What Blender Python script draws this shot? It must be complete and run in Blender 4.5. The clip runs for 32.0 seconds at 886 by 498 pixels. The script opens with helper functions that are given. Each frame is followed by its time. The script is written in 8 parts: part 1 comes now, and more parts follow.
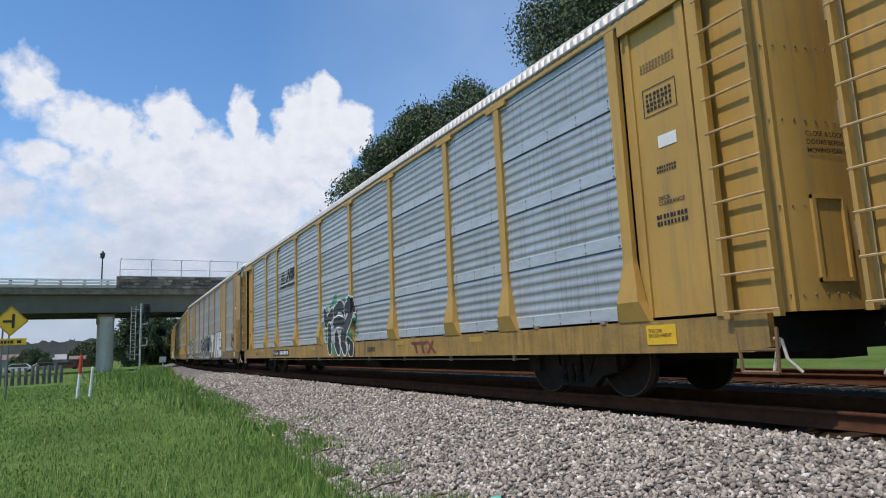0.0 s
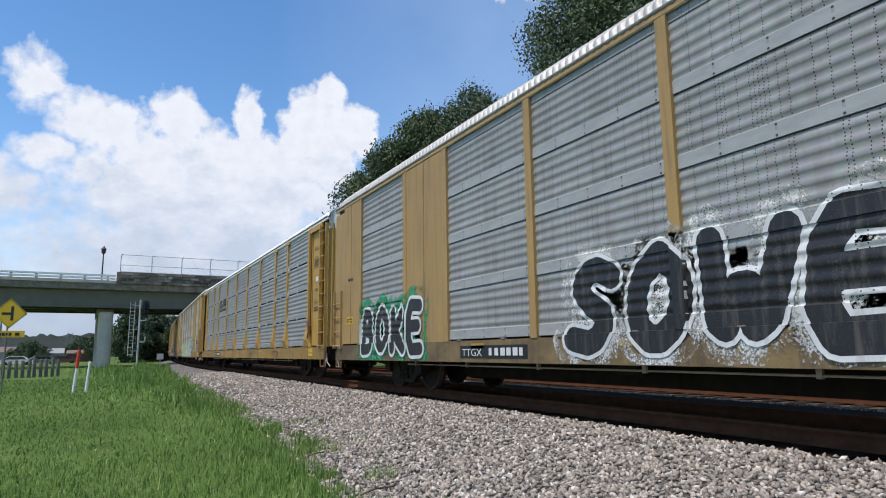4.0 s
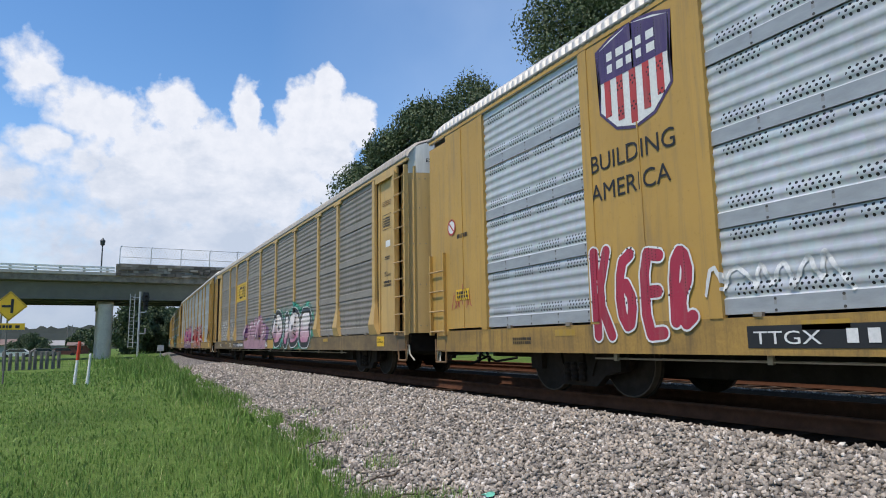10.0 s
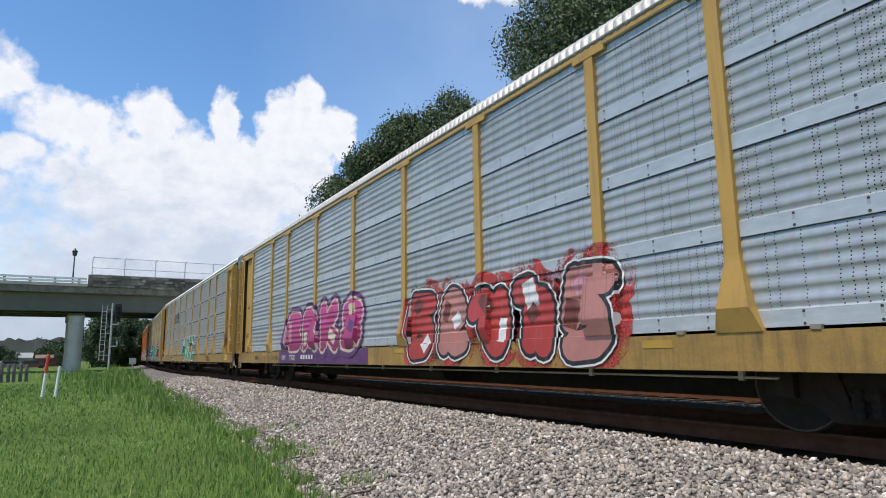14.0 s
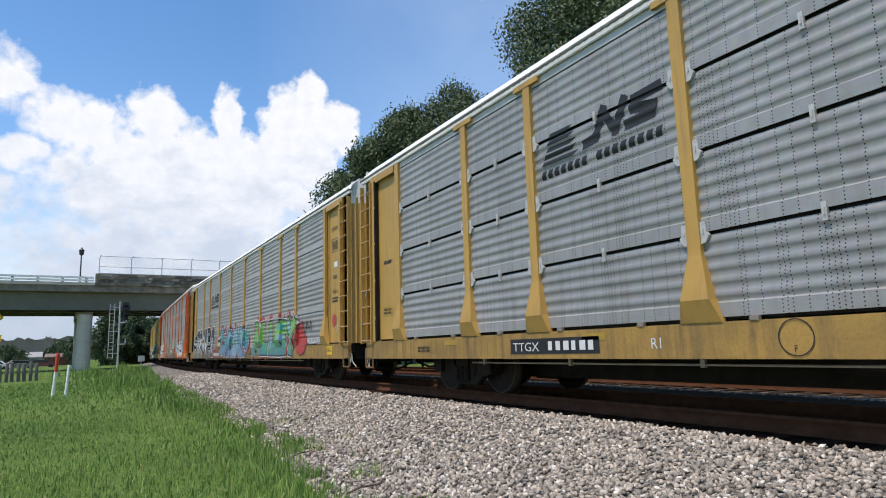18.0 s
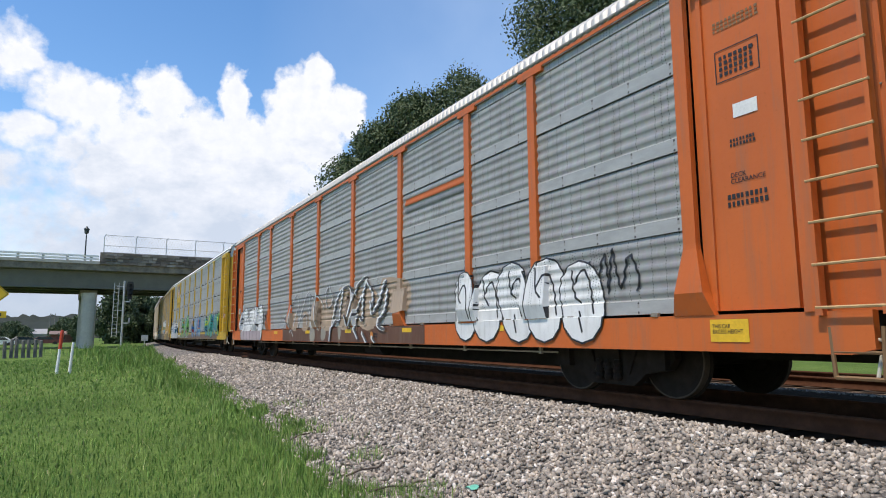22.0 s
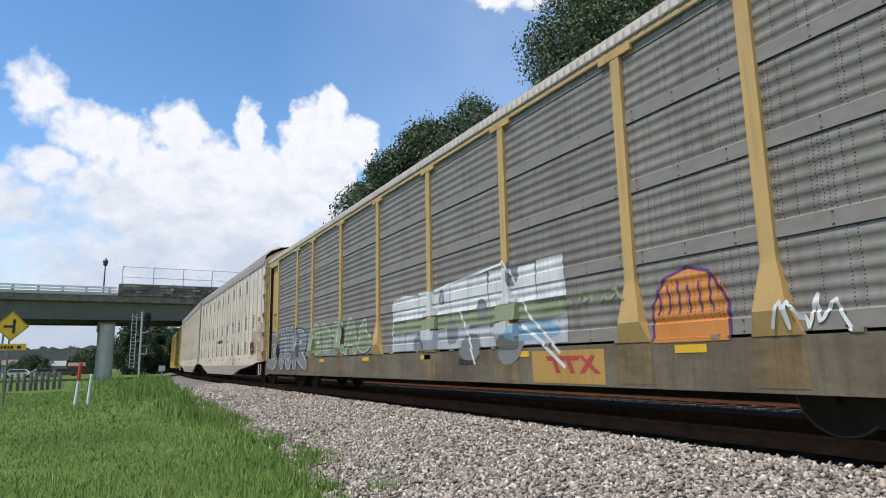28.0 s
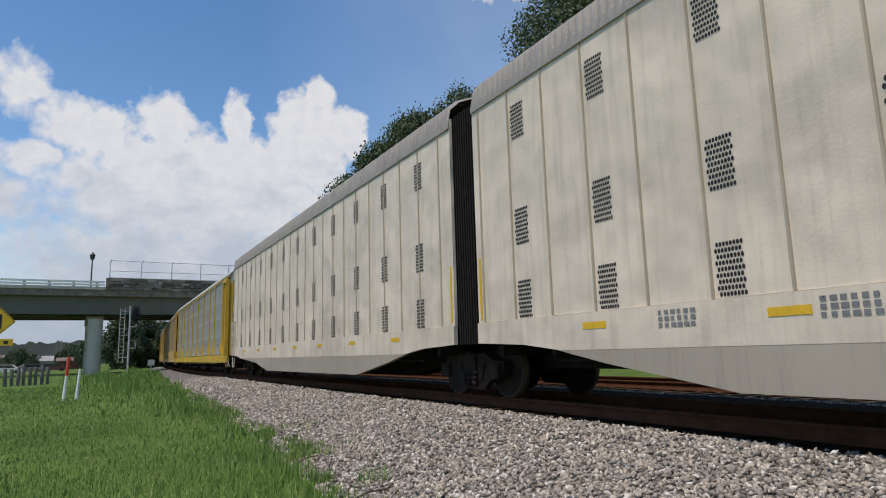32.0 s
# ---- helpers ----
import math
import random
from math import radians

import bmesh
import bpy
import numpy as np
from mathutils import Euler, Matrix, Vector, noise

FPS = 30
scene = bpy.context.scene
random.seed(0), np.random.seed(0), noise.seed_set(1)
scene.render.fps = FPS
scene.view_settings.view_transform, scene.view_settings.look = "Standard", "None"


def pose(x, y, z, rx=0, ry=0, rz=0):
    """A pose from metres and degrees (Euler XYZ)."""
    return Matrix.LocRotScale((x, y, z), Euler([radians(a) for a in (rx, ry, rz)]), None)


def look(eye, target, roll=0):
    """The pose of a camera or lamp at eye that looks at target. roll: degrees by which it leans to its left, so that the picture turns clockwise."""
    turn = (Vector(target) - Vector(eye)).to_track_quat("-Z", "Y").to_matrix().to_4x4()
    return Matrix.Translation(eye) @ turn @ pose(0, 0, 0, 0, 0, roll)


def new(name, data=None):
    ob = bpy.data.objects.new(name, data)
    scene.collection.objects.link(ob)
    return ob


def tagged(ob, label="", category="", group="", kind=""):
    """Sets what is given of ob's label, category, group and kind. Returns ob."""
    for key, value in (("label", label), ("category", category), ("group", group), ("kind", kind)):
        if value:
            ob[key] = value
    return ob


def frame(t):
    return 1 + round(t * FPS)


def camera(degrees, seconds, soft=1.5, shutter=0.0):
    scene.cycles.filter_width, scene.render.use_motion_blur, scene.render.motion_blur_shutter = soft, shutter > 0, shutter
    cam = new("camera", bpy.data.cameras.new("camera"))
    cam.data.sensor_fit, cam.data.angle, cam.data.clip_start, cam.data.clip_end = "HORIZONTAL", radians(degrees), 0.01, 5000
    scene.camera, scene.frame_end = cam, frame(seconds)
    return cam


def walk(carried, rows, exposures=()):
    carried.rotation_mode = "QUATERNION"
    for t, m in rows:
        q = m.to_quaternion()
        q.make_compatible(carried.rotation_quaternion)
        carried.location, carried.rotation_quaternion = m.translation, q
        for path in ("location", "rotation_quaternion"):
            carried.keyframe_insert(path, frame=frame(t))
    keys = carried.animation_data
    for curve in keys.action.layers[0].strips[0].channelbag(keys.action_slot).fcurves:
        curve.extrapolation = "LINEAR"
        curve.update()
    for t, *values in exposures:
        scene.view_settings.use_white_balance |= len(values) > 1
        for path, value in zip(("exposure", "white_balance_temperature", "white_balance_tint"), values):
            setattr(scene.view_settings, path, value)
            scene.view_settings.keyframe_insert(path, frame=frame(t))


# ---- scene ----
cam = camera(69.8, 32.0, 1.0)

PATH = [
    (0.0, pose(0, 0, 0.82, 98.63, 2.46, -27.56)),
    (0.5, pose(0, 0, 0.82, 98.45, 2.12, -27.41)),
    (1.0, pose(0, 0, 0.82, 98.45, 1.96, -27.13)),
    (1.5, pose(0, 0, 0.82, 98.51, 1.55, -27.06)),
    (2.0, pose(0, 0, 0.82, 98.60, 1.20, -27.04)),
    (2.5, pose(0, 0, 0.82, 98.83, 0.83, -27.39)),
    (3.0, pose(0, 0, 0.82, 98.98, 0.83, -27.59)),
    (3.5, pose(0, 0, 0.82, 99.17, 0.58, -27.82)),
    (5.5, pose(0, 0, 0.82, 98.81, 1.27, -27.23)),
    (6.0, pose(0, 0, 0.82, 98.70, 1.18, -27.11)),
    (6.5, pose(0, 0, 0.82, 99.06, 1.40, -26.97)),
    (7.0, pose(0, 0, 0.82, 99.50, 1.73, -26.90)),
    (7.5, pose(0, 0, 0.82, 99.59, 2.05, -26.93)),
    (8.0, pose(0, 0, 0.82, 99.55, 1.58, -27.26)),
    (8.5, pose(0, 0, 0.82, 99.35, 1.42, -27.49)),
    (9.0, pose(0, 0, 0.82, 98.96, 0.99, -27.65)),
    (9.5, pose(0, 0, 0.82, 98.57, 1.04, -27.71)),
    (10.0, pose(0, 0, 0.82, 98.23, 1.05, -27.76)),
    (10.5, pose(0, 0, 0.82, 98.06, 1.59, -27.84)),
    (11.0, pose(0, 0, 0.82, 98.15, 1.29, -28.09)),
    (11.5, pose(0, 0, 0.82, 98.53, 0.52, -28.57)),
    (12.0, pose(0, 0, 0.82, 98.97, -0.07, -28.99)),
    (12.5, pose(0, 0, 0.82, 99.12, 0.02, -29.18)),
    (13.0, pose(0, 0, 0.82, 99.38, 0.70, -29.42)),
    (13.5, pose(0, 0, 0.82, 99.51, 0.55, -29.62)),
    (15.5, pose(0, 0, 0.82, 98.99, 2.30, -30.09)),
    (16.0, pose(0, 0, 0.82, 98.81, 2.41, -29.81)),
    (16.5, pose(0, 0, 0.82, 98.71, 2.43, -29.64)),
    (17.0, pose(0, 0, 0.82, 98.70, 2.30, -29.48)),
    (17.5, pose(0, 0, 0.82, 98.82, 1.94, -29.23)),
    (18.0, pose(0, 0, 0.82, 98.83, 1.68, -29.14)),
    (18.5, pose(0, 0, 0.82, 98.81, 1.65, -29.04)),
    (19.0, pose(0, 0, 0.82, 98.63, 1.74, -28.99)),
    (19.5, pose(0, 0, 0.82, 98.26, 1.59, -28.98)),
    (20.0, pose(0, 0, 0.82, 98.03, 1.03, -29.22)),
    (20.5, pose(0, 0, 0.82, 97.79, 1.03, -29.37)),
    (21.0, pose(0, 0, 0.82, 97.65, 0.89, -29.42)),
    (21.5, pose(0, 0, 0.82, 97.55, 0.48, -29.22)),
    (22.0, pose(0, 0, 0.82, 97.62, 0.37, -28.98)),
    (22.5, pose(0, 0, 0.82, 97.58, 0.38, -28.74)),
    (23.0, pose(0, 0, 0.82, 97.67, 0.32, -28.82)),
    (23.5, pose(0, 0, 0.82, 97.70, 0.38, -29.05)),
    (24.0, pose(0, 0, 0.82, 97.72, 0.53, -29.19)),
    (24.5, pose(0, 0, 0.82, 97.75, 0.28, -28.98)),
    (26.5, pose(0, 0, 0.82, 98.36, 0.60, -27.79)),
    (27.0, pose(0, 0, 0.82, 99.26, 0.68, -27.82)),
    (27.5, pose(0, 0, 0.82, 99.73, 0.89, -27.66)),
    (28.0, pose(0, 0, 0.82, 100.01, 1.09, -27.55)),
    (28.5, pose(0, 0, 0.82, 100.36, 1.18, -27.16)),
    (29.0, pose(0, 0, 0.82, 100.09, 1.36, -27.04)),
    (29.5, pose(0, 0, 0.82, 98.74, 1.63, -27.42)),
    (30.0, pose(0, 0, 0.82, 98.45, 1.96, -28.29)),
    (30.5, pose(0, 0, 0.82, 98.49, 1.92, -29.21)),
    (31.0, pose(0, 0, 0.82, 98.44, 1.85, -30.05)),
    (31.5, pose(0, 0, 0.82, 98.87, 1.65, -30.33)),
    (32.0, pose(0, 0, 0.82, 99.24, 1.61, -28.39)),
]

EXPOSURES = [(0, 0.08, 6650, 13.5), (1.5, 0.18, 6600, 13.5), (8, 0.15, 6600, 13.5), (13, 0.22, 6800, 13.5), (23, 0.34, 6850, 13.5), (29.5, 0.2, 6850, 13.5), (31, -0.12, 7000, 13.5), (32, -0.12, 6950, 13.5)]

walk(cam, PATH, EXPOSURES)

# ---- plan ----
# z = 0 at the rail head; the train runs towards -y on a track whose side plane lies at x = SIDE
SIDE, HALF = 5.76, 1.50
TRACK = SIDE + HALF
PITCH = 28.294


def heading(s):
    """The way the track turns with the distance along it."""
    return float(np.interp(s, (38, 65, 110, 150, 260), (0, 0.05, 0.067, 0.071, 0.078)))


SS = np.arange(-260.0, 760.0, 2.0)
HH = np.array([heading(s) for s in SS])
BX = np.concatenate(([0.0], np.cumsum(np.sin((HH[1:] + HH[:-1]) / 2) * 2.0)))
BY = np.concatenate(([-260.0], -260.0 + np.cumsum(np.cos((HH[1:] + HH[:-1]) / 2) * 2.0)))


def along(s, off=0.0):
    """Place on the track at distance s, off metres to its right, and the heading there."""
    h = heading(s)
    return TRACK + float(np.interp(s, SS, BX)) + off * math.cos(h), float(np.interp(s, SS, BY)) - off * math.sin(h), h


def run(ref, t):
    return ref - 10.2477 * (t - 15) + 0.01142 * (t - 15) ** 2


# ---- world and light ----
SUN_EL, SUN_AZ = 65.0, 194.0        # the azimuth counts from +x against the clock
world = bpy.data.worlds.new("world")
scene.world = world
world.use_nodes = True
wn = world.node_tree
sky = wn.nodes.new("ShaderNodeTexSky")
sky.sky_type, sky.sun_disc = "NISHITA", False
sky.sun_elevation = radians(SUN_EL)
sky.sun_rotation = radians(90 - SUN_AZ)
sky.air_density, sky.dust_density, sky.ozone_density = 1.0, 0.15, 1.5
wn.nodes["Background"].inputs["Strength"].default_value = 0.165
sat = wn.nodes.new("ShaderNodeHueSaturation")
sat.inputs["Saturation"].default_value = 1.24
wn.links.new(sky.outputs["Color"], sat.inputs["Color"])
wn.links.new(sat.outputs["Color"], wn.nodes["Background"].inputs["Color"])
sun = new("sun", bpy.data.lights.new("sun", "SUN"))
sun.data.energy, sun.data.angle, sun.data.color = 3.3, radians(0.53), (1.0, 0.94, 0.85)
sd = Vector((math.cos(radians(SUN_AZ)) * math.cos(radians(SUN_EL)), math.sin(radians(SUN_AZ)) * math.cos(radians(SUN_EL)), math.sin(radians(SUN_EL))))
sun.matrix_world = look(sd * 50, (0, 0, 0))
scene.view_settings.exposure = 0.0


# ---- materials ----
class Nodes:
    """Short hand for node trees."""

    def __init__(self, name):
        self.mat = bpy.data.materials.new(name)
        self.mat.use_nodes = True
        self.tree = self.mat.node_tree
        self.bsdf = self.tree.nodes["Principled BSDF"]
        self.out = self.tree.nodes["Material Output"]

    def node(self, kind):
        return self.tree.nodes.new("ShaderNode" + kind)

    def put(self, socket, value):
        if hasattr(value, "is_output"):
            self.tree.links.new(value, socket)
        elif isinstance(value, (tuple, list)) and len(value) == 3 and socket.type == "RGBA":
            socket.default_value = (*value, 1)
        else:
            socket.default_value = value

    def coords(self, kind="Object"):
        return self.node("TexCoord").outputs[kind]

    def scaled(self, v, s):
        m = self.node("Mapping")
        self.put(m.inputs["Vector"], v)
        m.inputs["Scale"].default_value = s
        return m.outputs[0]

    def noise(self, v, scale, detail=4, rough=0.55, out="Fac"):
        n = self.node("TexNoise")
        self.put(n.inputs["Vector"], v)
        n.inputs["Scale"].default_value, n.inputs["Detail"].default_value, n.inputs["Roughness"].default_value = scale, detail, rough
        return n.outputs[out]

    def math(self, op, a, b=0.0, c=0.0, clamp=False):
        n = self.node("Math")
        n.operation, n.use_clamp = op, clamp
        for s, val in zip(n.inputs, (a, b, c)):
            self.put(s, val)
        return n.outputs[0]

    def span(self, v, a, b, lo=0.0, hi=1.0):
        n = self.node("MapRange")
        for s, val in zip(n.inputs, (v, a, b, lo, hi)):
            self.put(s, val)
        return n.outputs[0]

    def mix(self, fac, a, b, blend="MIX"):
        n = self.node("Mix")
        n.data_type, n.blend_type = "RGBA", blend
        self.put(n.inputs[0], fac), self.put(n.inputs[6], a), self.put(n.inputs[7], b)
        return n.outputs[2]

    def ramp(self, v, *stops):
        n = self.node("ValToRGB")
        el = n.color_ramp.elements
        while len(el) < len(stops):
            el.new(0.5)
        for e, (p, c) in zip(el, stops):
            e.position, e.color = p, (*c, 1)
        self.put(n.inputs[0], v)
        return n.outputs[0]

    def bump(self, h, strength=0.3, distance=0.02):
        n = self.node("Bump")
        n.inputs["Strength"].default_value, n.inputs["Distance"].default_value = strength, distance
        self.put(n.inputs["Height"], h)
        self.put(self.bsdf.inputs["Normal"], n.outputs[0])

    def done(self, colour=None, rough=0.6, metal=0.0):
        if colour is not None:
            self.put(self.bsdf.inputs["Base Color"], colour)
        self.put(self.bsdf.inputs["Roughness"], rough)
        self.put(self.bsdf.inputs["Metallic"], metal)
        return self.mat


def mul(c, k):
    return tuple(min(1.0, x * k) for x in c)


def paint(name, colour, rust=0.25, rough=0.55, dirt=0.5):
    """Weathered rail car paint: streaks, grime, rust specks."""
    m = Nodes(name)
    co = m.coords()
    rnd = m.node("ObjectInfo").outputs["Random"]
    big = m.noise(co, 0.55, 5, 0.6)
    streak = m.noise(m.scaled(co, (5.0, 5.0, 0.35)), 1.6, 6, 0.65)
    fine = m.noise(co, 22, 4, 0.6)
    c = m.mix(m.span(big, 0.3, 0.75), mul(colour, 0.86), mul(colour, 1.1))
    c = m.mix(m.span(rnd, 0, 1, 0, 0.14), c, mul(colour, 0.72))
    c = m.mix(m.math("MULTIPLY", m.span(streak, 0.5, 0.78), dirt), c, mul((0.16, 0.125, 0.085), 1.0))
    c = m.mix(m.math("MULTIPLY", m.span(fine, 0.64, 0.74), rust), c, (0.16, 0.06, 0.025))
    m.bump(m.math("ADD", fine, m.math("MULTIPLY", big, 2.0)), 0.12, 0.01)
    return m.done(c, m.span(fine, 0.2, 0.8, rough - 0.1, rough + 0.12))


def sill_paint(name, colour, grime=0.7):
    """Sill paint under oily road dirt, stained in patches and runs."""
    m = Nodes(name)
    co = m.coords()
    big = m.noise(m.scaled(co, (1, 0.7, 1.6)), 0.9, 6, 0.68)
    runs = m.noise(m.scaled(co, (5.0, 5.0, 0.5)), 1.5, 6, 0.65)
    fine = m.noise(co, 26, 4, 0.6)
    c = m.mix(m.span(fine, 0.3, 0.7), mul(colour, 0.85), mul(colour, 1.1))
    c = m.mix(m.math("MULTIPLY", m.span(big, 0.38, 0.62), grime), c, (0.085, 0.055, 0.03))
    c = m.mix(m.math("MULTIPLY", m.span(runs, 0.46, 0.72), 0.7), c, (0.07, 0.05, 0.032))
    c = m.mix(m.math("MULTIPLY", m.span(fine, 0.62, 0.72), 0.5), c, (0.17, 0.06, 0.02))
    m.bump(m.math("ADD", fine, big), 0.12, 0.01)
    return m.done(c, 0.65)


def pinholes(m, y, z, shift, kind):
    """Where the sheet is pierced. y runs along the car, z up from the foot of a row of sheeting.
    1: narrow columns of pin holes, 2 and 3: groups of round holes in bands."""
    py, pz, r = (0.052, 0.037, 0.0074) if kind == 1 else (0.066, 0.048, 0.0150)
    col = m.math("FLOOR", m.math("DIVIDE", y, py))
    row = m.math("FLOOR", m.math("DIVIDE", z, pz))
    half = m.math("MULTIPLY", m.math("MODULO", m.math("ABSOLUTE", col if kind == 1 else row), 2.0), 0.5)
    fy, fz = m.math("DIVIDE", y, py), m.math("DIVIDE", z, pz)
    if kind == 1:
        fz = m.math("ADD", fz, half)
    else:
        fy = m.math("ADD", fy, half)
    fy = m.math("MULTIPLY", m.math("SUBTRACT", m.math("FRACT", fy), 0.5), py)
    fz = m.math("MULTIPLY", m.math("SUBTRACT", m.math("FRACT", fz), 0.5), pz)
    dot = m.math("LESS_THAN", m.math("ADD", m.math("MULTIPLY", fy, fy), m.math("MULTIPLY", fz, fz)), r * r)
    if kind == 1:
        w = m.node("TexWhiteNoise")
        w.noise_dimensions = "1D"
        m.put(w.inputs["W"], m.math("ADD", col, shift))
        return m.math("MULTIPLY", dot, m.math("GREATER_THAN", w.outputs["Value"], 0.60))
    lo, hi = ((0.19, 0.335), (0.765, 0.90)) if kind == 2 else ((0.02, 0.165), (0.60, 0.745))
    gate = None
    for a, b in (lo, hi):
        g = m.math("MULTIPLY", m.math("GREATER_THAN", z, a), m.math("LESS_THAN", z, b))
        gate = g if gate is None else m.math("ADD", gate, g)
    group = m.math("LESS_THAN", m.math("FRACT", m.math("DIVIDE", y, 0.66)), 0.80)
    return m.math("MULTIPLY", dot, m.math("MULTIPLY", gate, group))


def panel_metal(name, colour, grime=0.35, holes=0, warm=(0.2, 0.16, 0.11), rough=0.45, metal=0.15, band=1.0, seam=False):
    """Galvanised sheet in rows: pierced, bolted along a flat band at each row's foot, streaked and dusty."""
    m = Nodes(name)
    co = m.coords()
    rnd = m.node("ObjectInfo").outputs["Random"]
    big = m.noise(co, 0.7, 5, 0.6)
    streak = m.noise(m.scaled(co, (6.0, 6.0, 0.5)), 1.3, 6, 0.7)
    fine = m.noise(co, 30, 3, 0.6)
    mid = m.noise(m.scaled(co, (1, 1.0, 3.0)), 3.0, 5, 0.65)
    spangle = m.node("TexVoronoi")
    m.put(spangle.inputs["Vector"], co)
    spangle.inputs["Scale"].default_value = 14
    c = m.mix(m.span(big, 0.3, 0.72), mul(colour, 0.85), mul(colour, 1.12))
    c = m.mix(0.06, c, spangle.outputs["Color"], "OVERLAY")
    c = m.mix(m.span(rnd, 0, 1, 0, 0.45), c, mul(colour, 0.70))
    c = m.mix(m.span(mid, 0.5, 0.75, 0, 0.4), c, mul(colour, 0.66))
    c = m.mix(m.math("MULTIPLY", m.span(streak, 0.42, 0.75), grime), c, warm)
    sep = m.node("SeparateXYZ")
    m.put(sep.inputs[0], co)
    y, z = sep.outputs[1], sep.outputs[2]
    flat = m.math("LESS_THAN", z, 0.168)
    if band != 1.0:
        c = m.mix(flat, c, m.mix(m.span(mid, 0.3, 0.7), mul(colour, band * 0.85), mul(colour, band * 1.1)))
    shift = m.math("FLOOR", m.math("MULTIPLY", rnd, 91.0))
    dots = pinholes(m, y, z, shift, holes)
    if not seam:
        dots = m.math("MULTIPLY", dots, m.math("SUBTRACT", 1.0, flat))
        by = m.math("MULTIPLY", m.math("SUBTRACT", m.math("FRACT", m.math("ADD", m.math("DIVIDE", y, 0.66), 0.37)), 0.5), 0.66)
        for bz in (0.028, 0.142):
            dz = m.math("SUBTRACT", z, bz)
            head = m.math("LESS_THAN", m.math("ADD", m.math("MULTIPLY", by, by), m.math("MULTIPLY", dz, dz)), 0.0145 ** 2)
            run_off = m.math("MULTIPLY", m.math("LESS_THAN", m.math("ABSOLUTE", by), 0.016), m.math("MULTIPLY", m.math("LESS_THAN", dz, 0.0), m.math("GREATER_THAN", dz, -0.06)))
            c = m.mix(m.math("MULTIPLY", run_off, 0.35), c, warm)
            c = m.mix(head, c, (0.05, 0.042, 0.036))
    c = m.mix(dots, c, (0.012, 0.012, 0.012))
    m.bump(m.math("ADD", fine, m.math("MULTIPLY", m.noise(co, 1.6, 3, 0.5), 6.0)), 0.10, 0.008)
    return m.done(c, m.span(fine, 0.2, 0.8, rough - 0.1, rough + 0.12), metal)


def plain(name, colour, rough=0.6, metal=0.0, vary=0.25, scale=3.0, bump=0.0):
    m = Nodes(name)
    co = m.coords()
    n = m.noise(co, scale, 5, 0.65)
    f = m.noise(co, scale * 12, 3, 0.6)
    c = m.mix(m.span(n, 0.3, 0.7), mul(colour, 1 - vary), mul(colour, 1 + vary))
    c = m.mix(m.span(f, 0.35, 0.7, 0, 0.35), c, mul(colour, 0.6))
    if bump:
        m.bump(m.math("ADD", n, f), bump, 0.02)
    return m.done(c, rough, metal)


def through_holes(m, c, kind):
    """Sprayed colour with the sheet's holes in it, in the car's own space; sill and posts are whole."""
    sep = m.node("SeparateXYZ")
    m.put(sep.inputs[0], m.coords())
    y, z = sep.outputs[1], sep.outputs[2]
    u = m.math("FRACT", m.math("DIVIDE", m.math("SUBTRACT", z, 1.03), 0.918))
    u = m.math("MULTIPLY", u, 0.918)
    dots = pinholes(m, y, u, 0.0, kind)
    bay = m.math("FRACT", m.math("DIVIDE", m.math("ADD", y, 1.41 + 0.11), 2.82))
    whole = m.math("MULTIPLY", m.math("GREATER_THAN", z, 1.05), m.math("GREATER_THAN", bay, 0.085))
    if kind != 3:
        whole = m.math("MULTIPLY", whole, m.math("GREATER_THAN", u, 0.17))
    return m.mix(m.math("MULTIPLY", dots, whole), c, (0.012, 0.012, 0.012))


def spray(name, colour, rough=0.5, kind=1, cover=1.0):
    """Spray paint with thin and dusty places over pierced sheet; cover below 1 leaves specks bare."""
    m = Nodes(name)
    co = m.coords()
    n = m.noise(co, 1.4, 5, 0.65)
    f = m.noise(co, 45, 3, 0.6)
    runs = m.noise(m.scaled(co, (6.0, 6.0, 0.6)), 1.8, 5, 0.65)
    c = m.mix(m.span(n, 0.3, 0.7), mul(colour, 0.80), mul(colour, 1.10))
    c = m.mix(m.span(f, 0.6, 0.75, 0, 0.35), c, (0.2, 0.19, 0.17))
    c = m.mix(m.span(runs, 0.5, 0.78, 0, 0.4), c, mul((0.24, 0.20, 0.16), 1.0))
    c = through_holes(m, c, kind)
    mat = m.done(c, rough)
    if cover < 1.0:
        speck = m.math("ADD", m.math("MULTIPLY", m.noise(co, 30, 3, 0.7), 0.5), m.math("MULTIPLY", m.noise(co, 2.2, 4, 0.6), 0.7))
        tr = m.node("BsdfTransparent")
        mx = m.node("MixShader")
        m.put(mx.inputs[0], m.span(speck, 0.68 - 0.2 * cover, 0.80 - 0.2 * cover)), m.put(mx.inputs[1], tr.outputs[0]), m.put(mx.inputs[2], m.bsdf.outputs[0])
        m.put(m.out.inputs["Surface"], mx.outputs[0])
    return mat


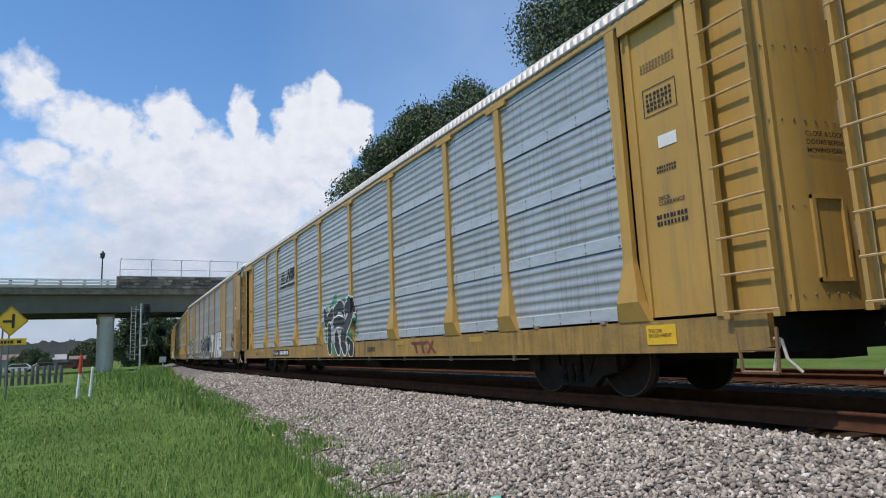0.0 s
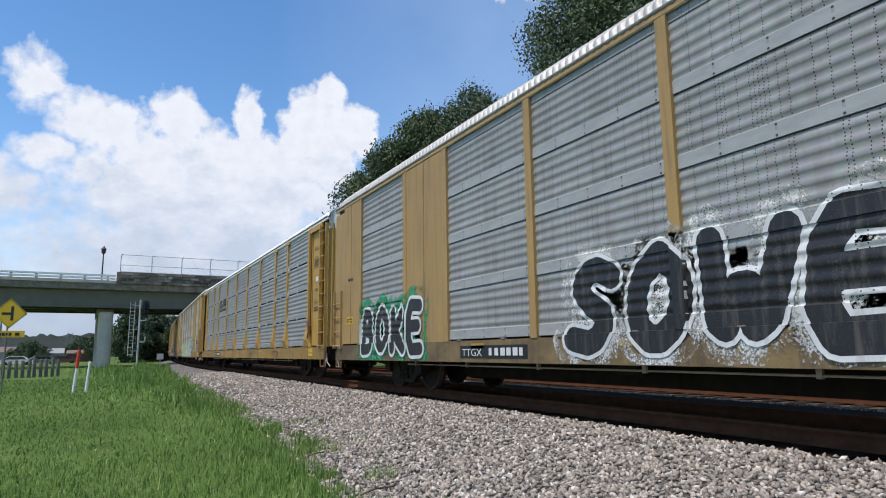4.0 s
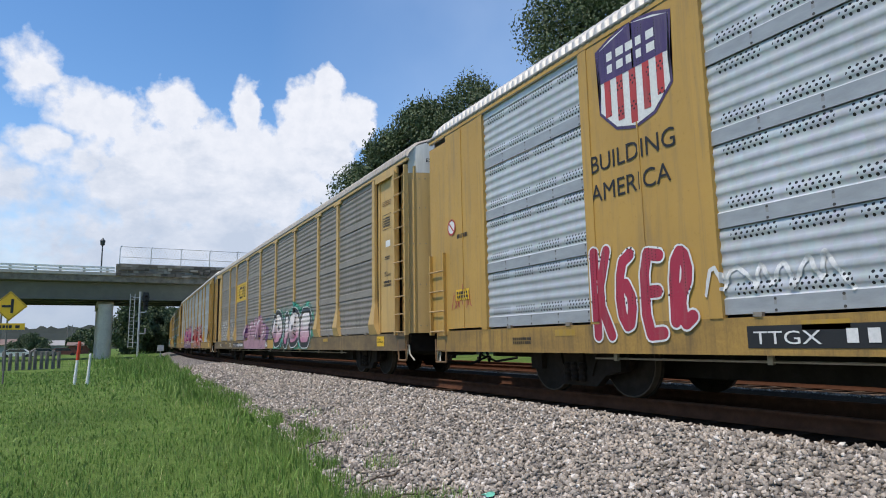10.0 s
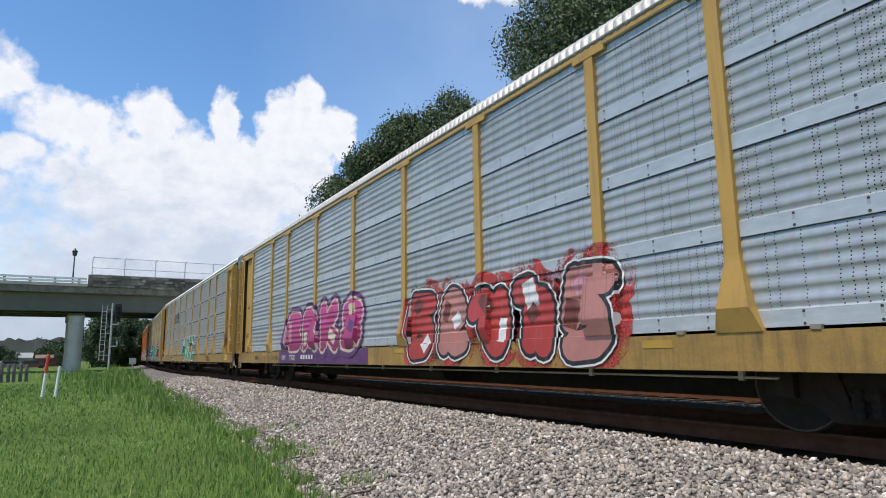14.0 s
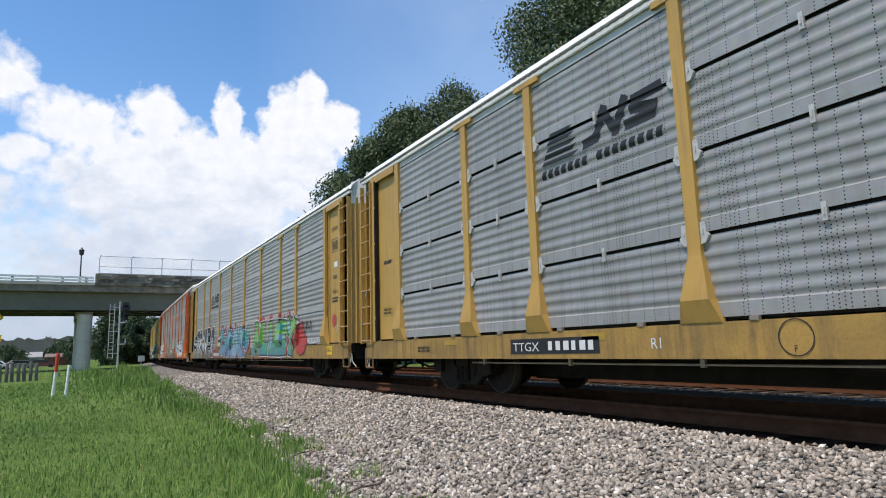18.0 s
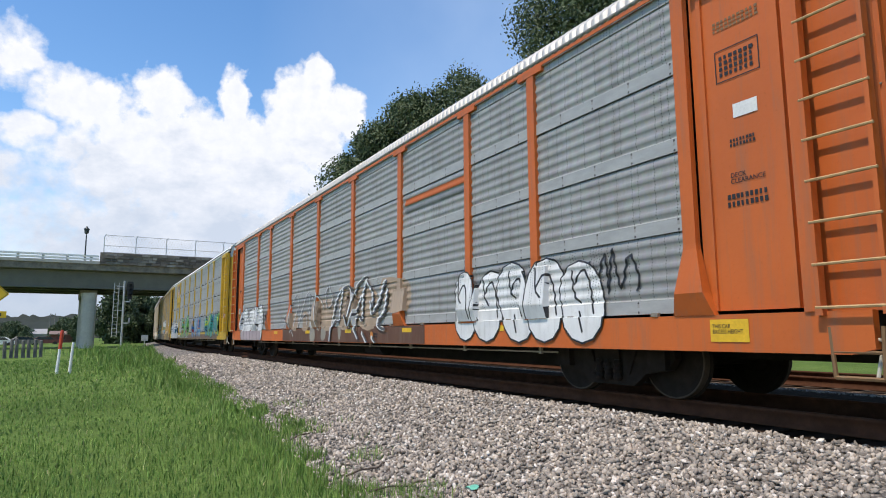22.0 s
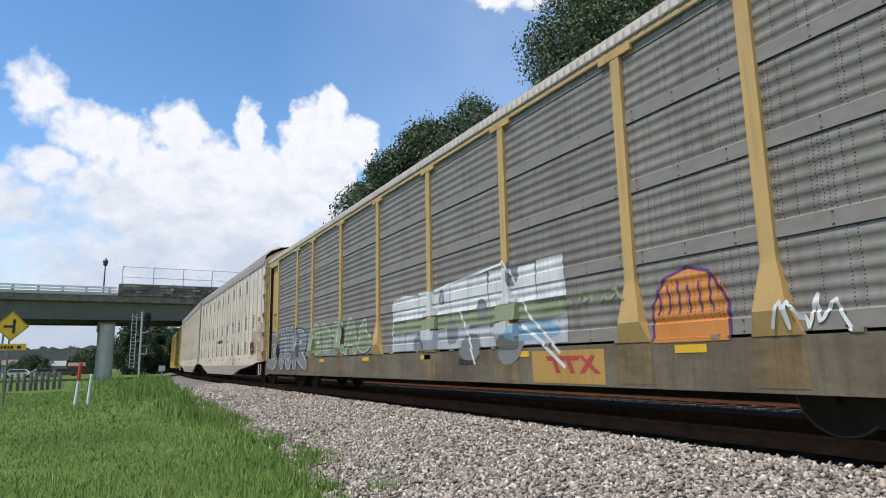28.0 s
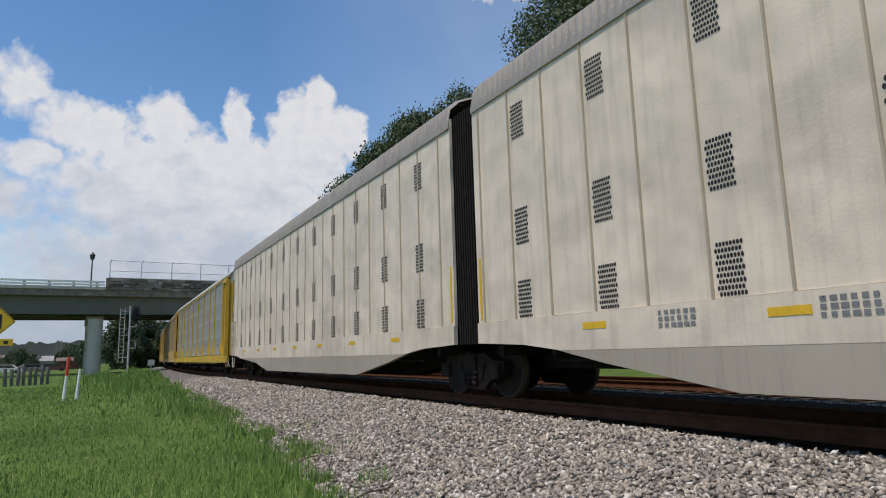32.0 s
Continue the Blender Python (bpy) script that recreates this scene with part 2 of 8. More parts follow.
def quilted(name, colour):
    """Cream car paint on thin sheet that bulges between its stiffeners."""
    m = Nodes(name)
    co = m.coords()
    big = m.noise(m.scaled(co, (1, 1.1, 0.8)), 1.0, 2, 0.4)
    streak = m.noise(m.scaled(co, (5.0, 5.0, 0.35)), 1.2, 6, 0.65)
    fine = m.noise(co, 24, 4, 0.6)
    c = m.mix(m.span(big, 0.3, 0.7), mul(colour, 0.93), mul(colour, 1.05))
    c = m.mix(m.span(m.noise(m.scaled(co, (1, 0.5, 0.9)), 0.9, 6, 0.7), 0.48, 0.75, 0, 0.5), c, (0.40, 0.34, 0.29))
    c = m.mix(m.span(streak, 0.48, 0.8, 0, 0.45), c, (0.30, 0.24, 0.17))
    m.bump(m.math("ADD", m.math("MULTIPLY", big, 3.0), m.math("MULTIPLY", fine, 0.05)), 0.55, 0.10)
    return m.done(c, m.span(fine, 0.2, 0.8, 0.4, 0.55))


M = dict(
    yellow=paint("yellow_car_paint", (0.47, 0.275, 0.062), 0.3, 0.55, 0.6),
    faded=paint("faded_brown_yellow_paint", (0.40, 0.245, 0.085), 0.5, 0.6, 0.9),
    grime=sill_paint("grimy_brown_sill_paint", (0.19, 0.155, 0.10), 0.75),
    yellow_sill=sill_paint("grimy_yellow_sill", (0.40, 0.235, 0.052), 0.42),
    tan_sill=sill_paint("stained_tan_sill", (0.25, 0.17, 0.07), 0.85),
    tan=paint("faded_yellow_paint", (0.53, 0.34, 0.12), 0.3),
    bright=paint("bright_yellow_paint", (0.60, 0.37, 0.025), 0.15),
    orange=paint("orange_car_paint", (0.55, 0.118, 0.016), 0.2),
    rust=paint("rusty_sill_paint", (0.20, 0.11, 0.045), 0.6, 0.7),
    cream=quilted("cream_car_paint", (0.71, 0.60, 0.475)),
    skirt=paint("shaded_skirt_paint", (0.40, 0.345, 0.275), 0.1, 0.45, 0.4),
    seam=paint("stained_seam_paint", (0.46, 0.38, 0.28), 0.2, 0.6, 0.4),
    white=paint("white_hood_paint", (0.66, 0.64, 0.59), 0.1, 0.5, 0.3),
    blue_grey=panel_metal("blue_grey_sheet", (0.435, 0.46, 0.475), 0.25, 1, rough=0.38, metal=0.3, band=1.05),
    grey=panel_metal("grey_sheet", (0.335, 0.335, 0.325), 0.35, 1, seam=True),
    silver=panel_metal("silver_sheet", (0.53, 0.555, 0.57), 0.2, 2, band=0.62),
    worn_silver=panel_metal("worn_silver_sheet", (0.40, 0.41, 0.415), 0.35, 3, seam=True),
    brown_grey=panel_metal("dusty_brown_sheet", (0.245, 0.22, 0.187), 0.7, 1, (0.125, 0.10, 0.078), 0.6, 0.0, band=0.96),
    dull=panel_metal("dull_grey_sheet", (0.36, 0.358, 0.342), 0.45, 1, (0.20, 0.16, 0.12), 0.5, 0.15, band=1.04),
    galv=plain("galvanised_roof", (0.50, 0.49, 0.46), 0.55, 0.2, 0.15),
    tan_roof=plain("dusty_galvanised_roof", (0.36, 0.33, 0.285), 0.65, 0.1, 0.2),
    white_roof=plain("white_roof_paint", (0.80, 0.79, 0.76), 0.5, 0, 0.06),
    grey_roof=plain("dirty_grey_roof", (0.30, 0.275, 0.25), 0.7, 0, 0.18),
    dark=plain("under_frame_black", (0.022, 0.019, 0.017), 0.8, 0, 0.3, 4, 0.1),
    truck=plain("cast_steel_truck", (0.028, 0.022, 0.018), 0.75, 0.2, 0.3, 6, 0.15),
    tread=plain("polished_wheel_tread", (0.085, 0.065, 0.05), 0.7, 0.0, 0.15),
    dull_strip=plain("grey_door_strip", (0.33, 0.33, 0.32), 0.5, 0.1),
    steel=plain("worn_steel_fitting", (0.32, 0.27, 0.21), 0.55, 0.4),
    rung=plain("worn_rung_paint", (0.46, 0.30, 0.14), 0.6, 0.1),
    lever=plain("pale_lever_paint", (0.60, 0.55, 0.44), 0.6),
    black=plain("black_lettering", (0.015, 0.015, 0.016), 0.6),
    plate_white=plain("white_plate", (0.72, 0.71, 0.68), 0.5, 0, 0.08),
    plate_yellow=plain("yellow_plate", (0.74, 0.44, 0.02), 0.5, 0, 0.1),
    red=spray("red_spray", (0.50, 0.05, 0.045)),
)


def matt(m):
    """Dust takes the gloss away."""
    m.node_tree.nodes["Principled BSDF"].inputs["Specular IOR Level"].default_value = 0.08
    return m


matt(M["dark"]), matt(M["truck"]), matt(M["tread"])


# ---- mesh helpers ----
def box(bm, x0, x1, y0, y1, z0, z1):
    vs = [bm.verts.new((x, y, z)) for x in (x0, x1) for y in (y0, y1) for z in (z0, z1)]
    for f in ((0, 1, 3, 2), (4, 6, 7, 5), (0, 4, 5, 1), (2, 3, 7, 6), (0, 2, 6, 4), (1, 5, 7, 3)):
        bm.faces.new([vs[i] for i in f])


def prism(bm, pts, a, b, place):
    """A closed outline pushed from a to b; place(u, v, w) gives the point."""
    lo = [bm.verts.new(place(u, v, a)) for u, v in pts]
    hi = [bm.verts.new(place(u, v, b)) for u, v in pts]
    n = len(pts)
    bm.faces.new(lo), bm.faces.new(hi[::-1])
    for i in range(n):
        bm.faces.new((lo[i], hi[i], hi[(i + 1) % n], lo[(i + 1) % n]))


def tube(bm, a, b, r, n=8, r2=None, caps=True):
    a, b = Vector(a), Vector(b)
    d = (b - a).normalized()
    u = d.orthogonal().normalized()
    w = d.cross(u)
    rings = []
    for p, rr in ((a, r), (b, r if r2 is None else r2)):
        rings.append([bm.verts.new(p + (u * math.cos(k * math.tau / n) + w * math.sin(k * math.tau / n)) * rr) for k in range(n)])
    for k in range(n):
        bm.faces.new((rings[0][k], rings[0][(k + 1) % n], rings[1][(k + 1) % n], rings[1][k]))
    if caps:
        bm.faces.new(rings[0][::-1]), bm.faces.new(rings[1])


def pipe(bm, pts, r, n=6):
    for a, b in zip(pts, pts[1:]):
        tube(bm, a, b, r, n)


def lathe(bm, prof, centre, axis="x", n=24):
    """Turns (along, radius) rows round an axis through centre."""
    cx, cy, cz = centre
    rings = []
    for a, r in prof:
        ring = []
        for k in range(n):
            c, s = math.cos(k * math.tau / n) * r, math.sin(k * math.tau / n) * r
            ring.append(bm.verts.new((cx + a, cy + c, cz + s) if axis == "x" else (cx + c, cy + s, cz + a)))
        rings.append(ring)
    for p, q in zip(rings, rings[1:]):
        for k in range(n):
            bm.faces.new((p[k], p[(k + 1) % n], q[(k + 1) % n], q[k]))
    bm.faces.new(rings[0][::-1]), bm.faces.new(rings[-1])


def mesh_of(bm, name, material, smooth=False, mend=True):
    if mend:
        bmesh.ops.recalc_face_normals(bm, faces=bm.faces)
    me = bpy.data.meshes.new(name)
    bm.to_mesh(me)
    bm.free()
    for mt in (material if isinstance(material, (list, tuple)) else [material]):
        me.materials.append(mt)
    if smooth:
        me.shade_smooth()
    return me


def rounded(me, angle=48):
    """Smooth shading that keeps the folds."""
    me.shade_smooth()
    me.set_sharp_from_angle(angle=radians(angle))
    return me


def put_part(name, me, parent, m=None, label=""):
    ob = new(name, me)
    ob.parent = parent
    if m is not None:
        ob.matrix_basis = m
    if label:
        tagged(ob, label)
    return ob


def part(name, bm, material, parent, label="", m=None, smooth=False):
    return put_part(name, mesh_of(bm, name, material, smooth), parent, m, label)


def thing(name, label, category, m=None, group="", kind=""):
    ob = new(name)
    ob.empty_display_size = 0.3
    if m is not None:
        ob.matrix_basis = m
    return tagged(ob, label, category, group, kind)


def numpy_mesh(name, verts, faces, material, smooth=False):
    """A mesh from arrays: faces all of one corner count."""
    me = bpy.data.meshes.new(name)
    n, k = faces.shape
    me.vertices.add(len(verts))
    me.vertices.foreach_set("co", verts.astype(np.float32).ravel())
    me.loops.add(n * k)
    me.loops.foreach_set("vertex_index", faces.astype(np.int32).ravel())
    me.polygons.add(n)
    me.polygons.foreach_set("loop_start", np.arange(0, n * k, k, dtype=np.int32))
    me.update(calc_edges=True)
    me.materials.append(material)
    if smooth:
        me.shade_smooth()
    return me


# ---- the ground, the tracks ----
def verge(y):
    """Where the grass meets the ballast."""
    return float(np.interp(y, (-40, 3, 6.6, 10, 16, 24, 40, 60, 120), (2.0, 2.2, 2.35, 2.75, 2.9, 2.9, 3.2, 4.6, 8.5)))


def ground_z(x, y):
    c = float(np.interp(y, SS, BX))
    e = verge(y)
    near = -0.76 + 0.30 * float(np.interp(y, (8, 26, 45), (0, 1, 1.15)))
    a = float(np.interp(x, (e - 3, e, e + 0.3), (near, near + 0.04, near)))
    return float(np.interp(x - c, (e - c + 0.2, 5.55, 13.6, 16.0, 24, 60), (a, -0.36, -0.36, -0.5, -0.2, 0.6)))


def grass_material():
    m = Nodes("mown_grass")
    co = m.coords()
    c = m.ramp(m.noise(co, 0.35, 6, 0.65), (0.3, (0.085, 0.14, 0.03)), (0.55, (0.14, 0.215, 0.05)), (0.75, (0.20, 0.255, 0.075)))
    f = m.noise(co, 14, 5, 0.7)
    c = m.mix(m.span(f, 0.35, 0.7, 0, 0.6), c, (0.030, 0.055, 0.012))
    m.bump(f, 0.8, 0.06)
    return matt(m.done(c, 0.95))


def ballast_material(name="ballast_bed", tint=(1.0, 1.0, 1.0)):
    m = Nodes(name)
    co = m.coords()
    v = m.node("TexVoronoi")
    m.put(v.inputs["Vector"], co)
    v.inputs["Scale"].default_value = 21
    sep = m.node("SeparateColor")
    m.put(sep.inputs[0], v.outputs["Color"])
    c = m.ramp(sep.outputs[0], *((p, tuple(a * b for a, b in zip(q, tint))) for p, q in ((0.0, (0.14, 0.12, 0.10)), (0.5, (0.33, 0.29, 0.24)), (1.0, (0.54, 0.48, 0.41)))))
    # shade of the gaps between stones, painted as dark cell edges
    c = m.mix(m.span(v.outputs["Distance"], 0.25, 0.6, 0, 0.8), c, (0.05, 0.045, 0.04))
    m.bump(m.math("SUBTRACT", 1.0, v.outputs["Distance"]), 0.9, 0.04)
    return m.done(c, 0.85)


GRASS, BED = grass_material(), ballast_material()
# the same ballast, tinted darker and browner to carry the train's shade
BROWN_BED = matt(ballast_material("shade_tinted_ballast", (0.74, 0.56, 0.42)))
# oil stain and the train's shade, both put into one near-black colour
OILY_SHADE = matt(plain("oily_shaded_ballast", (0.030, 0.017, 0.009), 0.95, 0, 0.5, 9, 0.5))


def sheet(name, xs, ys, height, material):
    X, Y = np.meshgrid(xs, ys)
    Z = np.vectorize(height)(X, Y)
    n, k = len(ys), len(xs)
    i = np.arange(n * k).reshape(n, k)
    faces = np.stack([i[:-1, :-1], i[:-1, 1:], i[1:, 1:], i[1:, :-1]], -1).reshape(-1, 4)
    return new(name, numpy_mesh(name, np.stack([X, Y, Z], -1).reshape(-1, 3), faces, material, True))


gx = np.unique(np.concatenate([np.linspace(-1600, -40, 14), np.linspace(-40, -6, 12), np.linspace(-6, 18, 61), np.linspace(18, 60, 15), np.linspace(60, 1600, 12)]))
gy = np.unique(np.concatenate([np.linspace(-400, -20, 10), np.linspace(-20, 60, 81), np.linspace(60, 160, 40), np.linspace(160, 2400, 20)]))
tagged(sheet("ground", gx, gy, lambda x, y: ground_z(x, y), GRASS), "mown green grass field beside the railway", "ground", kind="structure")


def bed_z(x, y):
    """x from the track's middle."""
    return float(np.interp(x, (-5.4, -4.7, -1.62, -1.5, 2.1, 3.0, 3.5, 4.1, 6.9, 8.0), (-0.9, ground_z(verge(y), y) + 0.01, -0.22, -0.205, -0.215, -0.17, -0.17, -0.205, -0.205, -0.55)))


def ballast_sheet():
    ss = np.concatenate([np.arange(-60, 60, 1.0), np.arange(60, 300, 4.0)])
    offs = np.concatenate([np.linspace(-5.4, -1.5, 22), np.linspace(-1.2, 8.0, 38)])
    V = []
    for s in ss:
        tx, ty, h = along(s)
        e = verge(ty)
        for o in offs:
            x = tx + o
            lo = e + 0.05
            if o < -1.5:
                x = float(np.interp(o, (-5.4, -1.5), (lo - 0.5, tx - 1.5)))
                z = float(np.interp(x, (lo - 0.5, lo, lo + 0.6, tx - 1.75, tx - 1.5), (ground_z(e, ty) - 0.12, ground_z(e, ty) + 0.0, ground_z(e, ty) + 0.07, -0.225, -0.205)))
            else:
                z = bed_z(o, ty)
            V.append((x, ty, z + 0.012 * noise.noise((x * 1.3, ty * 1.3, 0))))
    n, k = len(ss), len(offs)
    i = np.arange(n * k).reshape(n, k)
    faces = np.stack([i[:-1, :-1], i[:-1, 1:], i[1:, 1:], i[1:, :-1]], -1).reshape(-1, 4)
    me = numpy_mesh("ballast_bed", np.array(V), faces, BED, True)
    me.materials.append(OILY_SHADE)
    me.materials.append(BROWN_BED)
    # painted shade: near-black from the shoulder to past the near track, browned beyond
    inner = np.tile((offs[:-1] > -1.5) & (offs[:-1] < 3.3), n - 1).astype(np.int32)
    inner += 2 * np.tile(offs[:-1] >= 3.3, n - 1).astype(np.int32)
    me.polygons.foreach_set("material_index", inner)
    return new("ballast_bed", me)


tagged(ballast_sheet(), "grey crushed stone ballast bed under two tracks", "ballast", kind="structure")


def top_z(x, y):
    """Height of the ballast in front of the near rail."""
    tx = TRACK + float(np.interp(y, BY, BX))
    lo = verge(y) + 0.05
    g = ground_z(verge(y), y)
    return np.interp(x, (lo - 0.5, lo, lo + 0.6, tx - 1.75, tx - 1.5), (g - 0.12, g, g + 0.07, -0.225, -0.205))


def stones():
    rng = np.random.default_rng(4)
    base = bmesh.new()
    bmesh.ops.create_icosphere(base, subdivisions=1, radius=1)
    bv = np.array([v.co[:] for v in base.verts])
    bf = np.array([[v.index for v in f.verts] for f in base.faces])
    base.free()
    kinds = []
    for k in range(24):
        r = rng.normal(1, 0.16, len(bv))[:, None]
        w = bv * r
        for _ in range(7):                      # flat broken faces
            nrm = rng.normal(0, 1, 3)
            nrm /= np.linalg.norm(nrm)
            d = w @ nrm
            w = w - np.outer(np.clip(d - rng.uniform(0.36, 0.66), 0, None), nrm)
        kinds.append(w * rng.uniform((0.95, 0.75, 0.55), (1.5, 1.2, 1.0)))
    spots = []
    for y0, y1, per, size in ((2.6, 7, 560, 0.030), (7, 12, 400, 0.031), (12, 20, 190, 0.036), (20, 38, 70, 0.045)):
        area = (y1 - y0) * 4.2
        n = int(area * per)
        y = rng.uniform(y0, y1, n)
        lo = np.interp(y, (3, 6.6, 10, 16, 24, 40), (2.0, 2.2, 2.55, 2.7, 2.7, 3.0))
        hi = TRACK + np.interp(y, BY, BX) - 1.22
        x = lo + (hi - lo) * rng.uniform(0, 1, n)
        spots.append(np.stack([x, y, rng.uniform(0.75, 1.35, n) * size], 1))
    # the crest between the tracks
    y = rng.uniform(1, 26, 2200)
    spots.append(np.stack([TRACK + np.interp(y, BY, BX) + rng.normal(3.35, 0.07, 2200), y, rng.uniform(0.012, 0.026, 2200)], 1))
    S = np.concatenate(spots)
    z = np.array([top_z(x, y) if x < TRACK + 0.5 else -0.18 for x, y, _ in S])
    n = len(S)
    pick = rng.integers(0, 24, n)
    K = np.array(kinds)[pick]
    a, b = rng.uniform(0, math.tau, n), rng.normal(0, 0.9, n)
    ca, sa, cb, sb = np.cos(a), np.sin(a), np.cos(b), np.sin(b)
    x1 = K[:, :, 0] * cb[:, None] + K[:, :, 2] * sb[:, None]
    z1 = -K[:, :, 0] * sb[:, None] + K[:, :, 2] * cb[:, None]
    x2 = x1 * ca[:, None] - K[:, :, 1] * sa[:, None]
    y2 = x1 * sa[:, None] + K[:, :, 1] * ca[:, None]
    V = np.stack([x2, y2, z1], -1) * S[:, None, 2:3]
    V[:, :, 0] += S[:, None, 0]
    V[:, :, 1] += S[:, None, 1]
    V[:, :, 2] += (z + S[:, 2] * rng.uniform(0.05, 0.75, n))[:, None]
    F = bf[None] + (np.arange(n) * len(bv))[:, None, None]
    m = Nodes("crushed_stone")
    co = m.coords()
    rnd = m.node("NewGeometry").outputs["Random Per Island"]
    c = m.ramp(rnd, (0.0, (0.13, 0.108, 0.085)), (0.22, (0.245, 0.212, 0.175)), (0.55, (0.34, 0.298, 0.246)), (0.84, (0.50, 0.415, 0.325)), (0.94, (0.62, 0.55, 0.47)), (1.0, (0.78, 0.72, 0.63)))
    f = m.noise(co, 60, 4, 0.6)
    c = m.mix(m.span(f, 0.4, 0.7, 0, 0.4), c, (0.17, 0.145, 0.12))
    m.bump(f, 0.4, 0.01)
    me = numpy_mesh("ballast_stones", V.reshape(-1, 3), F.reshape(-1, 3), m.done(c, 0.8))
    tagged(new("ballast_stones", me), "loose grey and tan crushed ballast stones", "gravel", kind="stuff")


stones()


def rail(off, name, label):
    """One rail: head, web and foot, along the curve."""
    prof = [(-0.037, 0.0), (0.037, 0.0), (0.037, -0.035), (0.01, -0.05), (0.01, -0.145), (0.075, -0.165), (0.075, -0.178), (-0.075, -0.178), (-0.075, -0.165), (-0.01, -0.145), (-0.01, -0.05), (-0.037, -0.035)]
    ss = np.concatenate([np.arange(-80, 36, 4.0), np.arange(36, 300, 3.0)])
    V = np.array([[(lambda p: (p[0], p[1], z))(along(s, off + o)) for o, z in prof] for s in ss])
    n, k = len(ss), len(prof)
    i = np.arange(n * k).reshape(n, k)
    j = np.roll(i, -1, 1)
    F = np.stack([i[:-1], j[:-1], j[1:], i[1:]], -1).reshape(-1, 4)
    return tagged(new(name, numpy_mesh(name, V.reshape(-1, 3), F, RAIL)), label, "rail", kind="structure")


RAIL = matt(plain("rusty_rail", (0.085, 0.038, 0.022), 0.9, 0.0, 0.3, 5, 0.1))
for off, far in ((-0.75, 0), (0.75, 0), (4.45, 1), (5.95, 1)):
    rail(off, "rail", "rusty steel rail of the far track" if far else "rusty steel rail under the freight train")
TIE = matt(plain("weathered_tie", (0.042, 0.026, 0.016), 0.9, 0, 0.35, 5, 0.3))


def ties():
    bm = bmesh.new()
    box(bm, -1.30, 1.30, -0.11, 0.11, -0.36, -0.182)
    me = mesh_of(bm, "tie", TIE)
    for off, lab, grp in ((0, "dark weathered wooden railway tie", "ties of the near track"), (5.2, "dark weathered wooden tie of the far track", "ties of the far track")):
        for s in np.arange(0.5, 70, 0.54):
            x, y, h = along(s, off)
            ob = new("tie", me)
            ob.matrix_basis = pose(x, y, 0, 0, 0, -math.degrees(h))
            tagged(ob, lab, "railway tie", grp)


ties()


# ---- freight cars ----
Z0, ROW = 1.03, 0.918                # foot of the side sheets, height of one row
EDGES = (-11.75, -8.95, -7.05, -4.23, -1.41, 1.41, 4.23, 7.05, 8.95, 11.75)
END = 13.75


def ribs():
    """Outline of one row of sheeting: (z, depth behind the ridge tops)."""
    pts = [(0.0, 0.012), (0.004, 0.0), (0.166, 0.0), (0.180, 0.024)]
    for k in range(5):
        z = 0.189 + k * 0.1445
        pts += [(z, 0.026), (z + 0.036, 0.010), (z + 0.064, 0.0), (z + 0.102, 0.012)]
    return pts + [(ROW - 0.004, 0.026)]


RIBS = ribs()


def depth(z):
    """Depth of the sheeting at height z."""
    if z < Z0 or z > Z0 + 4 * ROW:
        return 0.0
    u = (z - Z0) % ROW
    return float(np.interp(u, [p[0] for p in RIBS], [p[1] for p in RIBS]))


MESHES = {}


def cached(key, build):
    if key not in MESHES:
        MESHES[key] = build()
    return MESHES[key]


def sheet_mesh(w, mat, seam):
    def build():
        bm = bmesh.new()
        inset = 0.018 if seam else 0.002
        n = 2
        cols = [[bm.verts.new((-HALF + d, y, min(max(z, inset), ROW - inset))) for z, d in RIBS] for y in np.linspace(-w / 2 + 0.02, w / 2 - 0.02, n)]
        for a, b in zip(cols, cols[1:]):
            for i in range(len(RIBS) - 1):
                bm.faces.new((a[i], a[i + 1], b[i + 1], b[i]))
        return rounded(mesh_of(bm, "side_sheet", M[mat]))
    return cached(("sheet", round(w, 2), mat, seam), build)


FOOT = ((1.78, 0.085, 0.045), (1.72, 0.090, 0.048), (1.24, 0.185, 0.115), (1.0, 0.265, 0.045))   # height, half width, how far out


def post_mesh(mat, foot, cap):
    def build():
        bm = bmesh.new()
        w = 0.085
        rows = [(4.80, w, 0.045)] + (list(FOOT) if foot else [(1.0, w, 0.045)])
        front = [[bm.verts.new((-HALF - d, y, z)) for y in (-h, h)] for z, h, d in rows]
        back = [[bm.verts.new((-HALF + 0.03, y, z)) for y in (-h, h)] for z, h, d in rows]
        for k in range(len(rows) - 1):
            (a, b), (c, d), (e, f), (g, h) = front[k], front[k + 1], back[k], back[k + 1]
            for q in ((a, b, d, c), (e, f, h, g), (a, e, g, c), (b, f, h, d)):
                bm.faces.new(q)
        bm.faces.new((*front[0], *back[0][::-1])), bm.faces.new((*front[-1], *back[-1][::-1]))
        if cap:
            box(bm, -HALF - 0.052, -HALF + 0.02, -0.3, 0.3, 4.735, 4.82)
        return mesh_of(bm, "post", M[mat])
    return cached(("post", mat, foot, cap), build)


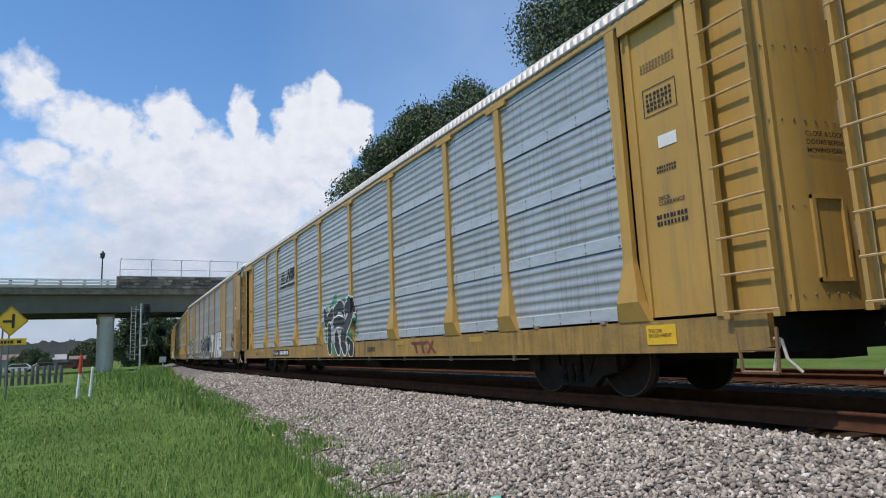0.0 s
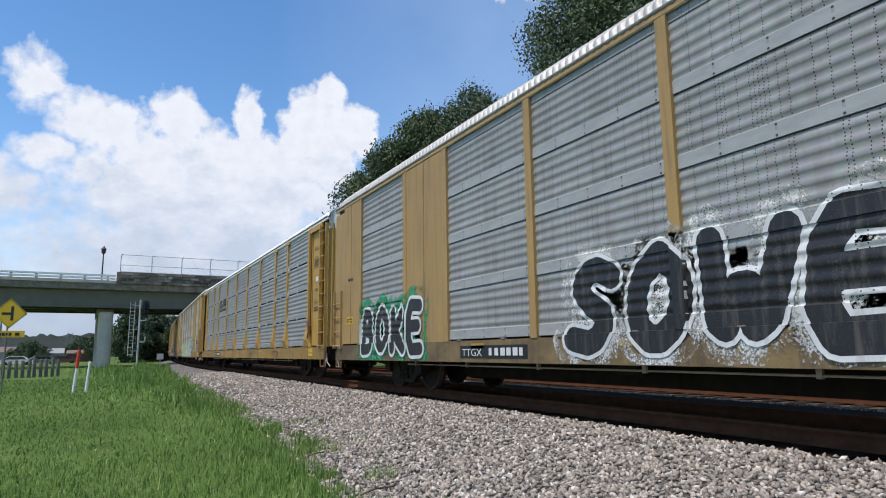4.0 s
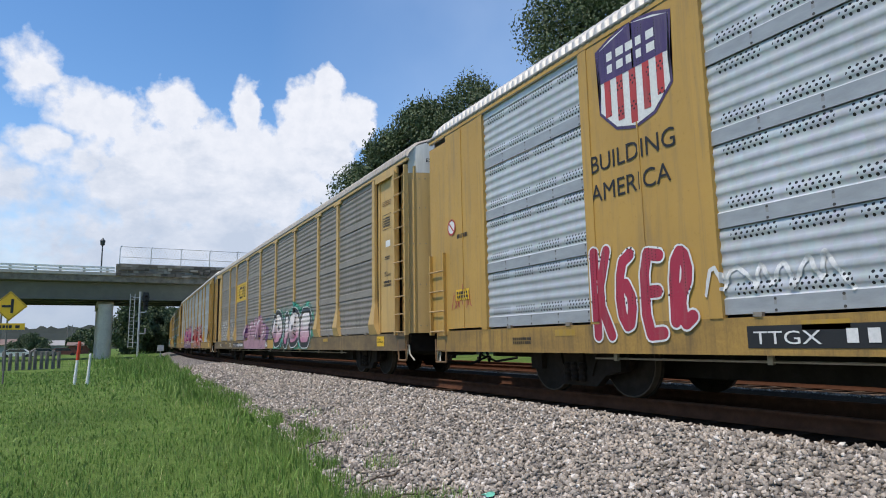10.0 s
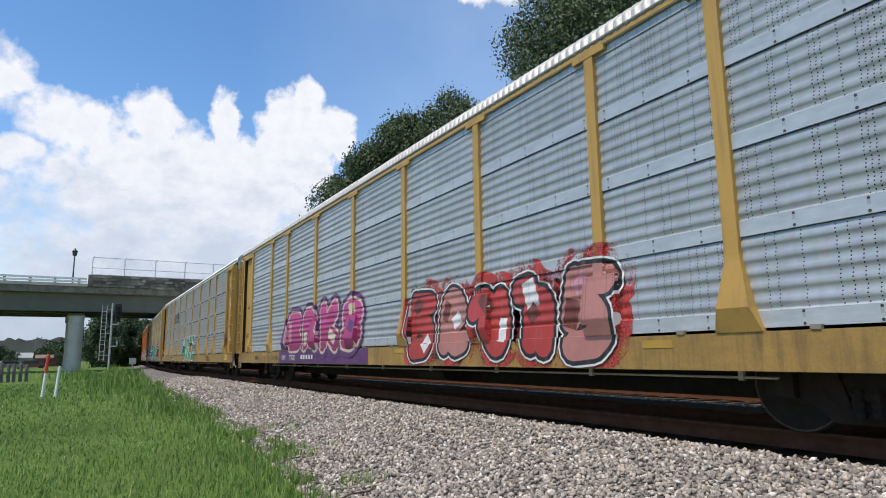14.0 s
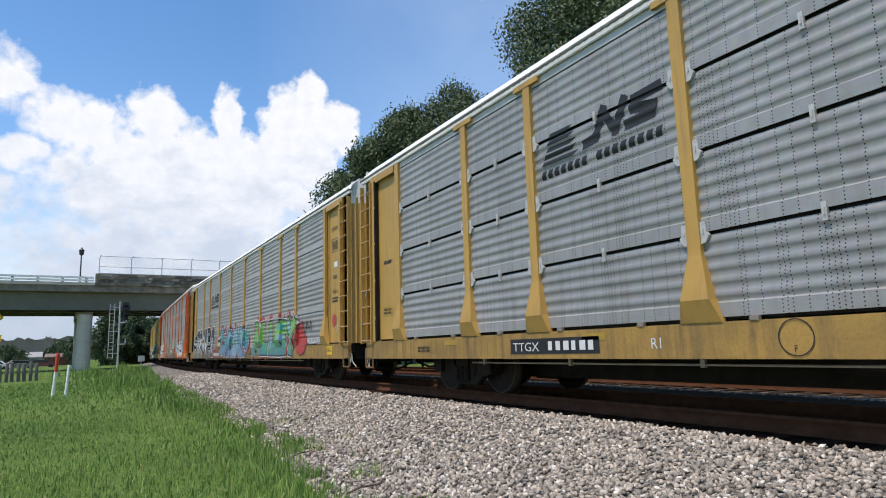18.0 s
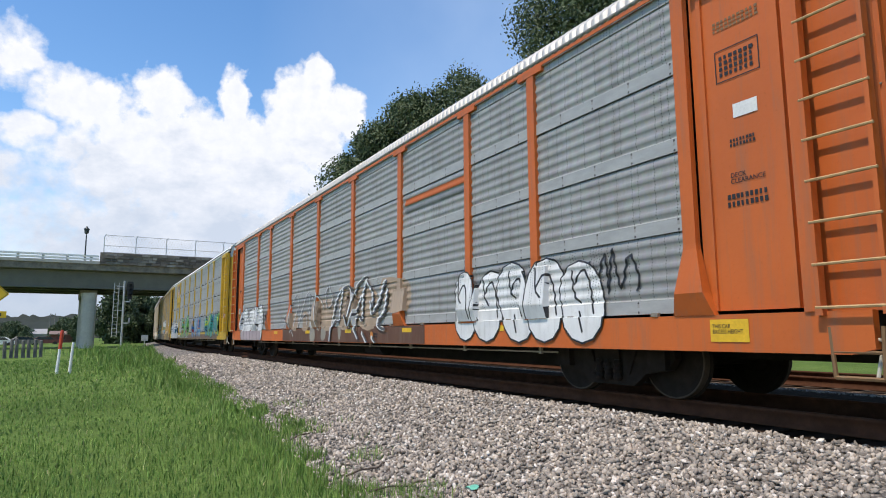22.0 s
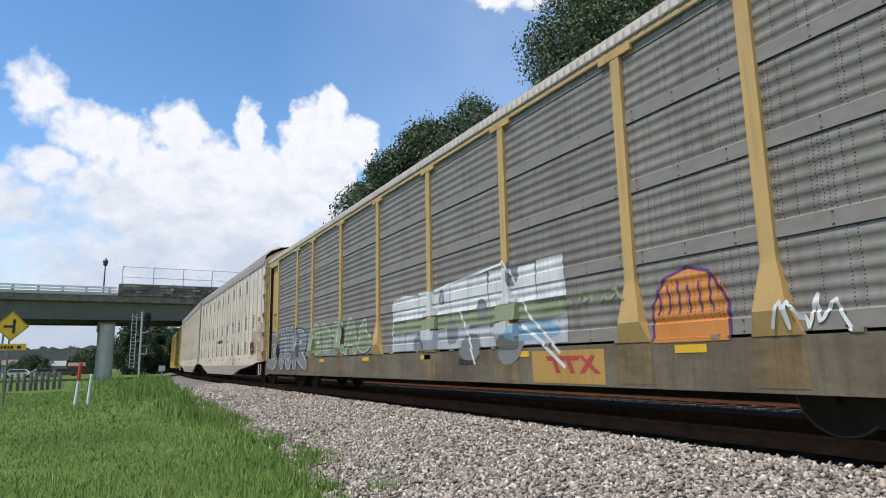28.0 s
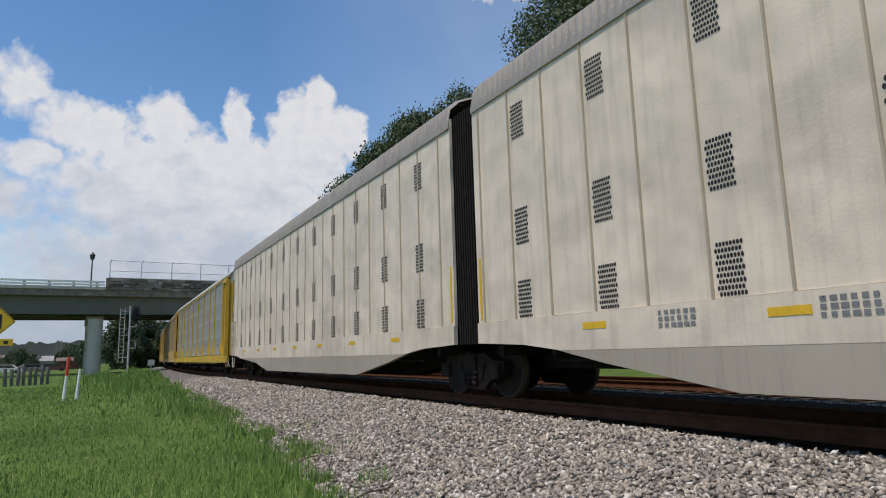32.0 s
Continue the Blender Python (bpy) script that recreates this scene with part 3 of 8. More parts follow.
def roof_mesh(mat, ribbed, length=2 * END, shift=0.0):
    def build():
        prof = [(-1.53, 4.80), (-1.53, 4.86), (-1.46, 5.02), (-1.25, 5.22), (-0.85, 5.38), (-0.3, 5.46)]
        prof = prof + [(-x, z) for x, z in reversed(prof)]
        prof = [(x, z + shift * (1 if z > 4.9 else 0.6)) for x, z in prof]
        if ribbed:
            ys, up = [], []
            y = -length / 2
            while y < length / 2 - 0.2:
                ys += [y, y + 0.060, y + 0.066, y + 0.150]
                up += [0, 0, 0.04, 0.04]
                y += 0.156
            ys.append(length / 2), up.append(0)
        else:
            ys = list(np.linspace(-length / 2, length / 2, 12))
            up = [0] * 12
        V = []
        for y, u in zip(ys, up):
            for i, (x, z) in enumerate(prof):
                k = 0 if i in (0, 1, len(prof) - 1, len(prof) - 2) else 1
                V.append((x * (1 + 0.03 * k * (u > 0)), y, z + u * k))
        n, k = len(ys), len(prof)
        i = np.arange(n * k).reshape(n, k)
        F = np.stack([i[:-1, :-1], i[:-1, 1:], i[1:, 1:], i[1:, :-1]], -1).reshape(-1, 4)
        return numpy_mesh("roof", np.array(V), F, M[mat])
    return cached(("roof", mat, ribbed, round(length, 2), shift), build)


def lip_mesh():
    """The corrugated edge along the foot of the roof, as one toothed strip."""
    def build():
        prof, z0, z1 = [], 4.872, 4.90
        y = -END
        while y < END:
            prof += [(y, z1), (y + 0.07, z1), (y + 0.085, z0), (y + 0.125, z0)]
            y += 0.14
        V = np.array([(x, y, z) for y, z in prof for x in (-HALF - 0.046, -HALF + 0.03)] + [(x, y, 4.93) for y, z in prof for x in (-HALF - 0.046, -HALF + 0.03)])
        n = len(prof)
        F = []
        for k in range(n - 1):
            a, b = 2 * k, 2 * k + 2
            F += [(a, b, b + 2 * n, a + 2 * n), (a + 1, b + 1, b, a)]
        return numpy_mesh("roof_lip", V, np.array(F), M["grey_roof"])
    return cached("lip", build)


def door_mesh(mat, z0, z1, out=0.30, end=END):
    """A bowed end door, facing +y; turn it round for the other end."""
    def build():
        bm = bmesh.new()
        xs = np.linspace(-1.46, 1.46, 17)
        ys = [end - 0.1 + out * (1 - (x / 1.46) ** 2) ** 0.7 for x in xs]
        zs = list(np.linspace(z0, z1, 7))
        grid = [[bm.verts.new((x, y, z - max(0.0, z - 4.85) * 0.55 * (abs(x) / 1.46) ** 2)) for z in zs] for x, y in zip(xs, ys)]
        for a, b in zip(grid, grid[1:]):
            for i in range(len(zs) - 1):
                bm.faces.new((a[i], a[i + 1], b[i + 1], b[i]))
        return mesh_of(bm, "end_door", M[mat], True)
    return cached(("door", mat, z0, z1, out, end), build)


def ladder_mesh(mat, z0, z1, w=0.56):
    def build():
        bm = bmesh.new()
        for s in (-1, 1):
            box(bm, -HALF - 0.095, -HALF + 0.0, s * w / 2 - 0.02, s * w / 2 + 0.02, z0, z1)
            box(bm, -HALF - 0.10, -HALF - 0.02, s * w / 2 - 0.035, s * w / 2 + 0.035, z0 - 0.02, z0 + 0.04)
        return mesh_of(bm, "ladder", M[mat])
    return cached(("ladder", mat, z0, z1, w), build)


def rung_mesh(w=0.56):
    bm = bmesh.new()
    tube(bm, (-HALF - 0.088, -w / 2 - 0.03, 0), (-HALF - 0.088, w / 2 + 0.03, 0), 0.015, 6)
    return mesh_of(bm, "rung", M["rung"])


def add_ladder(car, mat, z0, z1, y):
    lad = put_part("ladder", ladder_mesh(mat, z0, z1), car, pose(0, y, 0))
    z = z0 + 0.05
    while z < z1 - 0.1:
        put_part("rung", cached("rung", rung_mesh), lad, pose(0, 0, z))
        z += 0.385


WHEEL_R = 0.48


def wheelset_mesh():
    bm = bmesh.new()
    for s in (-1, 1):
        pr = [(0.07, 0.20), (0.062, 0.40), (0.07, 0.455), (0.07, 0.475), (-0.02, 0.482), (-0.045, 0.505), (-0.065, 0.50), (-0.06, 0.42), (-0.02, 0.39), (-0.015, 0.22), (-0.06, 0.2)]
        lathe(bm, [(a * s, r) for a, r in pr], (s * 0.78, 0, 0), "x", 28)
        lathe(bm, [(0.0, 0.11), (0.3 * s, 0.085)], (s * 0.8, 0, 0), "x", 12)
        for k in range(3):                 # bearing cap bolts show the turning
            a = k * math.tau / 3
            tube(bm, (s * 1.1, math.cos(a) * 0.05, math.sin(a) * 0.05), (s * 1.125, math.cos(a) * 0.05, math.sin(a) * 0.05), 0.017, 6)
    tube(bm, (-0.8, 0, 0), (0.8, 0, 0), 0.085, 10)
    me = mesh_of(bm, "wheelset", [M["truck"], M["tread"]])
    for p in me.polygons:
        r = math.hypot(p.center.y, p.center.z)
        if 0.45 < r < 0.485 and abs(p.center.x) > 0.8:
            p.material_index = 1
    return me


def truck_mesh():
    bm = bmesh.new()
    for s in (-1, 1):
        out = [(-1.08, 0.62), (-0.75, 0.66), (-0.45, 0.78), (0.45, 0.78), (0.75, 0.66), (1.08, 0.62), (1.10, 0.50), (0.98, 0.36), (0.62, 0.30), (0.42, 0.14), (-0.42, 0.14), (-0.62, 0.30), (-0.98, 0.36), (-1.10, 0.50)]
        a, b = (-1.06, -0.94) if s < 0 else (0.94, 1.06)
        prism(bm, out, a, b, lambda u, v, x: (x, u, v))
        for k in (-0.17, 0.0, 0.17):       # spring nest
            lathe(bm, [(0.20 + 0.045 * j, 0.065 if j % 2 else 0.045) for j in range(7)], (s * 1.10, k, 0), "z", 10)
        for e in (-0.875, 0.875):
            box(bm, s * 1.09 - 0.06, s * 1.09 + 0.06, e - 0.14, e + 0.14, 0.36, 0.6)
        prism(bm, [(-0.5, 0.6), (-0.34, 0.62), (-0.24, 0.3), (-0.36, 0.28)], s * 1.07 - 0.02, s * 1.07 + 0.04, lambda u, v, x: (x, u, v))
        prism(bm, [(0.5, 0.6), (0.34, 0.62), (0.24, 0.3), (0.36, 0.28)], s * 1.07 - 0.02, s * 1.07 + 0.04, lambda u, v, x: (x, u, v))
    box(bm, -1.1, 1.1, -0.2, 0.2, 0.36, 0.74)
    for e in (-0.36, 0.36):
        tube(bm, (-0.95, e, 0.36), (0.95, e, 0.36), 0.05, 8)
    return mesh_of(bm, "truck", M["truck"])


WHEELS = []                          # every wheelset with its place on the truck


def trucks(car, places):
    for y in places:
        tr = put_part("truck", cached("truck", truck_mesh), car, pose(0, y, 0), "dark cast steel two-axle truck")
        for e in (-0.875, 0.875):
            ws = put_part("wheelset", cached("wheelset", wheelset_mesh), tr, pose(0, e, WHEEL_R))
            WHEELS.append((ws, e))


def frame_mesh(mat, length=13.55, z0=0.62, z1=1.0):
    def build():
        bm = bmesh.new()
        for s in (-1, 1):
            out = [(-length, z1), (length, z1), (length, z0 + 0.05), (length - 0.2, z0), (-length + 0.2, z0), (-length, z0 + 0.05)]
            a, b = sorted((s * (HALF + 0.032), s * (HALF - 0.06)))
            prism(bm, out, a, b, lambda u, v, x: (x, u, v))
        return mesh_of(bm, "side_sill", M[mat])
    return cached(("frame", mat, length, z0, z1), build)


def under_mesh(length=13.4):
    def build():
        bm = bmesh.new()
        box(bm, -0.34, 0.34, -length, length, 0.50, 0.94)
        prism(bm, [(-length + 2.6, 0.5), (-length + 4.4, 0.27), (length - 4.4, 0.27), (length - 2.6, 0.5)], -0.30, 0.30, lambda u, v, x: (x, u, v))
        box(bm, -HALF + 0.07, HALF - 0.07, -length, length, 0.95, 1.0)
        y = -length + 0.6
        while y < length:
            box(bm, -HALF + 0.07, HALF - 0.07, y - 0.05, y + 0.05, 0.74, 0.945)
            y += 1.35
        tube(bm, (-0.9, -2.2, 0.52), (-0.9, -1.2, 0.52), 0.2, 12)
        tube(bm, (-1.0, 2.5, 0.6), (-1.0, 3.0, 0.6), 0.15, 12)
        pipe(bm, [(-1.25, -9, 0.66), (-1.25, 9, 0.66)], 0.02)
        return mesh_of(bm, "underframe", M["dark"])
    return cached(("under", length), build)


def coupler_mesh():
    bm = bmesh.new()
    box(bm, -0.08, 0.08, 0.0, 0.62, 0.72, 0.92)
    prism(bm, [(-0.17, 0.5), (0.17, 0.5), (0.2, 0.72), (0.08, 0.84), (-0.1, 0.76), (-0.2, 0.8)], 0.66, 0.98, lambda u, v, z: (u, v, z))
    pipe(bm, [(-0.35, 0.15, 0.75), (-0.38, 0.3, 0.5), (-0.32, 0.45, 0.36), (-0.25, 0.6, 0.45)], 0.03, 8)
    pipe(bm, [(-1.3, -0.1, 0.55), (-1.2, 0.25, 0.40), (-0.6, 0.3, 0.34), (-0.3, 0.1, 0.5)], 0.025, 6)
    box(bm, -1.35, 1.35, -0.25, -0.05, 0.60, 0.98)
    box(bm, -1.45, -1.05, -0.1, 0.1, 0.70, 0.9)
    pipe(bm, [(-1.4, 0.02, 0.86), (-1.4, 0.16, 0.62), (-1.0, 0.2, 0.55)], 0.02, 6)
    return mesh_of(bm, "coupler", M["dark"])


def lever_mesh():
    bm = bmesh.new()
    pipe(bm, [(-1.5, 0.05, 0.78), (-1.46, 0.32, 0.74), (-1.46, 0.36, 0.55), (-1.4, 0.46, 0.42)], 0.016)
    pipe(bm, [(-1.46, 0.32, 0.74), (-1.46, 0.25, 0.60), (-1.48, 0.22, 0.42)], 0.016)
    pipe(bm, [(-1.5, 0.05, 0.78), (-0.3, 0.1, 0.86)], 0.014)
    return mesh_of(bm, "cut_lever", M["lever"])


def step_mesh(mat):
    bm = bmesh.new()
    pipe(bm, [(-HALF - 0.02, -0.22, 0.86), (-HALF - 0.02, -0.2, 0.42), (-HALF - 0.02, 0.2, 0.42), (-HALF - 0.02, 0.22, 0.86)], 0.02)
    pipe(bm, [(-HALF - 0.02, -0.21, 0.64), (-HALF - 0.02, 0.21, 0.64)], 0.016)
    return mesh_of(bm, "step", M[mat])


def flat_mesh(mat, y0, y1, z0, z1, x=-HALF, t=0.03, ribs=0, key=""):
    """A flat plate on the near side, with optional upright folds."""
    def build():
        bm = bmesh.new()
        box(bm, x, x + t, y0, y1, z0, z1)
        for k in range(ribs):
            y = y0 + (y1 - y0) * (k + 1) / (ribs + 1)
            box(bm, x - 0.012, x + 0.01, y - 0.012, y + 0.012, z0, z1)
        return mesh_of(bm, "plate", M[mat])
    return cached(("flat", mat, y0, y1, z0, z1, x, t, ribs), build)


def clip_mesh():
    bm = bmesh.new()
    box(bm, -HALF - 0.018, -HALF + 0.02, -0.024, 0.024, -0.10, 0.075)
    box(bm, -HALF - 0.032, -HALF - 0.01, -0.010, 0.010, -0.05, 0.02)
    return mesh_of(bm, "latch", M["galv"])


def keeper_mesh(side):
    """The plate that ties two sheets to a post."""
    def build():
        bm = bmesh.new()
        out = [(0, 0.13), (0.07, 0.13), (0.075, 0.01), (0.105, -0.02), (0.055, -0.10), (0, -0.11)]
        prism(bm, [(side * u, v) for u, v in out], -HALF - 0.026, -HALF + 0.01, lambda u, v, x: (x, u, v))
        box(bm, -HALF - 0.04, -HALF - 0.02, *sorted((side * 0.03, side * 0.045)), 0.0, 0.05)
        return mesh_of(bm, "keeper", M["galv"])
    return cached(("keeper", side), build)


def pipe_mesh():
    bm = bmesh.new()
    tube(bm, (-HALF + 0.16, -9.2, 0.55), (-HALF + 0.16, 9.2, 0.55), 0.014, 6)
    for k in range(9):
        y = -8.8 + 2.2 * k
        box(bm, -HALF + 0.14, -HALF + 0.18, y - 0.03, y + 0.03, 0.52, 0.68)
    return mesh_of(bm, "brake_pipe", M["steel"])


def rack_car(name, label, body, sheets, roof="galv", ribbed=True, seam=False, wide=False, foot=True, cap=True, hood="white", narrow=None, sill=None, lead_white=False, low=0.62):
    car = thing(name, label, "railcar", group="cars of the freight train")
    sill = sill or {"yellow": "yellow_sill", "faded": "tan_sill"}.get(body, body)
    put_part("side_sill", frame_mesh(sill, 13.55, low, 1.0), car)
    put_part("underframe", under_mesh(), car, label="black steel underframe")
    put_part("brake_pipe", cached("brake_pipe", pipe_mesh), car, label="thin pale brake pipe on hangers")
    put_part("roof", roof_mesh(roof, ribbed), car, label="ribbed pale metal roof" if ribbed else "smooth white roof")
    put_part("top_rail", flat_mesh("white" if not ribbed else body, -END, END, 4.815, 4.87, -HALF - 0.04, 0.06), car)
    put_part("roof_lip", lip_mesh(), car, label="scalloped edge under the roof")
    put_part("top_strip", flat_mesh(sheets if ribbed else "galv", EDGES[0], EDGES[-1], Z0 + 4 * ROW - 0.01, 4.815, -HALF + 0.006, 0.02), car, label="narrow metal strip under the roof edge")
    put_part("far_wall", flat_mesh(sheets, -END, END, 1.0, 4.86, HALF - 0.04, 0.04), car, label="plain metal far side wall")
    for i, (a, b) in enumerate(zip(EDGES, EDGES[1:])):
        if wide and i in (1, 7):
            put_part("flat_panel", flat_mesh(body, a, b, 1.0, 4.81, -HALF - 0.03, 0.04, 1), car, label="flat painted side panel")
            continue
        for r in range(4):
            put_part("side_sheet", sheet_mesh(b - a, sheets, seam), car, pose(0, (a + b) / 2, Z0 + r * ROW))
        if seam:
            for r in (1, 2, 3):
                put_part("latch", cached("latch", clip_mesh), car, pose(0, (a + b) / 2, Z0 + r * ROW))
                for y, side in ((a + 0.088, 1), (b - 0.088, -1)):
                    put_part("keeper", keeper_mesh(side), car, pose(0, y, Z0 + r * ROW))
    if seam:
        # added black sheet, so that the open gaps look as dark as shade
        put_part("backing", flat_mesh("dark", EDGES[0], EDGES[-1], 1.02, 4.8, -HALF + 0.05, 0.01), car, label="added black sheet for the shade in the gaps between sheets")
    for y in EDGES[1:-1]:
        slim = wide and abs(y) > 7
        put_part("post", post_mesh(narrow or body, foot and not slim, cap and not slim), car, pose(0, y, 0))
    for s in (-1, 1):
        put_part("post", post_mesh(body, foot, False), car, pose(0, s * 11.75, 0))
        y0, y1 = sorted((s * 11.85, s * 13.05))
        put_part("end_panel", flat_mesh(body, y0, y1, 1.04, 4.81, -HALF - (0.03 if wide else -0.05), 0.03, 1 if wide else 0), car, label="flat painted end panel")
        y0, y1 = sorted((s * 13.05, s * END))
        put_part("corner_panel", flat_mesh(body, y0, y1, 1.0, 4.70, -HALF - (0.03 if wide else -0.13), 0.05), car)
        if not wide:
            y0, y1 = sorted((s * 12.98, s * 13.10))
            put_part("corner_post", flat_mesh(body, y0, y1, 1.0, 4.81, -HALF - 0.05, 0.08), car)
            if s > 0:
                put_part("slot", flat_mesh("dark", 12.915, 12.978, 1.02, 4.7, -HALF - 0.052, 0.08), car, label="dark slot beside the ladder")
                for z in (1.5, 2.35, 3.2, 4.05):
                    put_part("lug", flat_mesh(body, 12.93, 12.985, z, z + 0.05, -HALF - 0.058, 0.03), car)
            put_part("gusset", flat_mesh(body, *sorted((s * 11.9, s * 13.2)), 4.66, 4.82, -HALF - 0.045, 0.05), car)
        add_ladder(car, body, *((0.95, 2.5) if wide else (0.98, 4.72)), s * 13.42)
        put_part("end_door", door_mesh("white" if lead_white else body, 1.0, 4.55), car, pose(0, 0, 0, 0, 0, 0 if s > 0 else 180), "bowed end door")
        put_part("door_hood", door_mesh(hood, 4.552, 5.42), car, pose(0, 0, 0, 0, 0, 0 if s > 0 else 180), "white painted top of the end door")
        turn = pose(0, s * END * 0.985, 0, 0, 0, 0 if s > 0 else 180)
        put_part("coupler", cached("coupler", coupler_mesh), car, turn, "dark coupler with air hose")
        m = pose(0, s * 13.3, 0)
        if s < 0:
            m = m @ Matrix.Diagonal((1, -1, 1, 1))
        put_part("cut_lever", cached("lever", lever_mesh), car, m, "pale bent uncoupling lever")
        put_part("step", cached(("step", "rust"), lambda: step_mesh("rust")), car, pose(0, s * 13.4, 0))
    trucks(car, (-9.95, 9.95))
    return car


def vent_mesh():
    bm = bmesh.new()
    for i in range(9):
        for j in range(8):
            y, z = (j - 3.5) * 0.042 + (0.021 if i % 2 else 0), (i - 4) * 0.066
            ring = [bm.verts.new((-HALF - 0.006, y + math.cos(k * math.tau / 8) * 0.0185, z + math.sin(k * math.tau / 8) * 0.027)) for k in range(8)]
            bm.faces.new(ring)
    return mesh_of(bm, "vent", M["black"])


def seam_mesh():
    bm = bmesh.new()
    prism(bm, [(-0.022, 0), (-0.012, 0.034), (0.012, 0.034), (0.022, 0)], 1.30, 5.2, lambda u, v, z: (-HALF - v + 0.01, u, z))
    return mesh_of(bm, "seam", M["seam"])


UNIT = 22.45


def cream_unit(lead):
    """One unit of the articulated cream car: deep skirt between the trucks, vents in three rows."""
    car = thing("articulated_railcar", "cream articulated railcar with small vent grilles and grey ribbed roof", "railcar", group="cars of the freight train")
    h = UNIT / 2 - 0.42
    fr, bk = (2.1, 0.0) if lead else (0.0, 2.1)
    bm = bmesh.new()
    for s in (-1, 1):
        x0, x1 = sorted((s * HALF, s * (HALF - 0.06)))
        box(bm, x0, x1, -h, h, 1.295, 5.26)
    part("side_wall", bm, M["cream"], car, "flat cream side wall with upright seams")
    bm = bmesh.new()
    for s in (-1, 1):
        x0, x1 = sorted((s * (HALF + 0.03), s * (HALF - 0.05)))
        prism(bm, [(-h, 1.29), (h, 1.29), (h, 0.95), (h - 1.3, 0.9), (h - 2.2, 0.80), (-h + 2.2, 0.80), (-h + 1.3, 0.9), (-h, 0.95)], x0, x1, lambda u, v, x: (x, u, v))
    part("upper_skirt", bm, M["cream"], car)
    bm = bmesh.new()
    for s in (-1, 1):
        x0, x1 = sorted((s * (HALF + 0.027), s * (HALF - 0.08)))
        prism(bm, [(-h + 2.1, 0.81), (h - 2.1, 0.81), (h - 3.1 - bk, 0.62), (h - 5.0 - bk, 0.33), (-h + 5.0 + fr, 0.33), (-h + 3.1 + fr, 0.62)], x0, x1, lambda u, v, x: (x, u, v - 0.002))
    # built upright; the shade of its inward slope is put into the colour
    part("lower_skirt", bm, M["skirt"], car, "lower skirt between the trucks, shade painted into its grey")
    put_part("roof", roof_mesh("grey_roof", True, 2 * h, 0.42), car, label="dirty grey ribbed roof")
    put_part("underframe", under_mesh(round(h - 0.2, 2)), car, label="black steel underframe")
    y = -h + 0.47
    while y < h - 0.2:
        put_part("seam", cached("seam", seam_mesh), car, pose(0, y, 0))
        y += 0.91
    for k in range(12):
        y = (UNIT / 2 - 1.80 - 1.815 * k) * (1 if lead else -1)
        if abs(y) > h - 0.6 or k > 10:
            continue
        for z in (1.60, 2.74, 4.46):
            if lead and k == 10 and z > 4:
                continue
            put_part("vent", cached("vent", vent_mesh), car, pose(0, y, z), "grille of round dark holes")
    for y in (-8.2, -5.52, -2.83, -0.2, 2.5, 5.2, 7.9):
        put_part("marker", flat_mesh("plate_yellow", -0.22, 0.22, 1.07, 1.16, -HALF - 0.036, 0.01), car, pose(0, y, 0), "yellow reflective strip")
    for s in (-1, 1):
        inner = (s > 0) == lead
        put_part("end_door", door_mesh("dark" if inner else "cream", 1.0, 5.5, 0.2, round(h + 0.05, 2)), car, pose(0, 0, 0, 0, 0, 0 if s > 0 else 180), "dark bellows end" if inner else "cream bowed end door")
        if inner:
            put_part("edge_strip", flat_mesh("plate_yellow", -0.03, 0.03, 1.35, 2.4, -HALF - 0.008, 0.02), car, pose(0, s * (h - 0.1), 0), "yellow edge strip")
            bm = bmesh.new()
            for k in range(5):
                box(bm, -1.42, 1.42, s * (h + 0.02 + k * 0.085), s * (h + 0.06 + k * 0.085), 0.95, 5.3)
            part("bellows", bm, M["dark"], car, "black folded bellows between the units")
        else:
            add_ladder(car, "cream", 0.98, 2.55, s * (h - 0.4))
            put_part("door_hood", door_mesh("tan", 4.5, 5.86, 0.215, round(h + 0.05, 2)), car, pose(0, 0, 0, 0, 0, 0 if s > 0 else 180), "yellow top of the end door")
            put_part("coupler", cached("coupler", coupler_mesh), car, pose(0, s * (h + 0.2), 0, 0, 0, 0 if s > 0 else 180), "dark coupler with air hose")
            put_part("step", cached(("step", "cream"), lambda: step_mesh("cream")), car, pose(0, s * (h - 0.4), 0))
            for k in range(5):
                put_part("hinge", flat_mesh("steel", -0.08, 0.08, 1.2 + k * 0.8, 1.36 + k * 0.8, -HALF - 0.04, 0.06), car, pose(0, s * (h - 0.02), 0), "worn steel hinge")
    trucks(car, (-h + 1.9,) if lead else (-h + 0.2, h - 1.9))
    return car


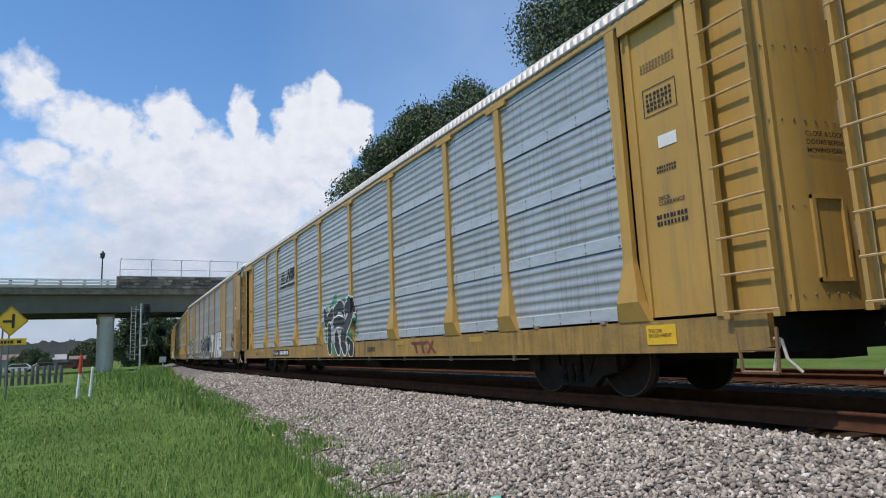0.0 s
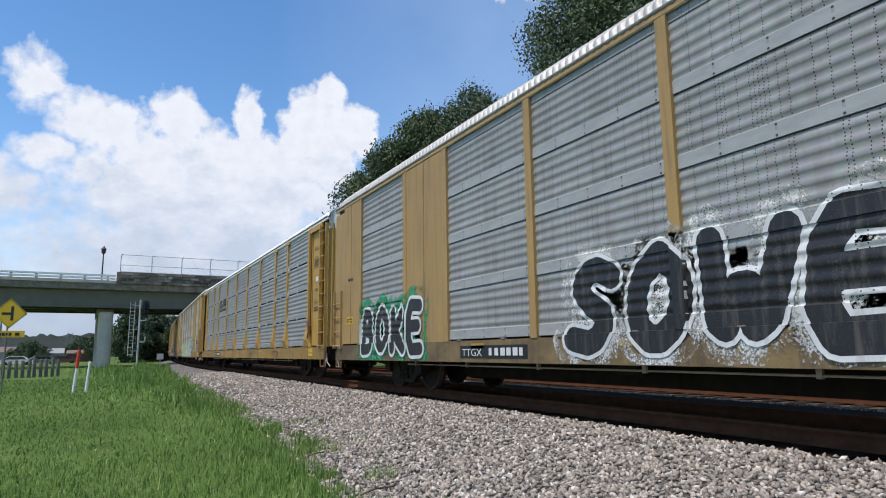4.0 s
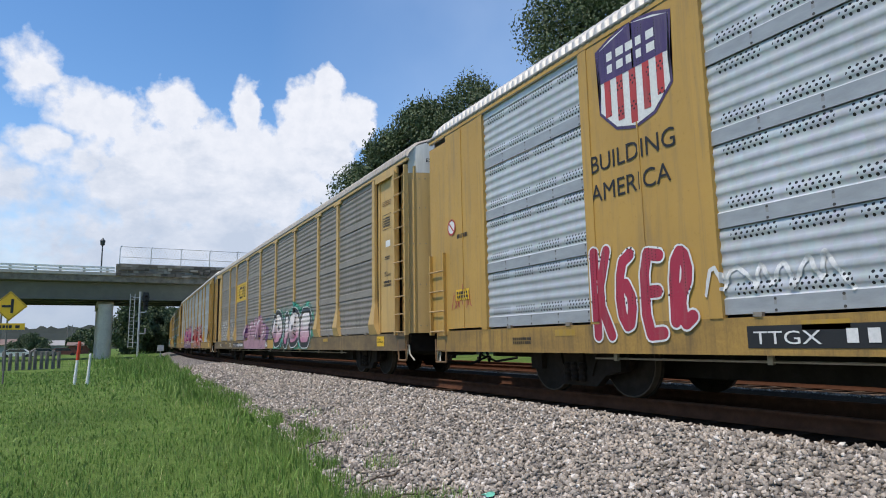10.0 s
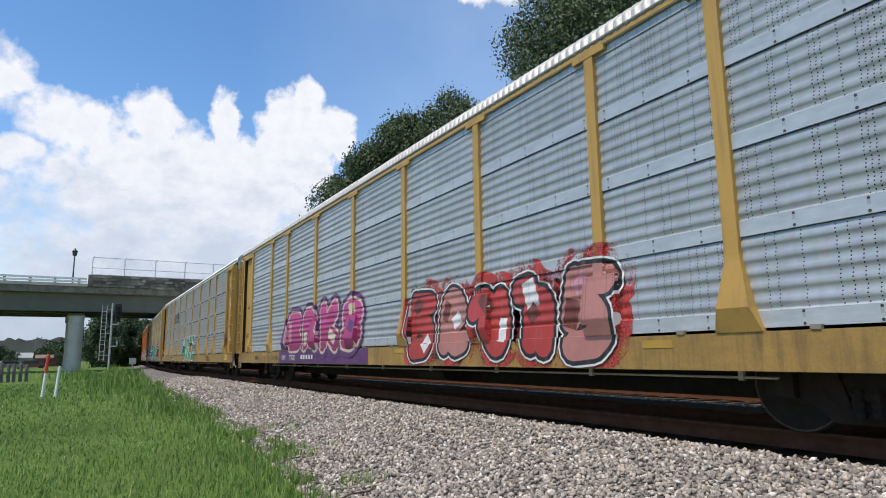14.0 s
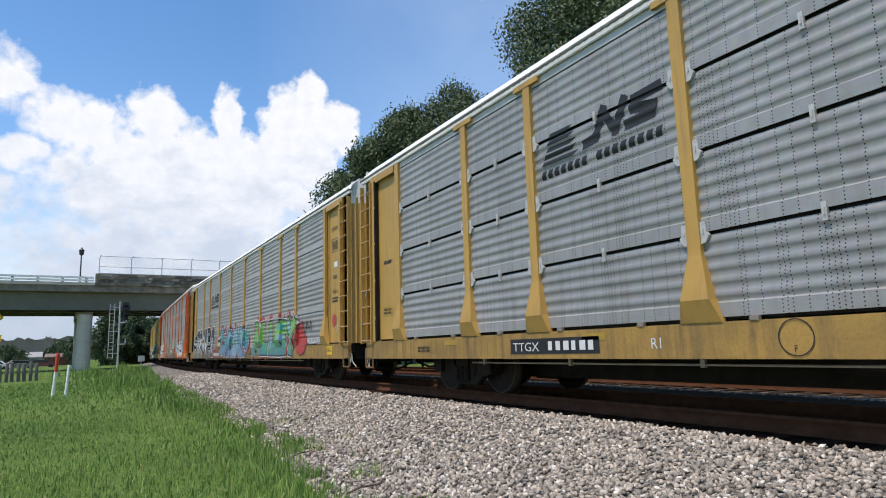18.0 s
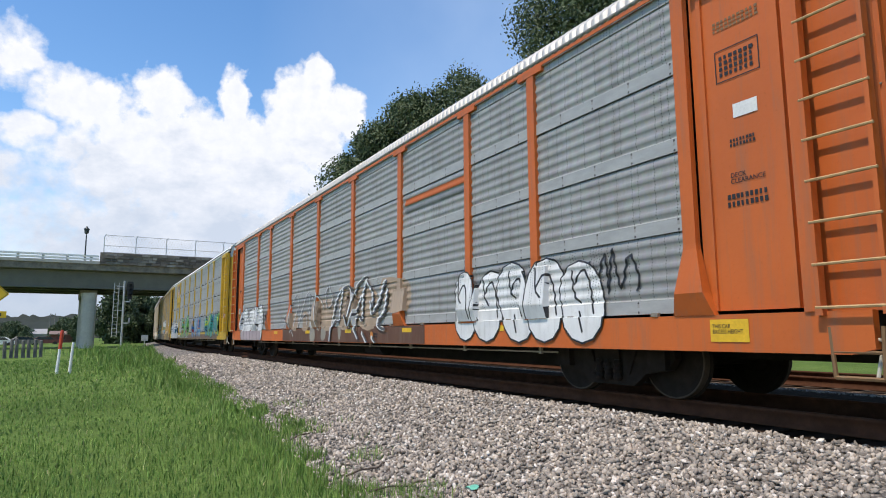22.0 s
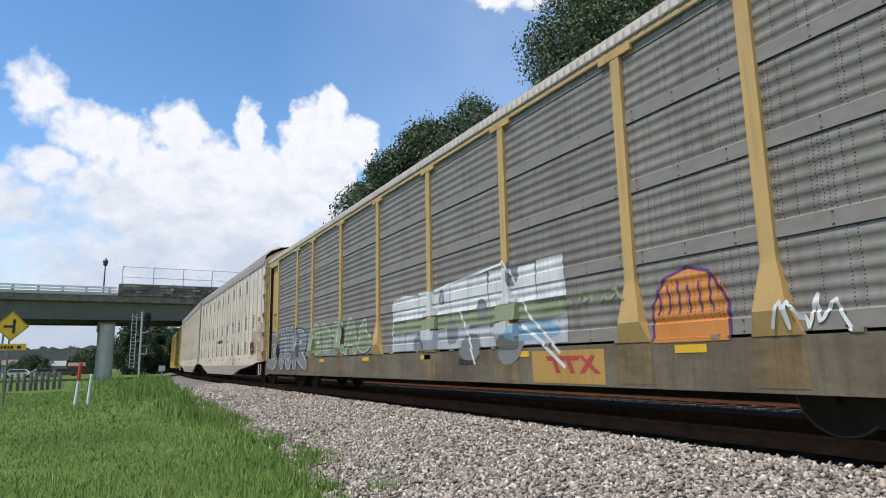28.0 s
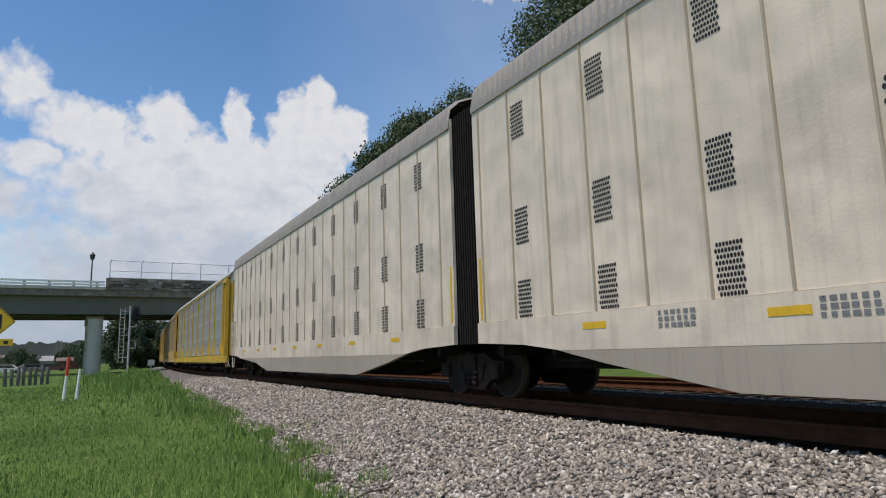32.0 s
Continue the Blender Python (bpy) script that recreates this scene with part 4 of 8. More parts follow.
# each car: where its middle lies along the train, counted at 15 s
RACKS = [
    ("C0", -5.5, dict(label="yellow autorack car with pale end door", body="yellow", sheets="grey", lead_white=True)),
    ("C1", -5.0, dict(label="autorack car with blue-grey ribbed sheets and yellow posts", body="yellow", sheets="blue_grey")),
    ("C2", -4.0, dict(label="weathered autorack car with wide yellow panels and sprayed letters", body="faded", sheets="dull", wide=True, foot=False, cap=False, lead_white=True)),
    ("C3", -3.0, dict(label="autorack car with stacked grey sheets and a smooth white roof", body="yellow", sheets="grey", roof="white_roof", ribbed=False, seam=True)),
    ("C4", -2.0, dict(label="autorack car with silver perforated sheets and large yellow sprayed letters", body="yellow", sheets="silver", wide=True, foot=False, cap=False, lead_white=True)),
    ("C5", -1.0, dict(label="dusty brown autorack car with yellow logo panel", body="tan", sheets="brown_grey", roof="tan_roof", sill="tan_sill")),
    ("C6", 0.0, dict(label="autorack car with blue-grey sheets and magenta sprayed letters", body="yellow", sheets="blue_grey", roof="galv")),
    ("C7", 1.0, dict(label="autorack car with stacked grey sheets and green sprayed letters", body="yellow", sheets="grey", roof="white_roof", ribbed=False, seam=True)),
    ("C8", 2.0, dict(label="autorack car with grey sheets and a row of colourful sprayed letters", body="yellow", sheets="dull", roof="white_roof", ribbed=False)),
    ("C9", 3.0, dict(label="orange autorack car with grey sheets and pale sprayed letters", body="orange", sheets="dull", roof="galv", sill="orange")),
    ("C10", 4.0, dict(label="bright yellow autorack car with stacked perforated sheets", body="bright", sheets="worn_silver", roof="white_roof", ribbed=False, seam=True, foot=False)),
    ("C11", 5.0, dict(label="dusty brown autorack car with pastel sprayed letters", body="tan", sheets="brown_grey", roof="tan_roof", sill="grime", low=0.45)),
    ("C13", 0, dict(label="bright yellow autorack car with blue-grey sheets", body="bright", sheets="dull")),
    ("C14", 0, dict(label="dusty autorack car with yellow posts far back in the train", body="tan", sheets="brown_grey")),
    ("C15", 0, dict(label="grey autorack car with yellow posts far back in the train", body="yellow", sheets="dull")),
    ("C16", 0, dict(label="dusty autorack car at the back of the train", body="tan", sheets="brown_grey")),
    ("C17", 0, dict(label="grey autorack car at the back of the train", body="yellow", sheets="grey")),
    ("C18", 0, dict(label="brown autorack car at the back of the train", body="tan", sheets="brown_grey")),
]
CAR, REF = {}, {}
# the couplings stretch and bunch a little along the train
SLACK = dict(C1=-0.044, C2=-0.081, C3=-0.075, C4=-0.202, C5=0.12, C6=-0.09, C7=-0.131, C8=-0.12, C9=-0.085, C10=0.112, C11=-0.089)
for i, (key, _, sets) in enumerate(RACKS):
    CAR[key] = rack_car("autorack_railcar", **sets)
    REF[key] = 31.147 + PITCH * (i - 7) + SLACK.get(key, 0.0) if i < 12 else 217.2 + PITCH * (i - 12)
CAR["W1"], REF["W1"] = cream_unit(True), 169.43
CAR["W2"], REF["W2"] = cream_unit(False), 191.88


# ---- the overpass ----
CONC = plain("overpass_concrete", (0.40, 0.375, 0.33), 0.8, 0, 0.15, 0.6, 0.15)
COLUMN = plain("pale_column_concrete", (0.54, 0.49, 0.42), 0.8, 0, 0.15, 0.6, 0.15)
GIRDER = plain("green_girder_paint", (0.128, 0.122, 0.090), 0.6, 0, 0.15, 0.8)
STONE = plain("weathered_parapet", (0.20, 0.168, 0.132), 0.85, 0, 0.5, 1.5, 0.3)
def rubble_material():
    m = Nodes("rubble_stone")
    rnd = m.node("ObjectInfo").outputs["Random"]
    n = m.noise(m.coords(), 3.0, 5, 0.65)
    c = m.ramp(rnd, (0.0, (0.07, 0.058, 0.048)), (0.5, (0.17, 0.145, 0.12)), (1.0, (0.36, 0.325, 0.28)))
    c = m.mix(m.span(n, 0.4, 0.7, 0, 0.5), c, (0.07, 0.06, 0.05))
    m.bump(n, 0.4, 0.03)
    return m.done(c, 0.9)


RUBBLE = rubble_material()
FENCE = plain("galvanised_fence", (0.45, 0.47, 0.48), 0.5, 0.5)
LAMPM = plain("dark_lamp_post", (0.03, 0.035, 0.035), 0.5)


def overpass():
    b = thing("overpass", "concrete road overpass with green girders, parapet and fence", "bridge", pose(0, 75, 0, 0, 0, 2.0), kind="structure")
    bm = bmesh.new()
    box(bm, -90, 70, -0.6, 11.6, 7.55, 8.2)
    part("deck", bm, STONE, b, "weathered concrete deck edge")
    for y in (0.2, 3.8, 7.2, 10.8):
        bm = bmesh.new()
        prism(bm, [(-0.3, 5.7), (0.3, 5.7), (0.3, 5.8), (0.06, 5.82), (0.06, 7.45), (0.3, 7.5), (0.3, 7.55), (-0.3, 7.55), (-0.3, 7.5), (-0.06, 7.45), (-0.06, 5.82), (-0.3, 5.8)], -90, 70, lambda u, v, x: (x, y + u, v))
        part("girder", bm, GIRDER, b, "green painted steel girder")
    for x in (-29, -0.1, 29):
        for y in (1.2, 9.8):
            bm = bmesh.new()
            lathe(bm, [(-1.2, 0.72), (5.3, 0.72)], (x, y, 0), "z", 20)
            part("column", bm, COLUMN, b, "round concrete column", smooth=False)
        bm = bmesh.new()
        box(bm, x - 0.8, x + 0.8, 2.5, 11.2, 5.0, 5.68)
        part("pier_cap", bm, CONC, b)
    bm = bmesh.new()
    box(bm, 0.6, 70, -0.75, -0.4, 8.2, 9.45)
    part("parapet", bm, STONE, b, "dark weathered stone parapet")
    rng = random.Random(3)
    for r in range(4):
        x = 0.62 + r * 0.2
        while x < 26:
            w = rng.uniform(0.4, 1.0)
            bm = bmesh.new()
            d = rng.uniform(0.0, 0.2)
            z = 8.22 + r * 0.31 + rng.uniform(-0.03, 0.03)
            box(bm, x, x + w - 0.08, -0.79 - d, -0.70, z, z + rng.uniform(0.2, 0.29))
            part("stone", bm, RUBBLE, b)
            x += w
    bm = bmesh.new()
    box(bm, -90, 0.6, -0.75, -0.45, 8.2, 8.5)
    part("kerb", bm, CONC, b)
    for x in np.arange(-40.1, 0.5, 2.1):
        bm = bmesh.new()
        box(bm, x - 0.12, x + 0.12, -0.7, -0.5, 8.5, 9.0)
        part("rail_post", bm, CONC, b)
    bm = bmesh.new()
    box(bm, -90, 0.5, -0.72, -0.5, 8.92, 9.1)
    box(bm, -90, 0.5, -0.72, -0.5, 8.62, 8.8)
    part("guard_rail", bm, M["plate_white"], b, "white guard rail")
    bm = bmesh.new()
    for z in (9.5, 10.2, 11.3):
        pipe(bm, [(0.9, -0.6, z), (60, -0.6, z)], 0.03, 5)
    part("fence_rail", bm, FENCE, b)
    for x in np.arange(0.9, 40, 3.0):
        bm = bmesh.new()
        pipe(bm, [(x, -0.6, 9.4), (x, -0.6, 11.1), (x + 0.15, -0.6, 11.4)], 0.045, 6)
        part("fence_post", bm, FENCE, b)
    bm = bmesh.new()
    n = 0
    for x in np.arange(0.9, 36, 0.28):
        pipe(bm, [(x, -0.6, 9.45), (x + 0.9, -0.6, 11.3)], 0.006, 3)
        pipe(bm, [(x + 0.9, -0.6, 9.45), (x, -0.6, 11.3)], 0.006, 3)
    part("fence_mesh", bm, FENCE, b, "thin wire mesh")


overpass()


def street_lamp(x, y, z):
    lamp = thing("street_lamp", "dark street lamp with a lantern head on the overpass", "street lamp", pose(x, y, z))
    bm = bmesh.new()
    lathe(bm, [(0, 0.16), (0.3, 0.14), (0.35, 0.08), (3.1, 0.055)], (0, 0, 0), "z", 10)
    part("pole", bm, LAMPM, lamp)
    bm = bmesh.new()
    lathe(bm, [(3.1, 0.08), (3.2, 0.2), (3.55, 0.24), (3.62, 0.28), (3.8, 0.1), (3.95, 0.03)], (0, 0, 0), "z", 8)
    part("lantern", bm, LAMPM, lamp)


street_lamp(-0.75, 74.6, 8.2)


# ---- signal, signs, markers ----
POLE = plain("grey_signal_paint", (0.46, 0.46, 0.45), 0.5, 0.4)


def signal():
    s = thing("railway_signal", "grey railway signal mast with ladder and black signal head", "signal", pose(2.45, 60, -0.45))
    bm = bmesh.new()
    tube(bm, (0, 0, 0), (0, 0, 5.9), 0.085, 10)
    part("mast", bm, POLE, s)
    bm = bmesh.new()
    for x in (-0.75, -0.4):
        tube(bm, (x, -0.1, 1.2), (x, -0.1, 5.7), 0.03, 6)
    for k in range(15):
        tube(bm, (-0.75, -0.1, 1.3 + 0.3 * k), (-0.4, -0.1, 1.3 + 0.3 * k), 0.015, 5)
    for z in (1.6, 3.4, 5.4):
        tube(bm, (-0.55, -0.1, z), (0, 0, z), 0.025, 5)
    part("ladder", bm, POLE, s)
    bm = bmesh.new()
    box(bm, 0.28, 0.62, -0.15, 0.1, 4.35, 5.75)
    prism(bm, [(0.24, 4.95), (0.66, 4.95), (0.74, 5.4), (0.66, 5.85), (0.24, 5.85), (0.16, 5.4)], 0.0, 0.03, lambda u, v, y: (u, y, v))
    part("signal_head", bm, M["black"], s, "black signal head with backboard")
    for z in (4.65, 5.05, 5.45):
        bm = bmesh.new()
        tube(bm, (0.45, -0.4, z + 0.03), (0.45, -0.15, z), 0.13, 10, 0.11, False)
        part("visor", bm, M["black"], s)
    for z in (2.3, 4.1):
        bm = bmesh.new()
        box(bm, -0.05, 0.55, -0.08, 0.06, z, z + 0.1)
        box(bm, 0.45, 0.55, -0.08, 0.06, z, z + 0.5)
        part("bracket", bm, POLE, s)
    bm = bmesh.new()
    box(bm, -0.35, 0.35, -0.35, 0.35, -0.2, 0.3)
    part("footing", bm, CONC, s)
    c = thing("relay_cabinet", "small grey relay cabinet beside the signal mast", "cabinet", pose(4.3, 61, -0.5))
    bm = bmesh.new()
    box(bm, -0.25, 0.25, -0.2, 0.2, 0.9, 1.4)
    tube(bm, (0, 0, 0), (0, 0, 0.9), 0.05, 8)
    part("box", bm, POLE, c)


signal()
SIGN_Y = plain("sign_yellow", (0.80, 0.47, 0.01), 0.4, 0, 0.06)
WOOD = plain("grey_wood", (0.17, 0.155, 0.14), 0.85, 0, 0.3, 4, 0.3)
MARK_W = plain("marker_white", (0.78, 0.78, 0.76), 0.45, 0, 0.06)
MARK_R = plain("marker_orange", (0.58, 0.055, 0.02), 0.45, 0, 0.08)


def warning_sign():
    s = thing("warning_sign", "yellow diamond side road sign with a street name plate", "road sign", pose(-3.22, 28.6, -0.5))
    d = 0.56
    bm = bmesh.new()
    prism(bm, [(0, 2.9 - d), (d, 2.9), (0, 2.9 + d), (-d, 2.9)], -0.03, -0.012, lambda u, v, y: (u, y, v))
    part("plate", bm, SIGN_Y, s, "yellow diamond plate")
    bm = bmesh.new()
    e = d - 0.035
    for k in range(4):
        p = [(0, -1), (1, 0), (0, 1), (-1, 0)]
        (a, b), (c, f) = p[k], p[(k + 1) % 4]
        q = [(a * e, b * e), (c * e, f * e), (c * (e - 0.02), f * (e - 0.02)), (a * (e - 0.02), b * (e - 0.02))]
        prism(bm, [(u, 2.9 + v) for u, v in q], -0.036, -0.031, lambda u, v, y: (u, y, v))
    box(bm, 0.03, 0.12, -0.037, -0.031, 2.64, 3.17)
    box(bm, -0.25, 0.03, -0.037, -0.031, 2.85, 2.94)
    part("symbol", bm, M["black"], s, "black side road symbol")
    bm = bmesh.new()
    box(bm, -0.62, 0.52, -0.03, -0.012, 2.02, 2.26)
    part("name_plate", bm, SIGN_Y, s, "yellow name plate")
    bm = bmesh.new()
    x = -0.4
    for w in (0.09, 0.07, 0.08, 0.06, 0.09):
        box(bm, x, x + w, -0.036, -0.031, 2.08, 2.19)
        x += w + 0.03
    box(bm, 0.22, 0.36, -0.036, -0.031, 2.08, 2.19)
    part("lettering", bm, M["black"], s)
    for x in (-0.24, -0.04):
        bm = bmesh.new()
        tube(bm, (x, 0, -0.1), (x, 0, 2.6), 0.03, 8)
        part("pole", bm, WOOD, s)


warning_sign()


def marker(x, y, h, z, lean, top):
    s = thing("marker_post", "white plastic marker post with an orange top" if top else "short white plastic marker post", "post", pose(x, y, z, 0, lean, 0), "utility markers")
    bm = bmesh.new()
    lathe(bm, [(-0.1, 0.055), (h * (0.58 if top else 0.96), 0.042), (h * (0.6 if top else 1.0), 0.03)], (0, 0, 0), "z", 12)
    part("post", bm, MARK_W, s)
    if top:
        bm = bmesh.new()
        lathe(bm, [(h * 0.56, 0.055), (h * 0.95, 0.058), (h, 0.04)], (0, 0, 0), "z", 12)
        part("cap", bm, MARK_R, s, "orange cap")


marker(-0.88, 26, 1.48, -0.44, 3.5, True)
marker(-0.49, 26, 1.05, -0.44, 3.0, False)


def bollards():
    rng = random.Random(8)
    for k in range(34):
        x, y = -12.0 + k * 0.29 + rng.uniform(-0.03, 0.03), 40 + 0.35 * k * 0.5
        bm = bmesh.new()
        h = rng.uniform(0.95, 1.15)
        lathe(bm, [(-0.3, 0.095), (h - 0.04, 0.09), (h, 0.06)], (0, 0, 0), "z", 8)
        p = new("fence_post", mesh_of(bm, "fence_post", WOOD))
        p.matrix_basis = pose(x * 1.0, y, -0.42, rng.uniform(-2, 2), rng.uniform(-2, 2), 0)
        tagged(p, "grey weathered wooden fence post in the grass", "post", "fence posts by the road")


bollards()


# ---- trees, hills and buildings ----
def leaf_material(name, a, b):
    m = Nodes(name)
    co = m.coords()
    rnd = m.node("NewGeometry").outputs["Random Per Island"]
    c = m.mix(rnd, a, b)
    c = m.mix(m.span(m.noise(co, 0.5, 3), 0.4, 0.7, 0, 0.5), c, mul(a, 0.7))
    m.put(m.bsdf.inputs["Transmission Weight"], 0.0)
    return m.done(c, 0.7)


LEAF = leaf_material("tree_leaves", (0.060, 0.088, 0.036), (0.125, 0.165, 0.070))
LEAF2 = leaf_material("far_leaves", (0.04, 0.065, 0.028), (0.10, 0.14, 0.055))
BARK = plain("bark", (0.10, 0.075, 0.055), 0.9, 0, 0.3, 4, 0.4)


def tree(x, y, z, h, r, seed, n=5000, leaf=0.30, mat=None, low=0.25, label="tall dark green broadleaf tree behind the tracks"):
    rng = np.random.default_rng(seed)
    t = thing("tree", label, "tree", pose(x, y, z), "trees")
    bm = bmesh.new()
    tube(bm, (0, 0, -0.3), (0.1, 0.1, h * 0.55), 0.02 * h, 8, 0.011 * h)
    tube(bm, (0.1, 0.1, h * 0.55), (0, 0, h * 0.9), 0.011 * h, 7, 0.003 * h)
    lobes = []
    for k in range(110):
        u = rng.uniform(0, 1)
        zz = h * (low + (0.95 - low) * u)
        rr = r * (math.sin(math.pi * (0.20 + 0.76 * u)) ** 0.75) * rng.uniform(0.25, 1.0) ** 0.6 * rng.uniform(0.72, 1.2)
        a = rng.uniform(0, math.tau)
        c = np.array((math.cos(a) * rr, math.sin(a) * rr, zz))
        lobes.append((c, r * rng.uniform(0.15, 0.30)))
        if k % 4 == 0:
            tube(bm, (0.05, 0.05, zz * 0.75), tuple(c), 0.006 * h, 5, 0.002 * h)
    lobes.append((np.array((0.0, 0.0, h * 0.95)), r * 0.2))
    part("trunk", bm, BARK, t, "bark-covered trunk and limbs")
    P, S = [], []
    per = n // len(lobes)
    for c, s in lobes:
        d = rng.normal(0, 1, (per, 3))
        d /= np.linalg.norm(d, axis=1)[:, None]
        q = c + d * (s * rng.uniform(0.15, 1.0, per) ** 0.5 * rng.choice((1.0, 1.0, 1.0, 1.15, 1.3), per))[:, None] * np.array((0.9, 0.9, 1.15))
        P.append(q)
    P = np.concatenate(P)
    k = len(P)
    a = rng.normal(0, 1, (k, 3))
    a[:, 2] += 0.9                       # sprays reach upwards
    a /= np.linalg.norm(a, axis=1)[:, None]
    b = np.cross(a, rng.normal(0, 1, (k, 3)))
    b /= np.linalg.norm(b, axis=1)[:, None]
    s = (leaf * rng.uniform(0.6, 1.4, k))[:, None]
    V = np.stack([P - a * s, P + b * s * 0.5, P + a * s, P - b * s * 0.5], 1)
    F = np.arange(k * 4).reshape(k, 4)
    put_part("crown", numpy_mesh("crown", V.reshape(-1, 3), F, mat or LEAF), t, label="dense crown of dark leaves")
    return t




# ---- spray paint and stencils on the cars ----
S = {k: spray("spray_" + k, c) for k, c in dict(
    black=(0.014, 0.014, 0.016), white=(0.70, 0.70, 0.68), silver=(0.47, 0.48, 0.49), lime=(0.58, 0.66, 0.03), green=(0.02, 0.24, 0.12), leaf=(0.14, 0.38, 0.08),
    teal=(0.04, 0.28, 0.25), blue=(0.05, 0.18, 0.40), sky=(0.22, 0.37, 0.47), pink=(0.55, 0.24, 0.30), magenta=(0.45, 0.035, 0.16), red=(0.44, 0.045, 0.04), purple=(0.07, 0.04, 0.12),
    brown=(0.40, 0.29, 0.20), orange=(0.60, 0.22, 0.04), mint=(0.50, 0.62, 0.46), cream=(0.60, 0.52, 0.38), grey=(0.20, 0.20, 0.20), maroon=(0.16, 0.035, 0.025), rose=(0.46, 0.19, 0.16), umber=(0.17, 0.095, 0.06), ochre=(0.42, 0.25, 0.03), dust=(0.30, 0.27, 0.22), deep=(0.015, 0.16, 0.25), plum=(0.11, 0.03, 0.13), mauve=(0.42, 0.23, 0.27), khaki=(0.25, 0.28, 0.15), rust_brown=(0.12, 0.048, 0.026), shade=(0.075, 0.073, 0.08), navy=(0.03, 0.05, 0.10), crimson=(0.36, 0.022, 0.05), mauve_pale=(0.42, 0.34, 0.35)).items()}
S["silver_holed"] = spray("spray_silver_on_holes", (0.50, 0.51, 0.52), 0.5, 2)
S["lime_holed"] = spray("spray_lime_on_holes", (0.58, 0.66, 0.03), 0.5, 2)
for k, c in dict(red_mist=(0.50, 0.05, 0.045), green_mist=(0.02, 0.34, 0.15), teal_mist=(0.05, 0.36, 0.26), purple_mist=(0.16, 0.08, 0.20), white_mist=(0.66, 0.66, 0.62)).items():
    S[k] = spray("spray_" + k, c, 0.6, 1, 0.5)
# the same paints over the round holes of the other kinds of sheet
PIERCED = {}
for key, kind in (("C4", 2), ("C10", 3)):
    PIERCED[CAR[key]] = {"spray_" + k: spray("spray_%s_on_holes" % k, c, 0.5, kind) for k, c in (("black", (0.014, 0.014, 0.016)), ("white", (0.70, 0.70, 0.68)), ("leaf", (0.14, 0.38, 0.08)), ("teal", (0.04, 0.28, 0.25)), ("blue", (0.05, 0.18, 0.40)), ("red", (0.44, 0.045, 0.04)), ("rose", (0.46, 0.19, 0.16)), ("deep", (0.015, 0.16, 0.25)))}


def fade(name, low, high, z0, z1):
    """Two sprayed colours that run into each other upwards."""
    m = Nodes(name)
    co = m.coords()
    sep = m.node("SeparateXYZ")
    m.put(sep.inputs[0], co)
    n = m.noise(co, 1.8, 4, 0.6)
    f = m.span(m.math("ADD", sep.outputs[2], m.math("MULTIPLY", m.math("SUBTRACT", n, 0.5), 0.9)), z0, z1)
    c = m.mix(f, low, high)
    c = m.mix(m.span(m.noise(co, 40, 3), 0.6, 0.75, 0, 0.3), c, (0.2, 0.19, 0.17))
    return m.done(through_holes(m, c, 1), 0.5)


S["pink_fade"] = fade("spray_pink_to_white", (0.42, 0.12, 0.22), (0.66, 0.60, 0.56), 0.9, 1.5)
S["teal_fade"] = fade("spray_blue_to_teal", (0.13, 0.24, 0.35), (0.03, 0.27, 0.25), 0.9, 1.6)
S["alley_fade"] = fade("spray_teal_to_leaf", (0.07, 0.22, 0.22), (0.15, 0.38, 0.06), 0.9, 1.4)
S["mag_fade"] = fade("spray_plum_to_magenta", (0.24, 0.02, 0.09), (0.52, 0.06, 0.22), 1.0, 2.0)
S["sea_fade"] = fade("spray_sea_blue", (0.04, 0.16, 0.30), (0.09, 0.34, 0.28), 0.8, 1.7)
CLEAR = plain("weathered_mist", (0.3, 0.3, 0.3))


def out_x(y, z, wide, layer):
    """How far out the car's skin lies."""
    step = 0.004 + 0.003 * layer
    if z < 1.03:
        return -HALF - 0.032 - step
    if abs(y) > 11.8:
        return (-HALF - 0.03 if wide else -HALF + 0.05) - step
    for i, e in enumerate(EDGES):
        slim = wide and 7 < abs(e) < 10
        if not wide and z < 1.78 and abs(y - e) <= 0.29:
            return -HALF - float(np.interp(z, (1.0, 1.24, 1.72), (0.05, 0.117, 0.05))) - step
        if abs(y - e) <= 0.088:
            return -HALF - 0.045 - step
    if wide and (7.05 < abs(y) < 8.95):
        return -HALF - 0.032 - step
    return -HALF + depth(z) - step


ZCUTS = [1.0, 1.03, 1.24, 1.72, 1.78] + [Z0 + r * ROW + p[0] for r in range(4) for p in RIBS]


